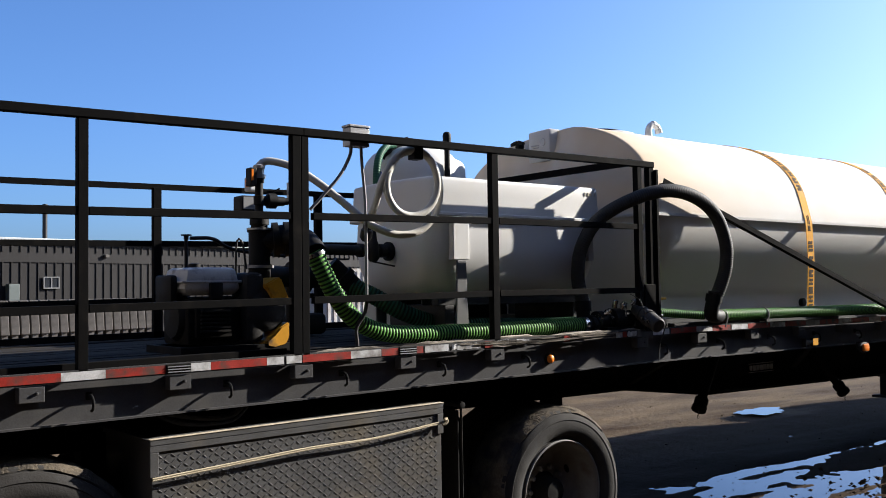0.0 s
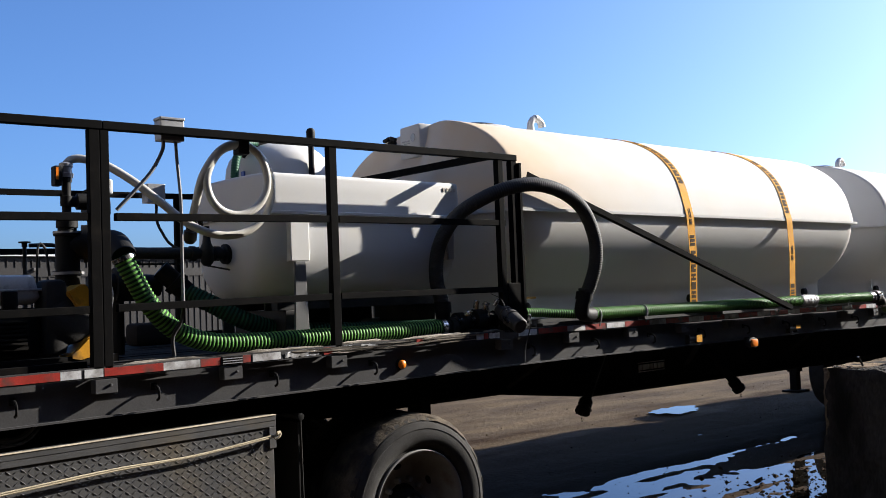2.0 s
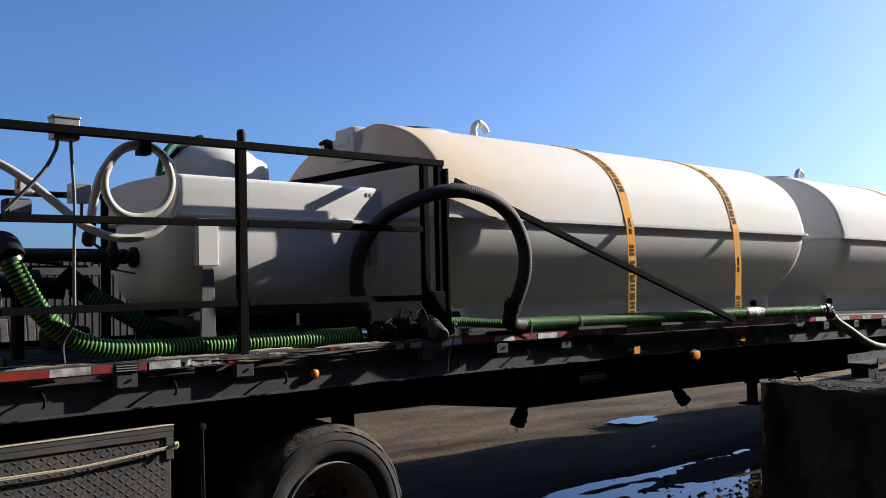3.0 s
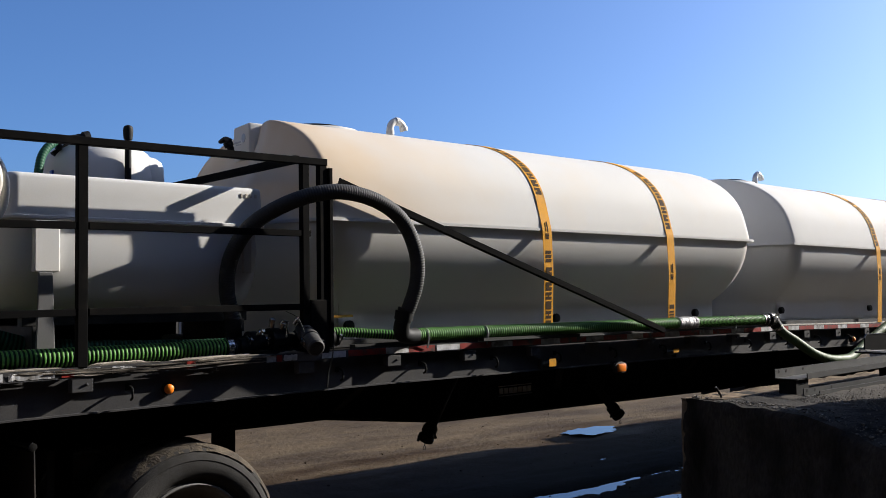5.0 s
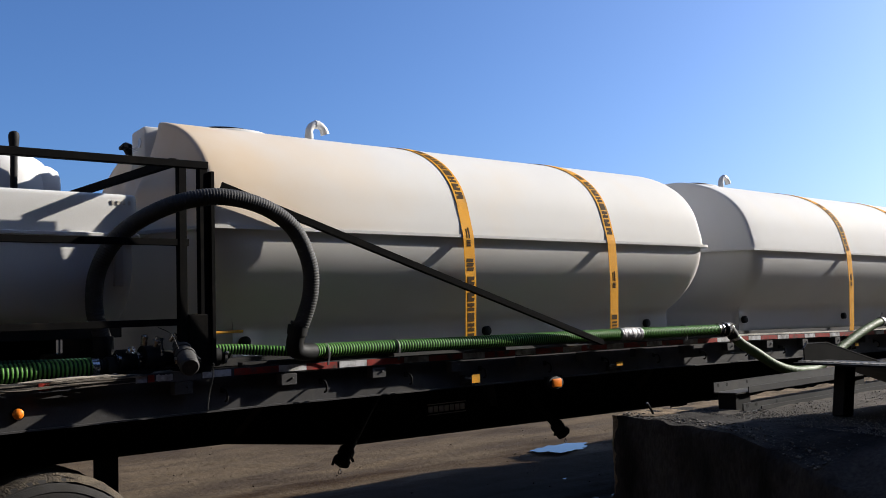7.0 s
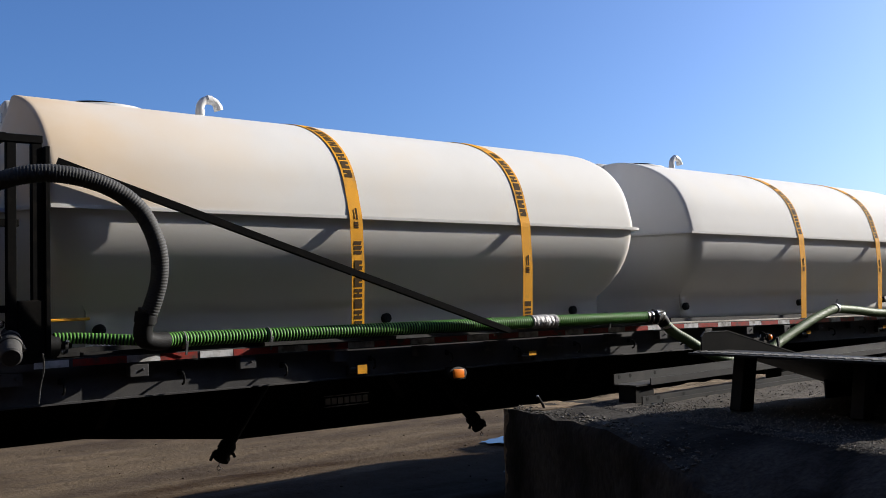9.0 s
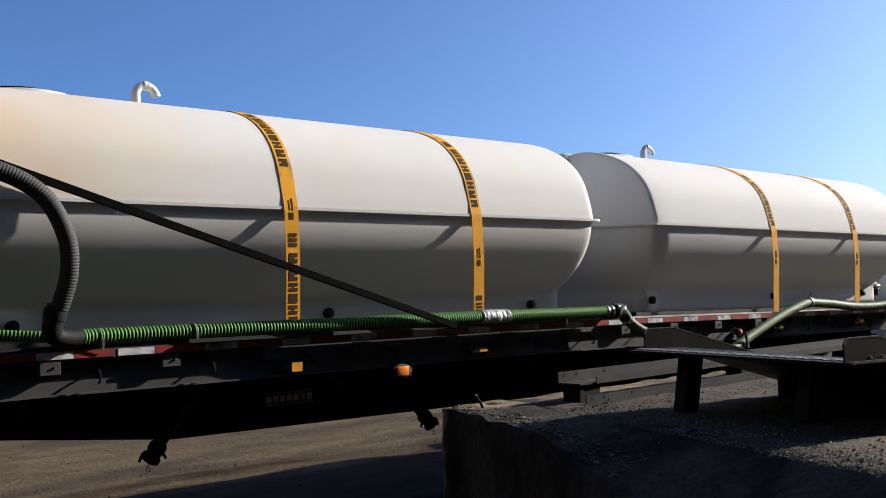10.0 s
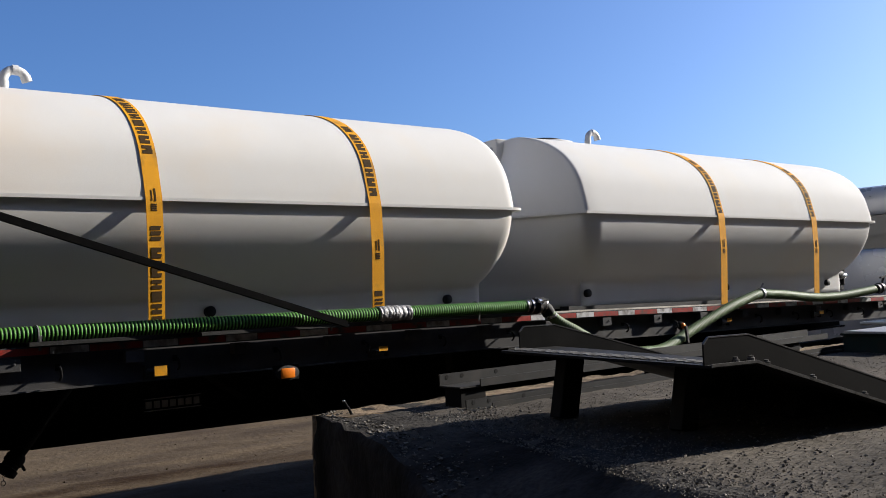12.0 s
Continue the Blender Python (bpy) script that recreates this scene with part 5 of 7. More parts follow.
def water_pump():
    """Petrol engine with a yellow-cased centrifugal pump and its pipe tower."""
    o = (1.95, 4.72, ZD + cz(1.95))
    p = thing("water_pump", "petrol engine pump with yellow casing and pale grey fuel tank", "pump", o)
    inv = Matrix.Translation((-o[0], -o[1], -o[2]))

    def sub(name, bm, mat, label="", smooth=True):
        bm.transform(inv)
        return part(name, bm, mat, p, label, smooth)

    def eng(name, bm, mat, label="", smooth=True):
        bm.transform(Matrix.Translation((0.015, 0, 0)))
        return sub(name, bm, mat, label, smooth)

    eng("base_frame", boxes((1.5, 2.2, 4.5, 4.53, ZD + 0.003, 1.56), (1.5, 2.2, 4.92, 4.95, ZD + 0.003, 1.56), (1.5, 1.53, 4.53, 4.92, ZD + 0.003, 1.56), (2.17, 2.2, 4.53, 4.92, ZD + 0.003, 1.56)), M["frame"], "", False)
    bm = bmesh.new()
    box(bm, 1.57, 1.86, 4.58, 4.90, 1.565, 1.80, bevel=0.02)
    box(bm, 1.60, 1.80, 4.545, 4.5795, 1.60, 1.76, bevel=0.015)
    eng("crankcase", bm, M["frame"])
    for i in range(6):
        eng("cooling_fin", boxes((1.62, 1.78, 4.527, 4.5445, 1.63 + i * 0.02, 1.64 + i * 0.02)), M["frame"], "", False)
    bm = bmesh.new()
    lathe(bm, (1.6, 4.73, 1.70), (-1, 0, 0), [(-0.01, 0.12), (0.03, 0.12), (0.055, 0.1), (0.065, 0.0)], 32)
    eng("recoil_cover", bm, M["black"])
    # fuel tank: two pressed halves with a rolled joint
    bm = bmesh.new()
    box(bm, 1.548, 1.868, 4.58, 4.88, 1.815, 1.957, bevel=0.035)
    for v in bm.verts:
        f = 0.88 if v.co.z > 1.9 else (0.93 if v.co.z < 1.84 else 1.0)
        v.co.x = 1.708 + (v.co.x - 1.708) * f
    box(bm, 1.54, 1.876, 4.575, 4.885, 1.878, 1.89, bevel=0.005)
    eng("fuel_tank", bm, M["engine_grey"], "pale grey fuel tank")
    bm = bmesh.new()
    lathe(bm, (1.66, 4.70, 1.955), (0, 0, 1), [(0, 0.03), (0.022, 0.03), (0.026, 0.02)], 18)
    eng("fuel_cap", bm, M["black"])
    bm = bmesh.new()
    box(bm, 1.505, 1.545, 4.64, 4.85, 1.77, 1.92, bevel=0.015)
    eng("air_filter", bm, M["black"])
    bm = boxes((1.68, 1.75, 4.55, 4.579, 1.79, 1.88), bevel=0.008)
    eng("carburettor", bm, M["black"])
    bm = bmesh.new()
    tube(bm, smooth_path([(1.87, 4.66, 1.92), (1.875, 4.66, 2.07), (1.89, 4.66, 2.11), (1.915, 4.66, 2.07), (1.93, 4.66, 1.95)], 0.015), 0.006, 8)
    eng("lifting_loop", bm, M["steel"])
    # volute: a dark round cover on a yellow casing
    bm = bmesh.new()
    lathe(bm, (2.0, 4.555, 1.735), (0, -1, 0), [(-0.12, 0.09), (-0.1, 0.115), (-0.03, 0.12), (0.012, 0.115), (0.03, 0.095), (0.036, 0.05), (0.038, 0.0)], 40)
    sub("volute", bm, M["cast"], "dark cast pump volute")
    bm = boxes((1.88, 1.99, 4.53, 4.72, 1.57, 1.93), bevel=0.03)
    sub("pump_body", bm, M["cast"], "dark cast pump body")

    def casing(outline, label):
        """One sunlit patch of the yellow casing: a thick plate with rounded edges."""
        bm = bmesh.new()
        rows = [[bm.verts.new((x, y, z)) for x, z in outline] for y in (4.495, 4.66)]
        n = len(outline)
        for i in range(n):
            bm.faces.new((rows[0][i], rows[0][(i + 1) % n], rows[1][(i + 1) % n], rows[1][i]))
        bm.faces.new(rows[0][::-1])
        bm.faces.new(rows[1])
        bmesh.ops.recalc_face_normals(bm, faces=bm.faces[:])
        bmesh.ops.bevel(bm, geom=bm.edges[:], offset=0.006, segments=2, affect="EDGES")
        sub("pump_casing", bm, M["yellow"], label, False)

    # outlines follow where sun falls on the yellow casing, above and below the cover
    casing([(1.975, 1.868), (2.045, 1.905), (2.065, 1.9), (2.112, 1.79), (2.02, 1.785)], "yellow painted casing, cut to its upper sunlit patch")
    casing([(2.11, 1.67), (2.112, 1.59), (2.09, 1.55), (2.03, 1.536), (1.985, 1.545), (1.982, 1.572), (2.02, 1.6), (2.07, 1.65)], "yellow painted casing, cut to its lower sunlit patch")
    # pipe tower
    tower = (2.055, 4.72)
    bm = bmesh.new()
    lathe(bm, (*tower, 0), (0, 0, 1), [(1.90, 0.06), (1.955, 0.06), (1.957, 0.075), (1.975, 0.075), (1.977, 0.058), (2.15, 0.058), (2.152, 0.066), (2.175, 0.066), (2.177, 0.045), (2.19, 0.045), (2.192, 0.052), (2.235, 0.052), (2.24, 0.03), (2.255, 0.022), (2.30, 0.022), (2.302, 0.03), (2.35, 0.03), (2.352, 0.022), (2.42, 0.022), (2.422, 0.028), (2.45, 0.028), (2.452, 0.018), (2.5, 0.018)], 28)
    sub("riser_pipe", bm, M["black"], "black threaded riser pipe")
    bm = bmesh.new()
    lathe(bm, (*tower, 2.163), (0, 0, 1), [(0, 0.068), (0.01, 0.068), (0.012, 0.05)], 28)
    sub("union_ring", bm, M["galv"], "dull metal union ring")
    bm = bmesh.new()
    lathe(bm, (*tower, 1.957), (0, 0, 1), [(0, 0.077), (0.014, 0.077), (0.016, 0.06)], 28)
    sub("union_ring", bm, M["galv"], "dull metal union ring")
    bm = bmesh.new()
    pipe(bm, (2.07, 4.72, 2.325), (2.22, 4.70, 2.325), 0.02)
    lathe(bm, (2.08, 4.72, 2.325), (1, -0.1, 0), [(0.0, 0.028), (0.02, 0.028), (0.025, 0.042), (0.07, 0.042), (0.075, 0.028), (0.12, 0.025)], 18)
    bar(bm, (2.12, 4.72, 2.365), (2.17, 4.70, 2.395), 0.02, 0.008)
    sub("side_valve", bm, M["black"], "black ball valve")
    sub("pressure_switch", boxes((1.99, 2.03, 4.69, 4.75, 2.40, 2.50), bevel=0.006), M["black"], "", False)
    sub("switch_strip", boxes((1.995, 2.007, 4.686, 4.6895, 2.43, 2.49)), M["amber"], "thin orange strip", False)
    bm = bmesh.new()
    lathe(bm, (*tower, 2.445), (0, 0, 1), [(0, 0.034), (0.02, 0.036), (0.022, 0.028), (0.05, 0.028), (0.052, 0.033), (0.07, 0.033), (0.075, 0.024)], 16)
    sub("hose_barb", bm, M["galv"], "bright hose barb")
    # discharge elbow and flange
    bm = bmesh.new()
    tube(bm, smooth_path([(2.06, 4.72, 2.10), (2.16, 4.66, 2.115), (2.21, 4.52, 2.11), (2.21, 4.42, 2.06), (2.205, 4.38, 2.03)], 0.02), 0.058, 18)
    lathe(bm, (2.12, 4.69, 2.11), (0.8, -0.35, 0.05), [(0.0, 0.095), (0.03, 0.095), (0.032, 0.08), (0.06, 0.08), (0.062, 0.095), (0.09, 0.095)], 24)
    sub("outlet_elbow", bm, M["black"], "black outlet elbow")
    bm = bmesh.new()
    tube(bm, smooth_path([(2.16, 4.5, 1.95), (2.19, 4.5, 1.85), (2.17, 4.52, 1.72), (2.1, 4.53, 1.62)], 0.02), 0.006, 8)
    sub("priming_line", bm, M["galv"])
    return p


water_pump()


def band(name, at, axis, r, w, mat, parent, label=""):
    bm = bmesh.new()
    lathe(bm, at, axis, [(-w / 2, r), (w / 2, r)], 20)
    return part(name, bm, mat, parent, label, smooth=True)


# suction line from the pump to the side tank
h = thing("suction_pipe", "black steel pipe with a lever valve between pump and tank", "pipe")
bm = bmesh.new()
pipe(bm, (2.12, 4.80, 2.075), (3.0, 4.84, 2.065), 0.031)
for x in (2.78, 2.93):
    lathe(bm, (x, 4.832, 2.068), (1, 0, 0), [(-0.015, 0.042), (0.015, 0.042)], 16)
part("pipe", bm, M["cast"], h, smooth=True)
bm = bmesh.new()
lathe(bm, (2.86, 4.81, 1.98), (0, 0, 1), [(0.02, 0.022), (0.04, 0.036), (0.12, 0.036), (0.15, 0.024), (0.21, 0.018), (0.24, 0.018)], 16)
bar(bm, (2.83, 4.78, 2.0), (2.94, 4.7, 1.97), 0.03, 0.01)
bar(bm, (2.82, 4.79, 2.22), (2.80, 4.77, 2.26), 0.02, 0.02)
part("valve", bm, M["steel"], h, "dark lever valve", smooth=True)

# pale green delivery hose along the bed edge, pump to manifold
h = thing("suction_hose", "bright green ribbed hose lying on the bed edge", "hose", group="green hoses")
G = [M["hose_green"], M["hose_dark"]]
ribbed([(2.185, 4.37, 2.03), (2.24, 4.355, 1.92), (2.315, 4.35, 1.79), (2.43, 4.35, 1.67), (2.61, 4.355, 1.597), (2.85, 4.36, 1.577), (3.2, 4.365, 1.576), (3.6, 4.365, 1.576), (4.0, 4.36, 1.58), (4.2, 4.36, 1.582)], 0.05, 0.0215, 0.006, h, G)
band("hose_clamp", (2.195, 4.368, 2.02), (0.35, -0.1, -0.9), 0.057, 0.02, M["chrome"], h, "bright hose clamp")
band("hose_clamp", (4.19, 4.36, 1.582), (1, 0, 0), 0.056, 0.035, M["chrome"], h, "bright hose clamp")
bm = bmesh.new()
lathe(bm, (4.2, 4.36, 1.582), (1, 0, 0), [(0.0, 0.05), (0.02, 0.05), (0.03, 0.04), (0.05, 0.04), (0.055, 0.052), (0.09, 0.052), (0.1, 0.045), (0.13, 0.045)], 20)
part("coupling", bm, M["black"], h, smooth=True)

h = thing("return_hose", "dark green ribbed hose curving under the small tank", "hose", group="green hoses")
ribbed([(2.76, 4.9, 1.86), (2.88, 4.8, 1.78), (3.03, 4.72, 1.685), (3.28, 4.69, 1.615), (3.7, 4.62, 1.59), (4.2, 4.56, 1.578), (4.45, 4.5, 1.59)], 0.053, 0.0215, 0.005, h, [M["teal_hose"], M["hose_dark"]])
bm = bmesh.new()
lathe(bm, (2.78, 4.9, 1.85), (-0.6, 0.2, 0.6), [(0, 0.058), (0.06, 0.058), (0.065, 0.07), (0.1, 0.07), (0.105, 0.055), (0.2, 0.055)], 20)
pipe(bm, (2.68, 5.04, 1.9), (2.3, 5.1, 1.92), 0.06)
lathe(bm, (2.55, 5.06, 1.91), (-1, 0.1, 0), [(0, 0.095), (0.12, 0.095)], 20)
pipe(bm, (2.45, 5.08, 1.92), (2.45, 5.08, ZD + 0.003), 0.035)
bar(bm, (2.5, 5.05, 2.02), (2.8, 5.0, 2.02), 0.02, 0.012)
pipe(bm, (2.5, 5.06, 1.95), (2.5, 5.05, 2.02), 0.015)
part("inlet_fitting", bm, M["black"], h, "black valve and pipe fittings", smooth=True)

# valve manifold at the railing's end
h = thing("valve_manifold", "black plastic valve manifold with a capped camlock outlet", "manifold", (4.5, 4.35, ZD))
bm = bmesh.new()
pipe(bm, (4.3, 4.36, 1.6), (4.95, 4.36, 1.63), 0.042)
for x, r, w in ((4.34, 0.06, 0.05), (4.5, 0.075, 0.10), (4.66, 0.06, 0.04), (4.86, 0.06, 0.05)):
    lathe(bm, (x, 4.36, 1.61), (1, 0, 0), [(-w / 2, r), (w / 2, r)], 20)
pipe(bm, (4.27, 4.43, 1.60), (4.27, 4.43, 1.72), 0.045)
lathe(bm, (4.27, 4.43, 1.70), (0, 0, 1), [(-0.03, 0.055), (0.04, 0.055)], 18)
pipe(bm, (4.27, 4.43, 1.6), (4.32, 4.36, 1.6), 0.045)
box(bm, 4.36, 4.64, 4.30, 4.42, ZD + 0.003, 1.56)
part("body", bm, M["black"], h, smooth=True)
for ob in h.children:
    ob.location = (-4.5, -4.35, -ZD)
bm = bmesh.new()
lathe(bm, (4.62, 4.235, 1.654), (-0.22, -0.88, -0.4), [(-0.06, 0.042), (0.0, 0.042), (0.002, 0.05), (0.03, 0.052), (0.032, 0.046), (0.07, 0.046), (0.072, 0.056), (0.10, 0.057), (0.102, 0.052), (0.2, 0.05), (0.208, 0.042)], 24)
o = part("camlock_cap", bm, M["cap"], h, "grey-black camlock dust cap", smooth=True)
o.location = (-4.5, -4.35, -ZD)
bm = bmesh.new()
for s in (-1, 1):
    b2 = bmesh.new()
    bar(b2, (4.603 + 0.056 * s, 4.17, 1.625), (4.583 + 0.066 * s, 4.09, 1.60), 0.01, 0.018)
    o = part("cam_lever", b2, M["chrome"], h, "bright cam lever")
    o.location = (-4.5, -4.35, -ZD)
lathe(bm, (4.44, 4.31, 1.69), (0, -0.3, 1), [(0, 0.018), (0.05, 0.018), (0.055, 0.01)], 12)
b2 = bmesh.new()
lathe(b2, (4.64, 4.26, 1.715), (0, -0.2, 1), [(0, 0.02), (0.03, 0.02)], 12)
part("bolt", b2, M["chrome"], h, "bright bolt head", smooth=True).location = (-4.5, -4.35, -ZD)
o = part("bolt", bm, M["chrome"], h, "bright bolt head", smooth=True)
o.location = (-4.5, -4.35, -ZD)
bm = bmesh.new()
bar(bm, (4.74, 4.38, 1.735), (5.06, 4.38, 1.74), 0.022, 0.016, bevel=0.004)
o = part("handle", bm, M["yellow"], h, "yellow lever handle")
o.location = (-4.5, -4.35, -ZD)
bm = bmesh.new()
tube(bm, smooth_path([(4.47, 4.2, 1.78), (4.53, 4.17, 1.74), (4.56, 4.15, 1.66)], 0.01), 0.002, 6)
o = part("tether_cable", bm, M["rubber"], h)
o.location = (-4.5, -4.35, -ZD)
bm = bmesh.new()
tube(bm, smooth_path([(4.74, 4.12, 1.58), (4.76, 4.17, 1.5), (4.75, 4.19, 1.42), (4.74, 4.19, 1.33)], 0.01), 0.004, 6)
o = part("tether_cable", bm, M["rubber"], h)
o.location = (-4.5, -4.35, -ZD)

for x, r in ((4.31, 0.047), (4.42, 0.047), (4.72, 0.047), (4.92, 0.047)):
    b2 = bmesh.new()
    lathe(b2, (x, 4.36, 1.605), (1, 0, 0), [(-0.008, r), (0.008, r)], 20)
    lathe(b2, (x, 4.36 - r, 1.605 + 0.012), (0, -0.6, 0.6), [(0, 0.009), (0.018, 0.009)], 8)
    part("band_clamp", b2, M["chrome"], h, "bright band clamp").location = (-4.5, -4.35, -ZD)
for x, y, z in ((4.53, 4.29, 1.68), (4.69, 4.3, 1.66)):
    b2 = bmesh.new()
    pipe(b2, (x, y, z - 0.05), (x, y, z + 0.04), 0.007)
    lathe(b2, (x, y, z + 0.03), (0, 0, 1), [(0, 0.014), (0.012, 0.014)], 6)
    part("stud_bolt", b2, M["chrome"], h, "bright stud bolt").location = (-4.5, -4.35, -ZD)

for x, y, z, d, r in ((4.36, 4.3, 1.66, (0.3, -0.8, 0.5), 0.02), (4.5, 4.29, 1.70, (0.1, -0.4, 1), 0.022), (4.58, 4.27, 1.72, (0.5, -0.5, 0.8), 0.018)):
    b2 = bmesh.new()
    lathe(b2, (x, y, z), d, [(-0.02, r * 0.6), (0.0, r * 0.6), (0.002, r), (0.014, r), (0.016, r * 0.7), (0.03, r * 0.6)], 12)
    part("pipe_plug", b2, M["chrome"], h, "bright hexagon pipe plug", smooth=True).location = (-4.5, -4.35, -ZD)

# black suction hose that arches over the railing's end
h = thing("arched_hose", "black ribbed rubber hose arching over the railing end", "hose")
ribbed([(4.27, 4.43, 1.72), (4.225, 4.43, 1.9), (4.24, 4.40, 2.1), (4.34, 4.33, 2.28), (4.52, 4.18, 2.41), (4.75, 4.085, 2.465), (5.0, 4.05, 2.425), (5.19, 4.035, 2.31), (5.29, 4.03, 2.12), (5.31, 4.05, 1.95), (5.285, 4.09, 1.80), (5.255, 4.12, 1.72)], 0.0465, 0.015, 0.0026, h, [M["rubber"], M["rubber"]])
bm = bmesh.new()
tube(bm, smooth_path([(5.27, 4.11, 1.765), (5.25, 4.13, 1.67), (5.27, 4.15, 1.625), (5.33, 4.165, 1.61), (5.40, 4.18, 1.61)], 0.015), 0.05, 18)
lathe(bm, (5.262, 4.12, 1.735), (0.1, -0.15, 1), [(-0.025, 0.058), (0.03, 0.058)], 20)
part("elbow", bm, M["black"], h, "black plastic elbow", smooth=True)
band("hose_clamp", (5.268, 4.11, 1.775), (0.15, -0.2, 1), 0.05, 0.014, M["steel"], h)

# long green hose along the near edge, on a dark carrier
h = thing("delivery_hose", "long pale green ribbed hose clipped along the bed edge, taped once", "hose", group="green hoses")
ribbed([(4.86, 4.35, 1.645), (5.0, 4.33, 1.64), (5.14, 4.29, 1.628), (5.3, 4.23, 1.615)], 0.031, 0.0185, 0.0045, h, G, "hose_start")
ribbed([(5.36, 4.2, 1.611), (5.5, 4.235, 1.611), (5.9, 4.25, 1.609), (6.5, 4.215, 1.608), (7.2, 4.155, 1.609), (8.0, 4.127, 1.609), (8.8, 4.124, 1.605), (9.46, 4.13, 1.60)], 0.0435, 0.0205, 0.006, h, G)
for x, yc in ((5.52, 4.238), (6.05, 4.243), (7.75, 4.15), (8.95, 4.134)):
    bm = bmesh.new()
    lathe(bm, (x, yc, 1.607), (1, 0, 0), [(-0.003, 0.0495), (0.003, 0.0495)], 18)
    bar(bm, (x + 0.01, yc - 0.043, 1.60), (x + 0.01, yc - 0.02, 1.524), 0.012, 0.006)
    part("hose_clip", bm, M["cable"], h, "thin wire clip")
bm = bmesh.new()
tube(bm, smooth_path([(8.11, 4.125, 1.608), (8.19, 4.124, 1.608), (8.28, 4.123, 1.607), (8.36, 4.122, 1.607)], 0.006), lambda i: 0.0485 + 0.007 * noise.noise(Vector((i * 0.61, 3.3, 0))), 26)
for v in bm.verts:
    v.co += Vector((0, v.co.y - 4.124, v.co.z - 1.608)).normalized() * 0.006 * noise.noise(v.co * 45)
part("duct_tape", bm, M["tape"], h, "crumpled silver duct tape", smooth="all")
bm = bmesh.new()
lathe(bm, (9.44, 4.13, 1.60), (1, 0, 0), [(0, 0.052), (0.05, 0.052), (0.06, 0.045), (0.09, 0.045), (0.095, 0.06), (0.17, 0.06), (0.18, 0.05)], 20)
tube(bm, smooth_path([(9.52, 4.13, 1.60), (9.58, 4.128, 1.598), (9.635, 4.124, 1.57), (9.66, 4.12, 1.535)], 0.015), 0.05, 18)
part("end_elbow", bm, M["black"], h, "black coupling and elbow", smooth=True)
band("hose_clamp", (9.43, 4.13, 1.60), (1, 0, 0), 0.05, 0.02, M["chrome"], h, "bright hose clamp")
band("hose_clamp", (9.675, 4.115, 1.515), (0.35, -0.1, -1), 0.05, 0.02, M["chrome"], h, "bright hose clamp")
bm = bmesh.new()
long_box(bm, 4.98, 6.0, 4.244, 4.3, 1.528, 1.556)
long_box(bm, 6.0, 6.9, 4.185, 4.243, 1.536, 1.556)
long_box(bm, 6.9, 9.5, 4.115, 4.243, 1.536, 1.556)
tagged(part("hose_carrier", bm, M["steel"]), "dark flat carrier under the long hose", "carrier")

for x, r, w in ((9.47, 0.056, 0.016), (9.545, 0.0625, 0.03), (9.6, 0.06, 0.012)):
    band("coupling_ring", (x, 4.129, 1.599), (1, 0, 0 if x < 9.55 else -0.25), r, w, M["chrome"], h, "bright coupling ring")
for s in (-1, 1):
    bm = bmesh.new()
    bar(bm, (9.5, 4.129 + 0.06 * s, 1.625), (9.6, 4.129 + 0.07 * s, 1.64), 0.016, 0.01)
    part("cam_lever", bm, M["chrome"], h, "bright cam lever")

h = thing("transfer_hose", "grey-green hose drooping from the bed edge and rising again", "hose", group="green hoses")
ribbed([(9.66, 4.118, 1.535), (9.74, 4.09, 1.465), (9.86, 4.05, 1.395), (10.08, 4.0, 1.275), (10.3, 3.97, 1.21), (10.55, 3.965, 1.19), (10.86, 4.0, 1.2), (11.345, 4.05, 1.332), (11.87, 4.08, 1.475), (12.3, 4.115, 1.56), (12.47, 4.13, 1.58)], 0.044, 0.02, 0.003, h, [M["hose_pale"], M["hose_pale"]])
ribbed([(12.47, 4.13, 1.58), (12.9, 4.15, 1.555), (13.4, 4.16, 1.512), (13.9, 4.16, 1.502), (14.4, 4.15, 1.53), (14.65, 4.15, 1.55)], 0.044, 0.02, 0.003, h, [M["hose_pale"], M["hose_pale"]], "hose_end")
band("hose_clamp", (12.47, 4.13, 1.582), (1, 0.05, 0.1), 0.052, 0.03, M["galv"], h)
bm = bmesh.new()
bar(bm, (12.47, 4.13, 1.625), (12.5, 4.12, 1.675), 0.012)
part("clamp_bolt", bm, M["galv"], h, "bright clamp bolt")
bm = bmesh.new()
lathe(bm, (14.7, 4.15, 1.55), (1, 0, 0.1), [(0, 0.05), (0.06, 0.05), (0.065, 0.06), (0.1, 0.06), (0.105, 0.04), (0.15, 0.04)], 18)
bar(bm, (14.82, 4.15, 1.58), (14.84, 4.13, 1.68), 0.02)
bar(bm, (14.77, 4.13, 1.67), (14.90, 4.13, 1.69), 0.02)
part("valve", bm, M["steel"], h, "dark end valve", smooth=True)
bm = bmesh.new()
bar(bm, (11.1, 3.97, 1.36), (11.12, 3.97, 1.22), 0.02)
part("hanger", bm, M["rubber"], h)

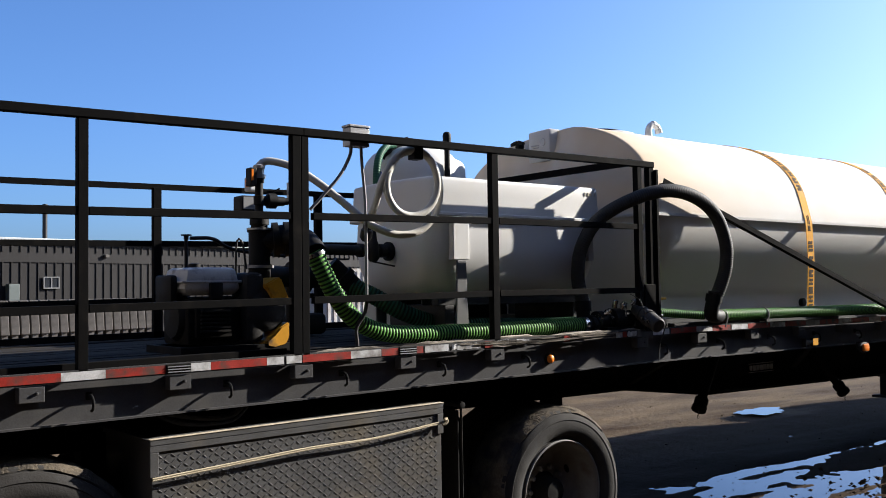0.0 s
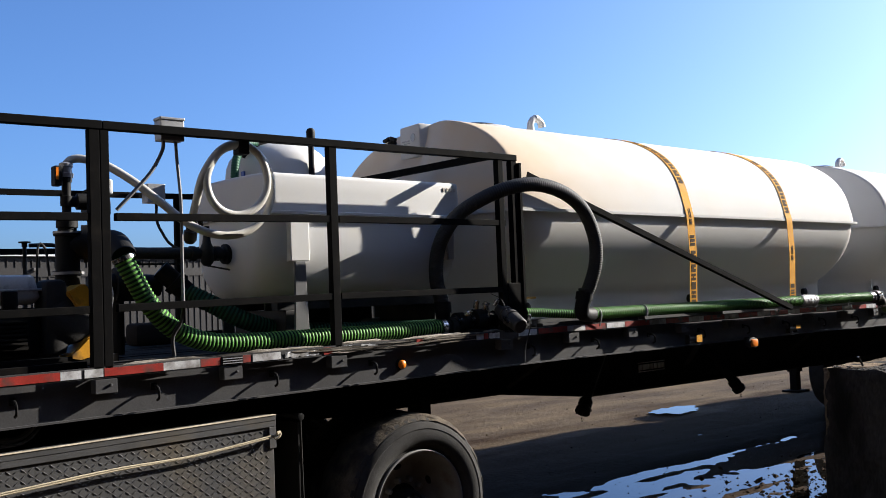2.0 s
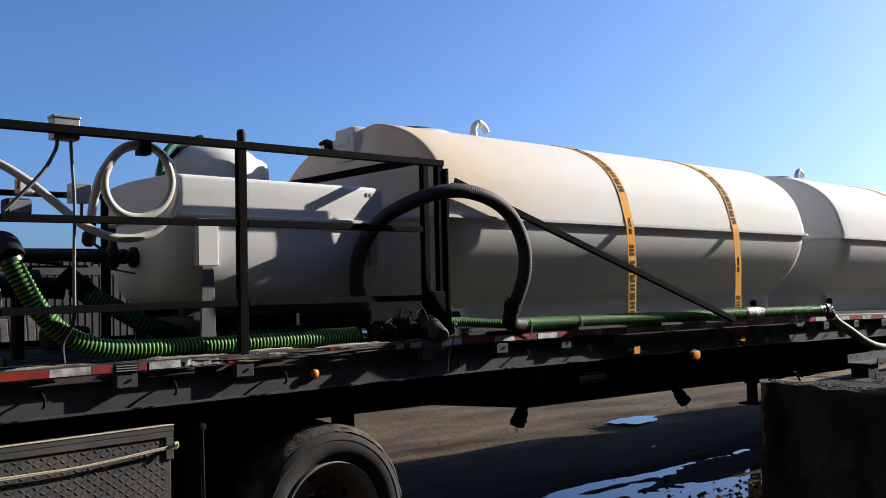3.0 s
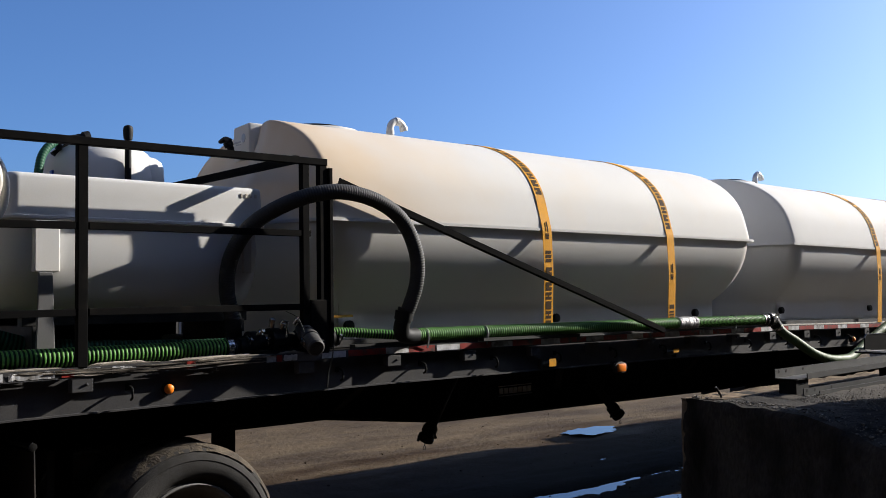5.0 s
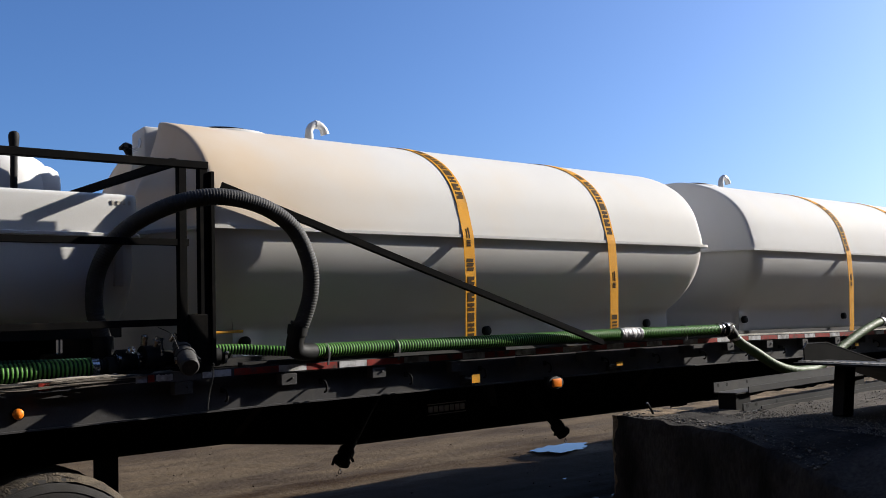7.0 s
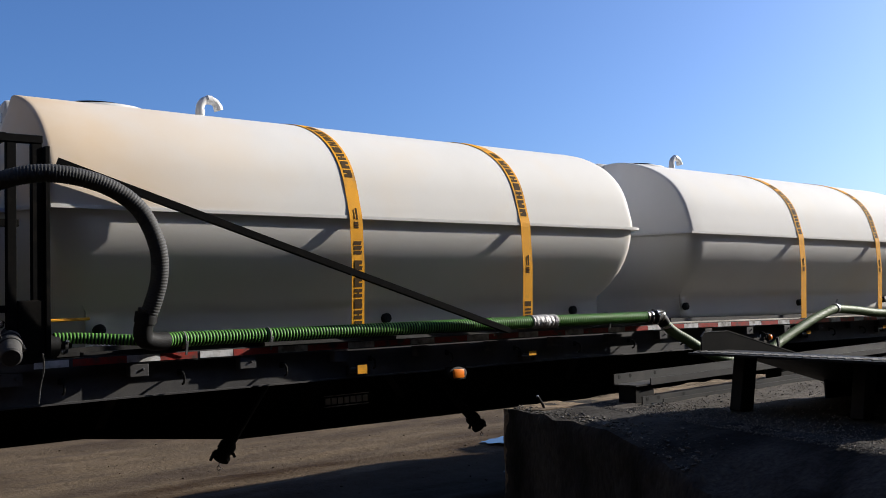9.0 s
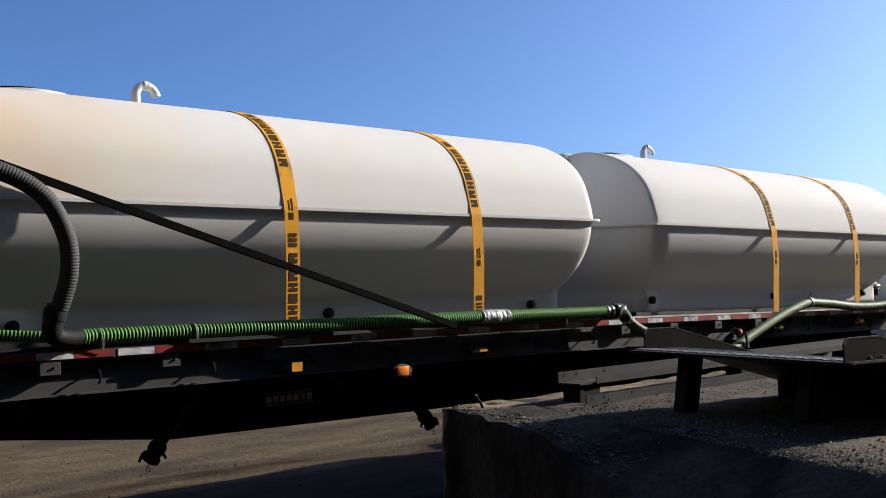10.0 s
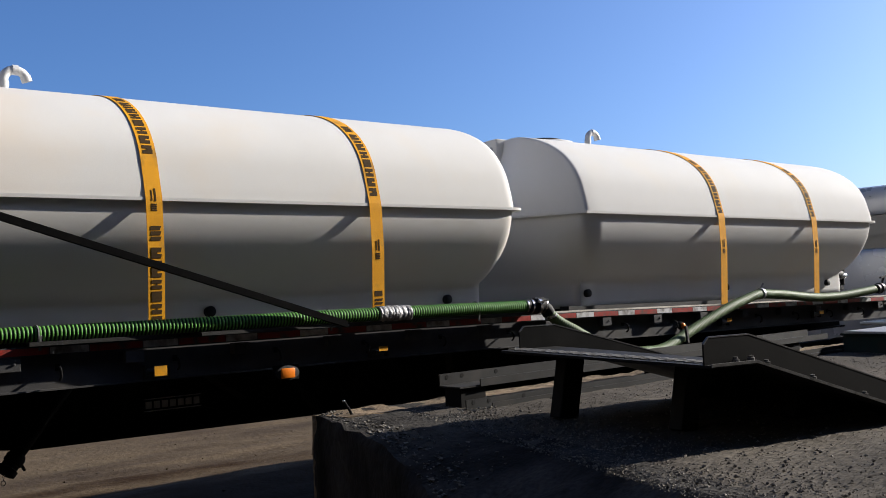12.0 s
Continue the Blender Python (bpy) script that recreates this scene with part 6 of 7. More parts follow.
# looped clear hose on the railing
h = thing("clear_hose", "cloudy clear hose coiled on the railing and run to the pump", "hose")
bm = bmesh.new()
pts = [(2.056, 4.72, 2.5), (2.07, 4.72, 2.53), (2.12, 4.70, 2.542), (2.22, 4.64, 2.51), (2.33, 4.55, 2.42), (2.43, 4.46, 2.31), (2.55, 4.38, 2.19), (2.70, 4.34, 2.135), (2.86, 4.34, 2.16), (2.97, 4.335, 2.26), (3.0, 4.33, 2.41), (2.95, 4.325, 2.54), (2.84, 4.32, 2.605), (2.70, 4.315, 2.57), (2.62, 4.31, 2.45), (2.625, 4.31, 2.34), (2.69, 4.305, 2.26), (2.80, 4.30, 2.24), (2.91, 4.30, 2.30), (2.96, 4.30, 2.42), (2.92, 4.30, 2.55), (2.81, 4.30, 2.61), (2.69, 4.30, 2.57), (2.60, 4.32, 2.44), (2.585, 4.38, 2.30), (2.62, 4.5, 2.22)]
tube(bm, smooth_path(pts, 0.02), 0.021, 12)
part("tubing", bm, M["clear_hose"], h, smooth="all")
bm = boxes((2.785, 2.845, 4.277, 4.345, 2.555, 2.631), bevel=0.004)
part("hanger", bm, M["black"], h)
bm = bmesh.new()
lathe(bm, (2.62, 4.5, 2.22), (0, 0.3, -1), [(-0.02, 0.027), (0.05, 0.027), (0.055, 0.035), (0.1, 0.035), (0.12, 0.02)], 14)
part("end_valve", bm, M["steel"], h, smooth=True)

# junction boxes, conduits and flood lamp
e = thing("junction_box", "grey metal junction box with two cables, clamped to the top rail", "electrical box", (2.42, 4.31, 2.65))
part("box", boxes((-0.062, 0.062, -0.035, 0.04, -0.055, 0.045), (-0.066, 0.066, -0.039, 0.044, 0.0455, 0.06), bevel=0.004), M["galv"], e)
bm = bmesh.new()
tube(bm, smooth_path([(-0.035, 0, -0.055), (-0.04, 0, -0.1), (-0.09, 0.01, -0.2), (-0.17, 0.03, -0.3), (-0.26, 0.05, -0.4)], 0.02), 0.0095, 8)
part("cable", bm, M["cable"], e, "grey sheathed cable", smooth=True)
bm = bmesh.new()
tube(bm, smooth_path([(0.03, 0, -0.055), (0.035, 0, -0.15), (0.04, -0.02, -0.35), (0.03, -0.04, -0.6), (0.03, -0.04, -0.88)], 0.03), 0.0085, 8)
part("cable", bm, M["cable"], e, "grey sheathed cable", smooth=True)
bm = bmesh.new()
tube(bm, smooth_path([(0.03, -0.04, -0.88), (0.02, -0.03, -0.95), (-0.01, 0.0, -1.02), (-0.005, 0.0, -1.115)], 0.03), 0.01, 8)
part("cable_tail", bm, M["rubber"], e, smooth=True)
e = thing("junction_box", "small grey junction box with a cable on the far rail", "electrical box", (3.36, 6.6, 2.62))
part("box", boxes((-0.07, 0.07, -0.05, 0.05, -0.08, 0.06), bevel=0.004), M["galv"], e)
bm = bmesh.new()
tube(bm, smooth_path([(0.02, 0, -0.08), (0.02, 0, -0.2), (0.05, 0, -0.28), (0.15, 0, -0.4), (0.4, 0, -0.46), (0.8, 0.02, -0.44)], 0.03), 0.011, 8)
part("cable", bm, M["rubber"], e, smooth=True)
e = thing("flood_lamp", "small square flood lamp on a bracket at the far rail", "lamp", (2.95, 6.62, 2.62))
part("housing", boxes((-0.02, 0.09, -0.06, 0.04, -0.03, 0.08), bevel=0.012), M["pvc"], e)
part("indicator", boxes((-0.028, -0.0195, -0.055, 0.0, 0.0, 0.06), bevel=0.002), M["amber"], e, "orange edge strip")
part("lamp_head", boxes((-0.11, 0.06, -0.1, 0.05, -0.19, -0.07), bevel=0.02), M["cast"], e, "dark grey square lamp head")
part("lens", boxes((-0.095, 0.045, -0.104, -0.1005, -0.175, -0.085), bevel=0.001), M["cable"], e, "pale glass lens")
bm = bmesh.new()
bar(bm, (0.05, 0.02, 0.0), (0.05, 0.02, -0.4), 0.03)
part("bracket", bm, M["steel"], e)
e = thing("far_stub_pipe", "black stub pipe with flat cap at the far rail", "pipe", (2.42, 6.55, ZD - 0.0))
bm = bmesh.new()
pipe(bm, (0, 0, 0.003), (0, 0, 0.7), 0.013)
lathe(bm, (0, 0, 0.69), (0, 0, 1), [(0, 0.018), (0.025, 0.018), (0.027, 0.038), (0.036, 0.038)], 18)
tube(bm, smooth_path([(0.03, 0, 0.70), (0.2, 0, 0.70), (0.32, 0, 0.64), (0.45, 0, 0.61), (0.8, 0, 0.58)], 0.03), 0.014, 10)
part("pipe", bm, M["black"], e, smooth=True)
# odds and ends under the small tanks
for x, y, s, m in ((3.95, 4.95, 0.09, "white"), (4.3, 5.2, 0.11, "pale"), (3.0, 5.9, 0.14, "wood")):
    bm = boxes((-s, s, -s * 0.7, s * 0.7, 0.006, s * 1.1), bevel=s * 0.25)
    o = tagged(part("deck_block", bm, M[m], smooth=True), "worn block lying on the bed under the tanks", "block", group="blocks on the bed")
    o.location = (x, y, ZD)


# ---- raised dock beside the trailer ----
DZ = 1.13


def dock():
    bm = bmesh.new()
    # fill: fine near the face, coarse beyond
    xs = [7.68 + 0.05 * i for i in range(59)] + [10.6 + 0.4 * i for i in range(14)] + [18, 24, 32]
    ys = [-7, -4, -2, -1] + [-0.5 + 0.05 * i for i in range(74)]
    grid = []
    for x in xs:
        row = []
        for y in ys:
            p = Vector((x, y, 0))
            z = DZ + 0.006 * noise.noise(p * 1.1) + 0.008 * noise.noise(p * 4) + 0.007 * noise.noise(p * 11)
            row.append(bm.verts.new((x - 0.29 * (3.42 - y), y, z)))
        grid.append(row)
    for i in range(len(xs) - 1):
        for j in range(len(ys) - 1):
            bm.faces.new((grid[i][j], grid[i + 1][j], grid[i + 1][j + 1], grid[i][j + 1]))
    tagged(part("dock_fill", bm, M["gravel"], smooth="all"), "grey gravel fill on top of the raised dock", "ground", kind="structure")

    def wall(name, a, b, thick, label, eroded=0.0, mat=M["concrete"]):
        """Cast concrete with a crumbling top edge."""
        bm = bmesh.new()
        a, b = Vector(a), Vector(b)
        d = (b - a).normalized()
        nrm = Vector((-d.y, d.x, 0))
        n = int((b - a).length / 0.035)
        m = 32
        grid = []
        for i in range(n + 1):
            p = a.lerp(b, i / n)
            prof = []
            top = DZ - 0.008 + 0.016 * noise.noise(p * 1.7) + 0.016 * noise.noise(p * 6)
            # away from the corner the crest has crumbled into a rubble slope
            gone = eroded * min(1.0, max(0.0, ((p - a).length - 1.1) / 1.1))
            brow = top - 0.27 * gone + 0.02 * gone * noise.noise(p * 2.3)
            for k in range(m + 1):
                z = brow * k / m
                worn = max(0.0, (z - brow + 0.05) / 0.05) ** 2 * (0.018 + 0.03 * noise.noise(p * 5 + Vector((0, 0, z * 5))))
                rough = 0.018 * noise.noise(Vector((p.x * 2, p.y * 2, z * 3))) + 0.011 * noise.noise(Vector((p.x * 9, p.y * 9, z * 9))) - 0.03 * max(0.0, noise.noise(Vector((p.x * 5, p.y * 5, z * 7 + 3))) - 0.25) + 0.011 * noise.noise(Vector((p.x * 21, p.y * 21, z * 21)))
                prof.append(p + nrm * (worn + rough) + Vector((0, 0, z)))
            for k in range(1, 13):
                q = p + nrm * (0.05 + (thick - 0.05) * k / 12)
                f = min(1.0, k / 9)
                lump = (0.02 + 0.035 * gone * (1 - f)) * noise.noise(q * 8) + 0.006 * gone * noise.noise(q * 21)
                prof.append(q + Vector((0, 0, brow + (DZ + 0.004 - brow) * f ** 0.8 + lump * (1 - 0.7 * f))))
            prof.append(p + nrm * thick)
            grid.append([bm.verts.new(q) for q in prof])
        for r, s in zip(grid, grid[1:]):
            for k in range(len(r) - 1):
                bm.faces.new((r[k], s[k], s[k + 1], r[k + 1]))
        bm.faces.new(grid[0])
        bm.faces.new(grid[-1][::-1])
        bmesh.ops.recalc_face_normals(bm, faces=bm.faces[:])
        tagged(part(name, bm, mat, smooth=True), label, "wall", kind="structure")

    # face takes the shade-dark concrete, side the dusty one lightened for sun
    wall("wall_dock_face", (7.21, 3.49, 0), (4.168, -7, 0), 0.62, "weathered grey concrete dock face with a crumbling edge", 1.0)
    wall("wall_dock_side", (24, 3.49, 0), (7.21, 3.49, 0), 0.34, "dusty tan concrete dock side along the trailer, lightened for its sunlit top", 0.0, M["dusty_concrete"])


dock()


def stones():
    """Loose stones over the dock fill and along its edge."""
    rng = random.Random(5)
    verts, faces = [], []
    base = [(0, 0, 1), (0.9, 0, 0.1), (-0.3, 0.85, 0.1), (-0.4, -0.8, 0.1), (0.2, 0.1, -0.7)]
    fs = [(0, 1, 2), (0, 2, 3), (0, 3, 1), (4, 2, 1), (4, 3, 2), (4, 1, 3)]
    for _ in range(19000):
        if rng.random() < 0.45:
            x, y = 7.62 + abs(rng.gauss(0, 0.3)), rng.uniform(0.2, 3.12)
        else:
            x, y = rng.uniform(7.6, 12), rng.uniform(-0.5, 3.12)
        x -= 0.29 * (3.42 - y)
        s = rng.choice((0.002, 0.0025, 0.003, 0.003, 0.004, 0.004, 0.005, 0.008)) * rng.uniform(0.6, 1.3)
        a = rng.uniform(0, 6.28)
        z = DZ + 0.004
        n0 = len(verts)
        for bx, by, bz in base:
            k = rng.uniform(0.7, 1.25)
            px, py = bx * math.cos(a) - by * math.sin(a), bx * math.sin(a) + by * math.cos(a)
            verts.append((x + px * s * k, y + py * s * k, z + bz * s * 0.7 * k))
        faces += [tuple(n0 + i for i in f) for f in fs]
    me = bpy.data.meshes.new("loose_stones")
    me.from_pydata(verts, [], faces)
    me.materials.append(M["stone"])
    tagged(new("loose_stones", me), "small loose grey stones over the dock fill", "stones", kind="stuff")


stones()


def crest_rubble():
    """Broken concrete and stones along the crumbled crest of the dock face."""
    rng = random.Random(17)
    verts, faces = [], []
    base = [(0, 0, 1), (0.9, 0.1, 0.3), (-0.3, 0.85, 0.45), (-0.5, -0.75, 0.2), (0.35, -0.6, 0.7), (0.2, 0.1, -0.7)]
    fs = [(0, 1, 2), (0, 2, 3), (0, 3, 4), (0, 4, 1), (5, 2, 1), (5, 3, 2), (5, 4, 3), (5, 1, 4)]
    a, d, nrm = Vector((7.21, 3.49, 0)), Vector((-0.2785, -0.9604, 0)), Vector((0.9604, -0.2785, 0))
    for _ in range(700):
        along, inward = rng.uniform(0.02, 1.7), 0.03 + abs(rng.gauss(0, 0.12))
        if inward > 0.6:
            continue
        gone = min(1.0, max(0.0, (along - 1.1) / 1.1))
        p = a + d * along + nrm * inward
        z = DZ - 0.002 - 0.27 * gone * max(0.0, 1 - inward / 0.42) ** 1.2
        s = rng.choice((0.003, 0.004, 0.006, 0.008, 0.014)) * rng.uniform(0.6, 1.2)
        turn = rng.uniform(0, 6.28)
        n0 = len(verts)
        for bx, by, bz in base:
            k = rng.uniform(0.65, 1.3)
            verts.append((p.x + (bx * math.cos(turn) - by * math.sin(turn)) * s * k, p.y + (bx * math.sin(turn) + by * math.cos(turn)) * s * k, z + bz * s * 0.6 * k))
        faces += [tuple(n0 + i for i in f) for f in fs]
    me = bpy.data.meshes.new("crest_rubble")
    me.from_pydata(verts, [], faces)
    me.materials.append(M["stone"])
    tagged(new("crest_rubble", me), "broken grey concrete and stones along the dock crest", "stones", kind="stuff")


crest_rubble()


def clods():
    """Loose clods and stones over the yard."""
    rng = random.Random(11)
    verts, faces = [], []
    base = [(0, 0, 1), (0.9, 0, 0.1), (-0.3, 0.85, 0.1), (-0.4, -0.8, 0.1), (0.2, 0.1, -0.7)]
    fs = [(0, 1, 2), (0, 2, 3), (0, 3, 1), (4, 2, 1), (4, 3, 2), (4, 1, 3)]
    for n in range(2200):
        if n < 1300:
            x, y = rng.uniform(4, 19), 4.2 + 9 * rng.random() ** 1.2
            s = rng.choice((0.004, 0.005, 0.006, 0.008, 0.01, 0.018)) * rng.uniform(0.6, 1.2)
        else:
            # rubble along the foot of the dock
            x, y = 8.6 + rng.gauss(0, 0.9), 3.5 + abs(rng.gauss(0, 0.55))
            s = rng.choice((0.01, 0.014, 0.018, 0.026, 0.04)) * rng.uniform(0.6, 1.2)
        a = rng.uniform(0, 6.28)
        n0 = len(verts)
        for bx, by, bz in base:
            k = rng.uniform(0.7, 1.25)
            verts.append((x + (bx * math.cos(a) - by * math.sin(a)) * s * k, y + (bx * math.sin(a) + by * math.cos(a)) * s * k, 0.006 + bz * s * 0.6 * k))
        faces += [tuple(n0 + i for i in f) for f in fs]
    me = bpy.data.meshes.new("yard_clods")
    me.from_pydata(verts, [], faces)
    me.materials.append(M["dirt"])
    tagged(new("yard_clods", me), "small clods and stones scattered over the dirt yard", "stones", kind="stuff")


clods()

# bent bar in the corner
bm = bmesh.new()
tube(bm, smooth_path([(7.29, 3.2, 1.02), (7.285, 3.203, 1.1), (7.277, 3.208, 1.15), (7.262, 3.217, 1.18), (7.25, 3.225, 1.206)], 0.01), 0.0075, 8)
tip = bmesh.new()
lathe(tip, (7.25, 3.225, 1.204), (-0.3, 0.2, 1), [(0, 0.008), (0.005, 0.008), (0.008, 0.005)], 10)
rod = tagged(part("bent_bar", bm, M["frame"], smooth=True), "bent steel bar sticking out of the dock corner", "bar")
part("tip", tip, M["galv"], rod, "bright bare tip", smooth=True)


def channel(a, b, w, h, label):
    """A steel channel lying with its web outwards, holes at its end."""
    t = thing("steel_channel", label, "beam", a, "steel channels on the dock")
    a, b = Vector(a), Vector(b)
    d = (b - a).normalized()
    L = (b - a).length
    bm = boxes((0, L, 0, 0.008, 0, h), (0, L, -w, -0.0005, 0, 0.008), (0.14, L, -w - 0.008, -w - 0.0005, 0, h * 0.6))
    o = part("web", bm, M["channel"], t)
    o.rotation_euler = (0, 0, math.atan2(d.y, d.x))
    bm = bmesh.new()
    for x in (0.05, 0.16, 0.42):
        lathe(bm, (x, -0.0005, h * 0.72), (0, -1, 0), [(-0.004, 0.012), (0.0008, 0.012)], 12)
    o = part("bolt_hole", bm, M["frame"], t, "dark bolt holes")
    o.rotation_euler = (0, 0, math.atan2(d.y, d.x))


channel((7.759, 3.073, 1.235), (11.7, 3.235, 1.235), 0.16, 0.068, "grey steel channel lying on blocks on the dock")
channel((7.765, 2.868, 1.122), (12.0, 3.0, 1.122), 0.04, 0.057, "grey steel channel lying on the gravel")
for x in (7.87, 9.6, 11.2):
    o = tagged(part("packing_block", boxes((-0.09, 0.09, -0.065, 0.065, 0, 0.108), bevel=0.006), M["frame"]), "dark packing block under the steel channel", "block", group="packing blocks")
    o.location = (x, 2.995 + (x - 7.8) * 0.04, 1.126)


def ramp():
    """Loading ramp: a level lip, then a slope down, between two kerbs."""
    A0, B0 = Vector((7.63, 2.44, 1.457)), Vector((7.50, 1.215, 1.447))
    d = Vector((0.985, -0.17, 0))
    r = thing("loading_ramp", "dark steel loading ramp with tread lip and side kerbs, on legs", "ramp", A0)
    slope = 0.275
    flat = {0: 0.32, 1: 0.23}                     # length of the level part along the far and the near edge

    def at(p, i, up=0.0):
        f = flat[0 if p == A0 else 1]
        s, z = ((0.0, 0.0), (f, 0.0), (1.48, -(slope if p == A0 else 0.305) * (1.48 - f)))[i]
        return p + d * s + Vector((0, 0, z + up)) - A0

    bm = bmesh.new()
    for i in range(2):
        v = [bm.verts.new(at(p, k, u)) for u in (-0.012, 0.0) for p, k in ((A0, i), (B0, i), (B0, i + 1), (A0, i + 1))]
        for f in ((3, 2, 1, 0), (4, 5, 6, 7), (0, 1, 5, 4), (1, 2, 6, 5), (2, 3, 7, 6), (3, 0, 4, 7)):
            bm.faces.new([v[q] for q in f])
    part("deck_plate", bm, M["ramp"], r)
    # raised tread bars on the lip
    w = (B0 - A0)
    bm = bmesh.new()
    n = 27
    for i in range(n):
        c = w * ((i + 0.5) / n) + d * 0.075 + Vector((0, 0, 0.0025))
        e1 = w.normalized() * 0.007 + d * 0.045
        bar(bm, c - e1, c + e1, 0.011, 0.008, bevel=0.002)
    part("tread", bm, M["rim"], r, "worn bright tread bars")["kind"] = "stuff"
    for p, side, hgt, start in ((A0, 1, 0.105, 0.11), (B0, -1, 0.1, 0.0)):
        bm = bmesh.new()
        out = w.normalized() * (-0.05 * side)
        prof = []
        for i, up in ((0, 0), (1, 0), (2, 0)):
            prof.append((at(p, i), at(p, i, hgt)))
        # rounded front corner
        lo = [q[0] for q in prof]
        lo[0] = lo[0] + d * start
        hi = [prof[0][1] + d * (start + 0.025), prof[1][1], prof[2][1]]
        front = lo[0] + Vector((0, 0, hgt - 0.025))
        ring = [lo[0], front, hi[0], hi[1], hi[2], lo[2], lo[1]]
        a1 = [bm.verts.new(q) for q in ring]
        a2 = [bm.verts.new(q + out * 0.16) for q in ring]
        bm.faces.new(a1)
        bm.faces.new(a2[::-1])
        for k in range(len(ring)):
            bm.faces.new((a1[k], a2[k], a2[(k + 1) % len(ring)], a1[(k + 1) % len(ring)]))
        # outer foot flange
        for i in range(2):
            v = [bm.verts.new(q) for q in (lo[i], lo[i + 1], lo[i + 1] + out * 0.8, lo[i] + out * 0.8)]
            v2 = [bm.verts.new(q.co - Vector((0, 0, 0.01))) for q in v]
            bm.faces.new(v)
            bm.faces.new(v2[::-1])
            for k in range(4):
                bm.faces.new((v[k], v2[k], v2[(k + 1) % 4], v[(k + 1) % 4]))
        bmesh.ops.recalc_face_normals(bm, faces=bm.faces[:])
        kerb = part("side_kerb", bm, M["ramp"], r)
        # bare steel where the paint has worn off the top edge and the foot
        bm = bmesh.new()
        crest = [front, hi[0], hi[1], hi[2]]
        for q0, q1 in zip(crest, crest[1:]):
            bar(bm, q0 + out * 0.08, q1 + out * 0.08, 0.009, 0.005)
        for i in range(2):
            bar(bm, lo[i] + out * 0.8, lo[i + 1] + out * 0.8, 0.008, 0.011)
        part("worn_edge", bm, M["worn"], kerb, "edge worn to bare grey steel")
        for s0 in (0.14, 0.22, 0.3, 0.55, 0.85, 1.2):
            bm = bmesh.new()
            zz = -max(0, s0 - flat[0 if side == 1 else 1]) * (slope if side == 1 else 0.305)
            lathe(bm, p - A0 + d * s0 + Vector((0, 0, zz + 0.01)) + out * 0.45, (0, 0, 1), [(-0.012, 0.014), (0.004, 0.014), (0.005, 0.009), (0.012, 0.009)], 8)
            part("kerb_bolt", bm, M["worn"], r)
    # legs
    for p, q, wd in ((A0 + w * 0.1, 0.31, 0.125), (A0 + w * 0.63, 0.40, 0.11), (A0 + w * 0.70, 0.95, 0.09)):
        zt = -max(0, q - 0.32) * slope - 0.02
        top = p - A0 + d * q + Vector((0, 0, zt))
        foot = Vector((top.x - 0.07, top.y, 1.125 - A0.z))
        bm = bmesh.new()
        bar(bm, foot, top, wd, 0.07, (0, 1, 0), bevel=0.004)
        part("leg", bm, M["ramp"], r)
    # closing plate under the far edge, where the ramp nears the ground
    bm = bmesh.new()
    v = []
    for off in (0.0, 0.012):
        for s0, lowered in ((1.06, False), (1.4, False), (1.4, True), (1.06, True)):
            q = w * 0.03 + d * s0 + w.normalized() * off
            q.z = (1.125 - A0.z) if lowered else -max(0, s0 - 0.32) * slope - 0.013
            v.append(bm.verts.new(q))
    for f in ((0, 1, 2, 3), (7, 6, 5, 4), (0, 4, 5, 1), (1, 5, 6, 2), (2, 6, 7, 3), (3, 7, 4, 0)):
        bm.faces.new([v[q] for q in f])
    bmesh.ops.recalc_face_normals(bm, faces=bm.faces[:])
    part("side_plate", bm, M["ramp"], r)


ramp()


def crate_with_sheet():
    """A long low crate beside the channels, a bright metal sheet on its lid."""
    c = thing("storage_crate", "dark green long wooden crate on the gravel dock", "crate", (12.3, 2.74, 1.128))
    part("body", boxes((-0.6, 0.6, -0.2, 0.2, 0, 0.13), bevel=0.006), M["crate"], c)
    part("lid", boxes((-0.615, 0.615, -0.215, 0.215, 0.131, 0.15), bevel=0.004), M["crate"], c)
    for x in (-0.45, 0.0, 0.45):
        part("batten", boxes((x - 0.03, x + 0.03, -0.212, -0.2005, 0.004, 0.128), bevel=0.003), M["crate"], c)
    s = tagged(part("metal_sheet", boxes((-0.68, 0.68, -0.24, 0.16, 0, 0.018), (-0.68, 0.68, -0.244, -0.2405, -0.02, 0.018), bevel=0.002), M["galv"]), "bright bare metal sheet lying on the green crate", "sheet")
    s.location = (12.33, 2.74, 1.279)


crate_with_sheet()


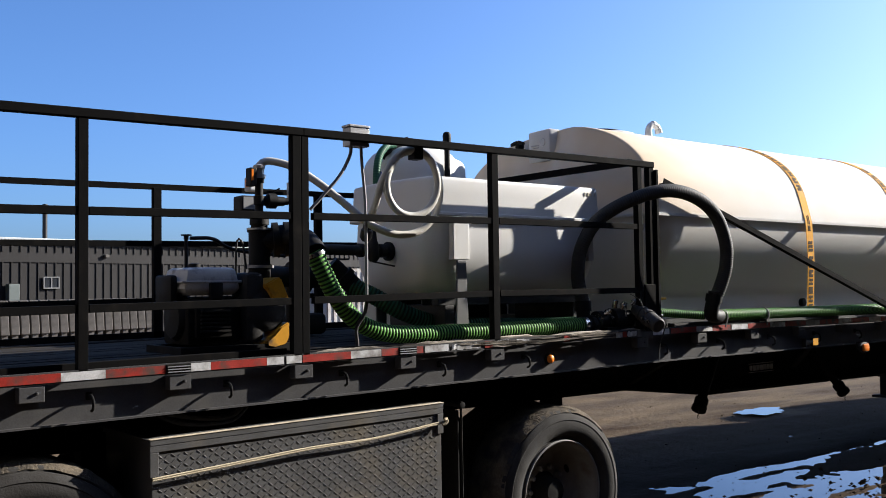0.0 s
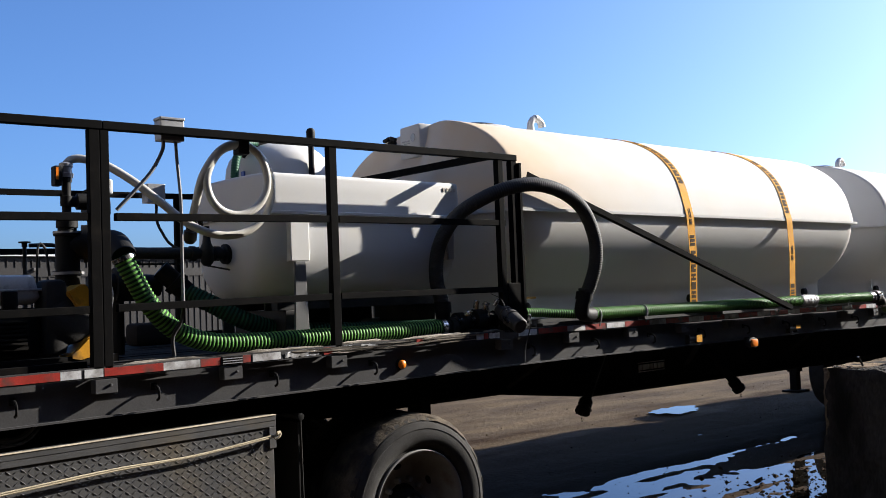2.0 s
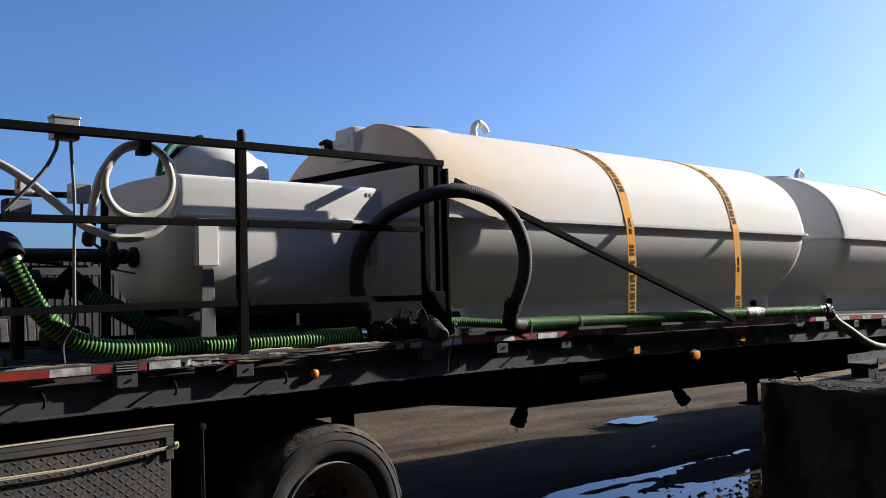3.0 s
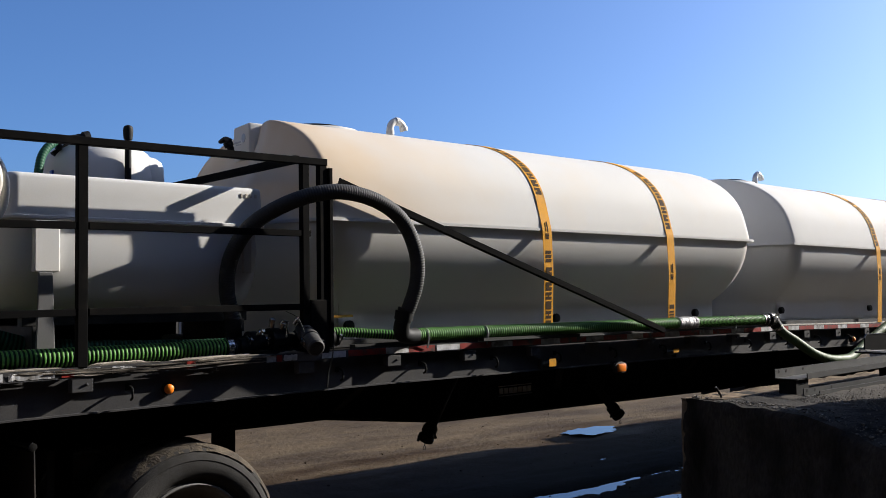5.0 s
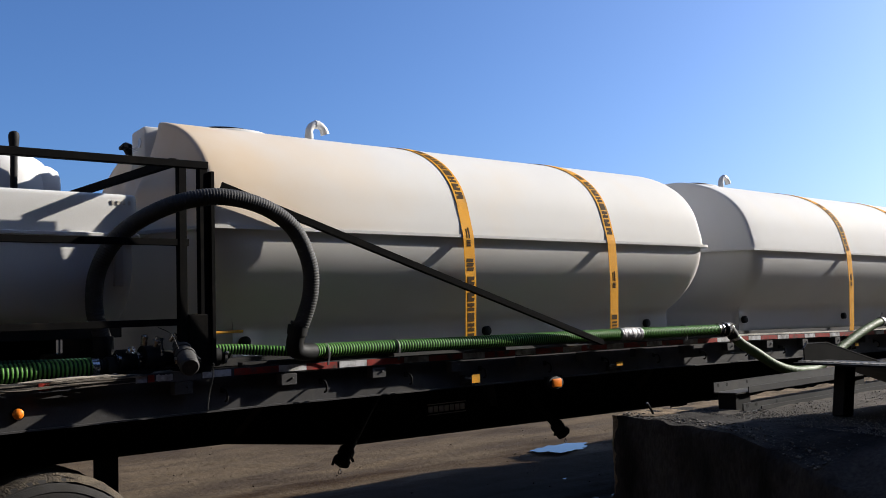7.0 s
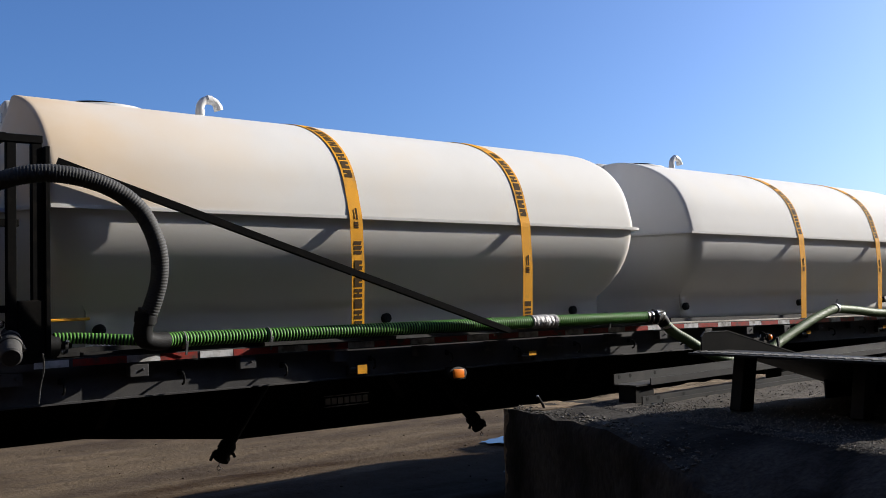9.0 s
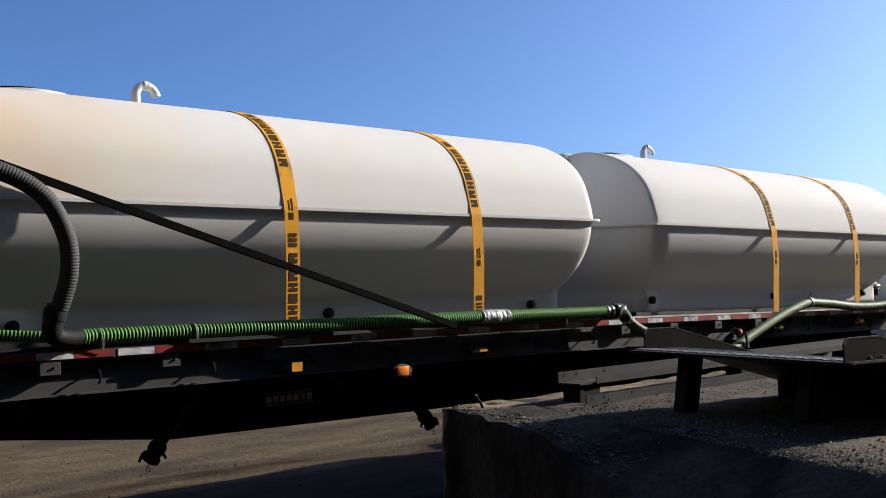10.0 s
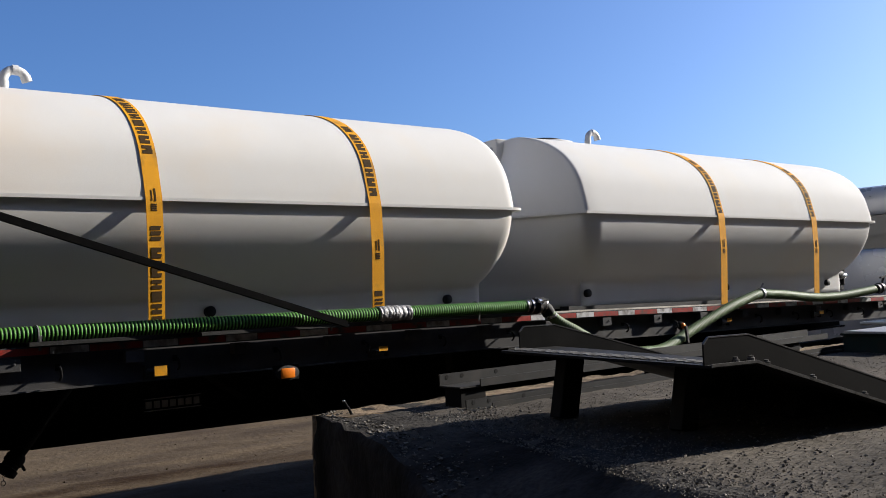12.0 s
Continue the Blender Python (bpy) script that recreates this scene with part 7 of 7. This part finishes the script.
# ---- far things ----
def workshop():
    """Ribbed metal building across the yard."""
    p0 = Vector((-6.0, 37.0, 0))
    ang = 14.0
    b = thing("workshop_building", "long low building clad in brown-grey ribbed metal with a pale eave", "building", p0)
    b.rotation_euler = (0, 0, radians(ang))
    Ln, H = 62.0, 4.0
    part("wall", boxes((0, Ln, 0, 9, 0, H)), M["siding"], b)
    bm = bmesh.new()
    x = 0.2
    while x < Ln:
        box(bm, x, x + 0.05, -0.04, -0.001, 0.0, H - 0.5)
        box(bm, x, x + 0.05, -0.04, -0.001, H - 0.44, H - 0.12)
        x += 0.38
    o = part("siding_ribs", bm, M["siding"], b)
    o["kind"] = "stuff"
    part("siding_band", boxes((0, Ln, -0.05, -0.0415, H - 0.86, H - 0.5)), M["siding"], b)
    part("roof", boxes((-0.3, Ln + 0.3, -0.25, 9.3, H + 0.003, H + 0.13), bevel=0.02), M["roof"], b)
    # window, lamp, cabinet
    wx = 17.85
    w = new("window")
    w.parent = b
    w.location = (wx, -0.06, 2.3)
    w["label"] = "white framed sliding window"
    part("frame", boxes((-0.36, 0.36, -0.06, 0.0, -0.25, -0.2), (-0.36, 0.36, -0.06, 0, 0.2, 0.25), (-0.36, -0.31, -0.06, 0, -0.1995, 0.1995), (0.31, 0.36, -0.06, 0, -0.1995, 0.1995), (-0.025, 0.025, -0.06, 0, -0.1995, 0.1995)), M["leg"], w)
    part("pane", boxes((-0.31, -0.026, -0.03, -0.02, -0.1995, 0.1995)), M["glass"], w)
    part("pane", boxes((0.026, 0.31, -0.03, -0.02, -0.1995, 0.1995)), M["glass"], w)
    part("wall_lamp", boxes((20.3, 20.5, -0.2, -0.06, 3.38, 3.52), bevel=0.02), M["precast"], b)
    part("meter_cabinet", boxes((15.9, 16.35, -0.35, -0.06, 1.4, 2.25), bevel=0.02), material("grey_green_cabinet", (0.05, 0.065, 0.06), 0.6), b)


workshop()


def stacked_panels():
    k = 0
    me = None
    for i in range(26):
        t = Vector((4.6 + 0.335 * i, 31.3 + 0.12 * i, 0))
        if me is None:
            bm = boxes((-0.13, 0.13, -0.5, 0.5, 0.55, 1.38), (-0.13, 0.13, -0.5, 0.5, 1.42, 1.64), bevel=0.02)
            for v in bm.verts:
                v.co.x += (v.co.z - 0.55) * -0.06
            box(bm, -0.09, 0.09, -0.45, 0.45, 0.0, 0.549)
            o = part("precast_panel", bm, M["precast"])
            me = o.data
        else:
            o = new("precast_panel", me)
        o.location = t
        tagged(o, "pale ribbed precast panel standing in a row", "panel", group="row of precast panels")


stacked_panels()


def container(x, y, lx, ly, h, turn):
    c = thing("storage_container", "pale corrugated metal storage container across the yard", "container", (x, y, 0))
    c.rotation_euler = (0, 0, radians(turn))
    part("body", boxes((0, lx, 0, ly, 0.1, h)), M["pale"], c)
    bm = bmesh.new()
    q = 0.05
    while q < lx:
        box(bm, q, q + 0.12, -0.035, -0.001, 0.2, h - 0.1)
        q += 0.26
    part("corrugation", bm, M["pale"], c)["kind"] = "stuff"
    part("skid", boxes((0.1, 0.4, 0.2, ly - 0.2, 0, 0.099), (lx - 0.4, lx - 0.1, 0.2, ly - 0.2, 0, 0.099)), M["steel"], c)


container(17.2, 29.0, 7.0, 2.4, 2.6, 4)

bm = bmesh.new()
pipe(bm, (12.4, 46, 0), (12.4, 46, 6.0), 0.11)
tagged(part("utility_pole", bm, M["steel"], smooth=True), "thin dark utility pole beyond the building", "pole")


def tractor():
    t = thing("truck_tractor", "silver truck tractor with a sleeper cab, coupled to the trailer", "truck", (18.5, 5.46, 0))
    inv = Matrix.Translation((-18.5, -5.46, 0))

    def sub(name, bm, mat, label="", smooth=False):
        bm.transform(inv)
        return part(name, bm, mat, t, label, smooth)

    sub("cab", boxes((16.9, 19.6, 4.3, 6.62, 0.75, 2.05), (16.9, 19.4, 4.34, 6.58, 2.46, 2.86), bevel=0.08), M["cab"], "", True)
    sub("window_band", boxes((16.95, 19.3, 4.36, 6.56, 2.0, 2.5)), M["glass"], "dark glass band")
    sub("hood", boxes((19.6, 21.0, 4.5, 6.42, 0.75, 1.8), bevel=0.1), M["cab"], "", True)
    sub("frame_rail", boxes((12.3, 21.0, 5.08, 5.18, 0.62, 0.85), (12.3, 21.0, 5.74, 5.84, 0.62, 0.85)), M["frame"])
    sub("fender", boxes((15.75, 16.8, 4.26, 4.9, 1.1, 1.135), bevel=0.01), M["pvc"], "white flat fender plate")
    sub("fuel_tank", boxes((16.95, 18.4, 4.3, 4.85, 0.45, 0.745), bevel=0.1), M["galv"], "", True)
    for x in (13.3, 14.6, 20.3):
        for y in (4.45, 6.47):
            bm = bmesh.new()
            lathe(bm, (x, y - 0.14, 0.52), (0, 1, 0), [(0.0, 0.28), (0.0, 0.46), (0.03, 0.515), (0.06, 0.52), (0.22, 0.52), (0.25, 0.515), (0.28, 0.46), (0.28, 0.28)], 40)
            sub("tyre", bm, M["tyre"], "", True)


tractor()


# unseen walls added behind the camera to block and bounce light
def unseen_yard_wall():
    """Unseen ribbed metal walls: the south ones block sky light, the west one bounces sun."""
    for name, b, eave, label in (
            ("wall_south", (-30, 24, -5.3, -5.0, 0, 10.5), (-30, 24, -5.55, -4.9, 10.504, 10.7), "tall unseen dark ribbed metal wall added to block sky light"),
            ("wall_south_east", (24.004, 64, -5.3, -5.0, 0, 8.5), (24.004, 64, -5.55, -4.9, 8.504, 8.7), "lower unseen dark ribbed metal wall added to block sky light"),
            ("wall_west", (-9.3, -9.0, -4.99, 34, 0, 12.0), (-9.55, -8.9, -4.89, 34, 12.004, 12.2), "unseen pale brown ribbed metal wall added to bounce sunlight")):
        bm = boxes(b)
        x0, x1, y0, y1, z0, z1 = b
        q = 0.2
        while q < max(x1 - x0, y1 - y0) - 0.2:
            if x1 - x0 > y1 - y0:
                box(bm, x0 + q, x0 + q + 0.06, y1 - 0.001, y1 + 0.035, z0, z1 - 0.05)
            else:
                box(bm, x1 - 0.001, x1 + 0.035, y0 + q, y0 + q + 0.06, z0, z1 - 0.05)
            q += 0.45
        tagged(part(name, bm, M["shed" if name == "wall_west" else "siding"]), label, "wall", kind="structure")
        tagged(part("trim", boxes(eave), M["roof"]), "pale metal eave of an unseen added yard wall", "trim", kind="structure")


unseen_yard_wall()
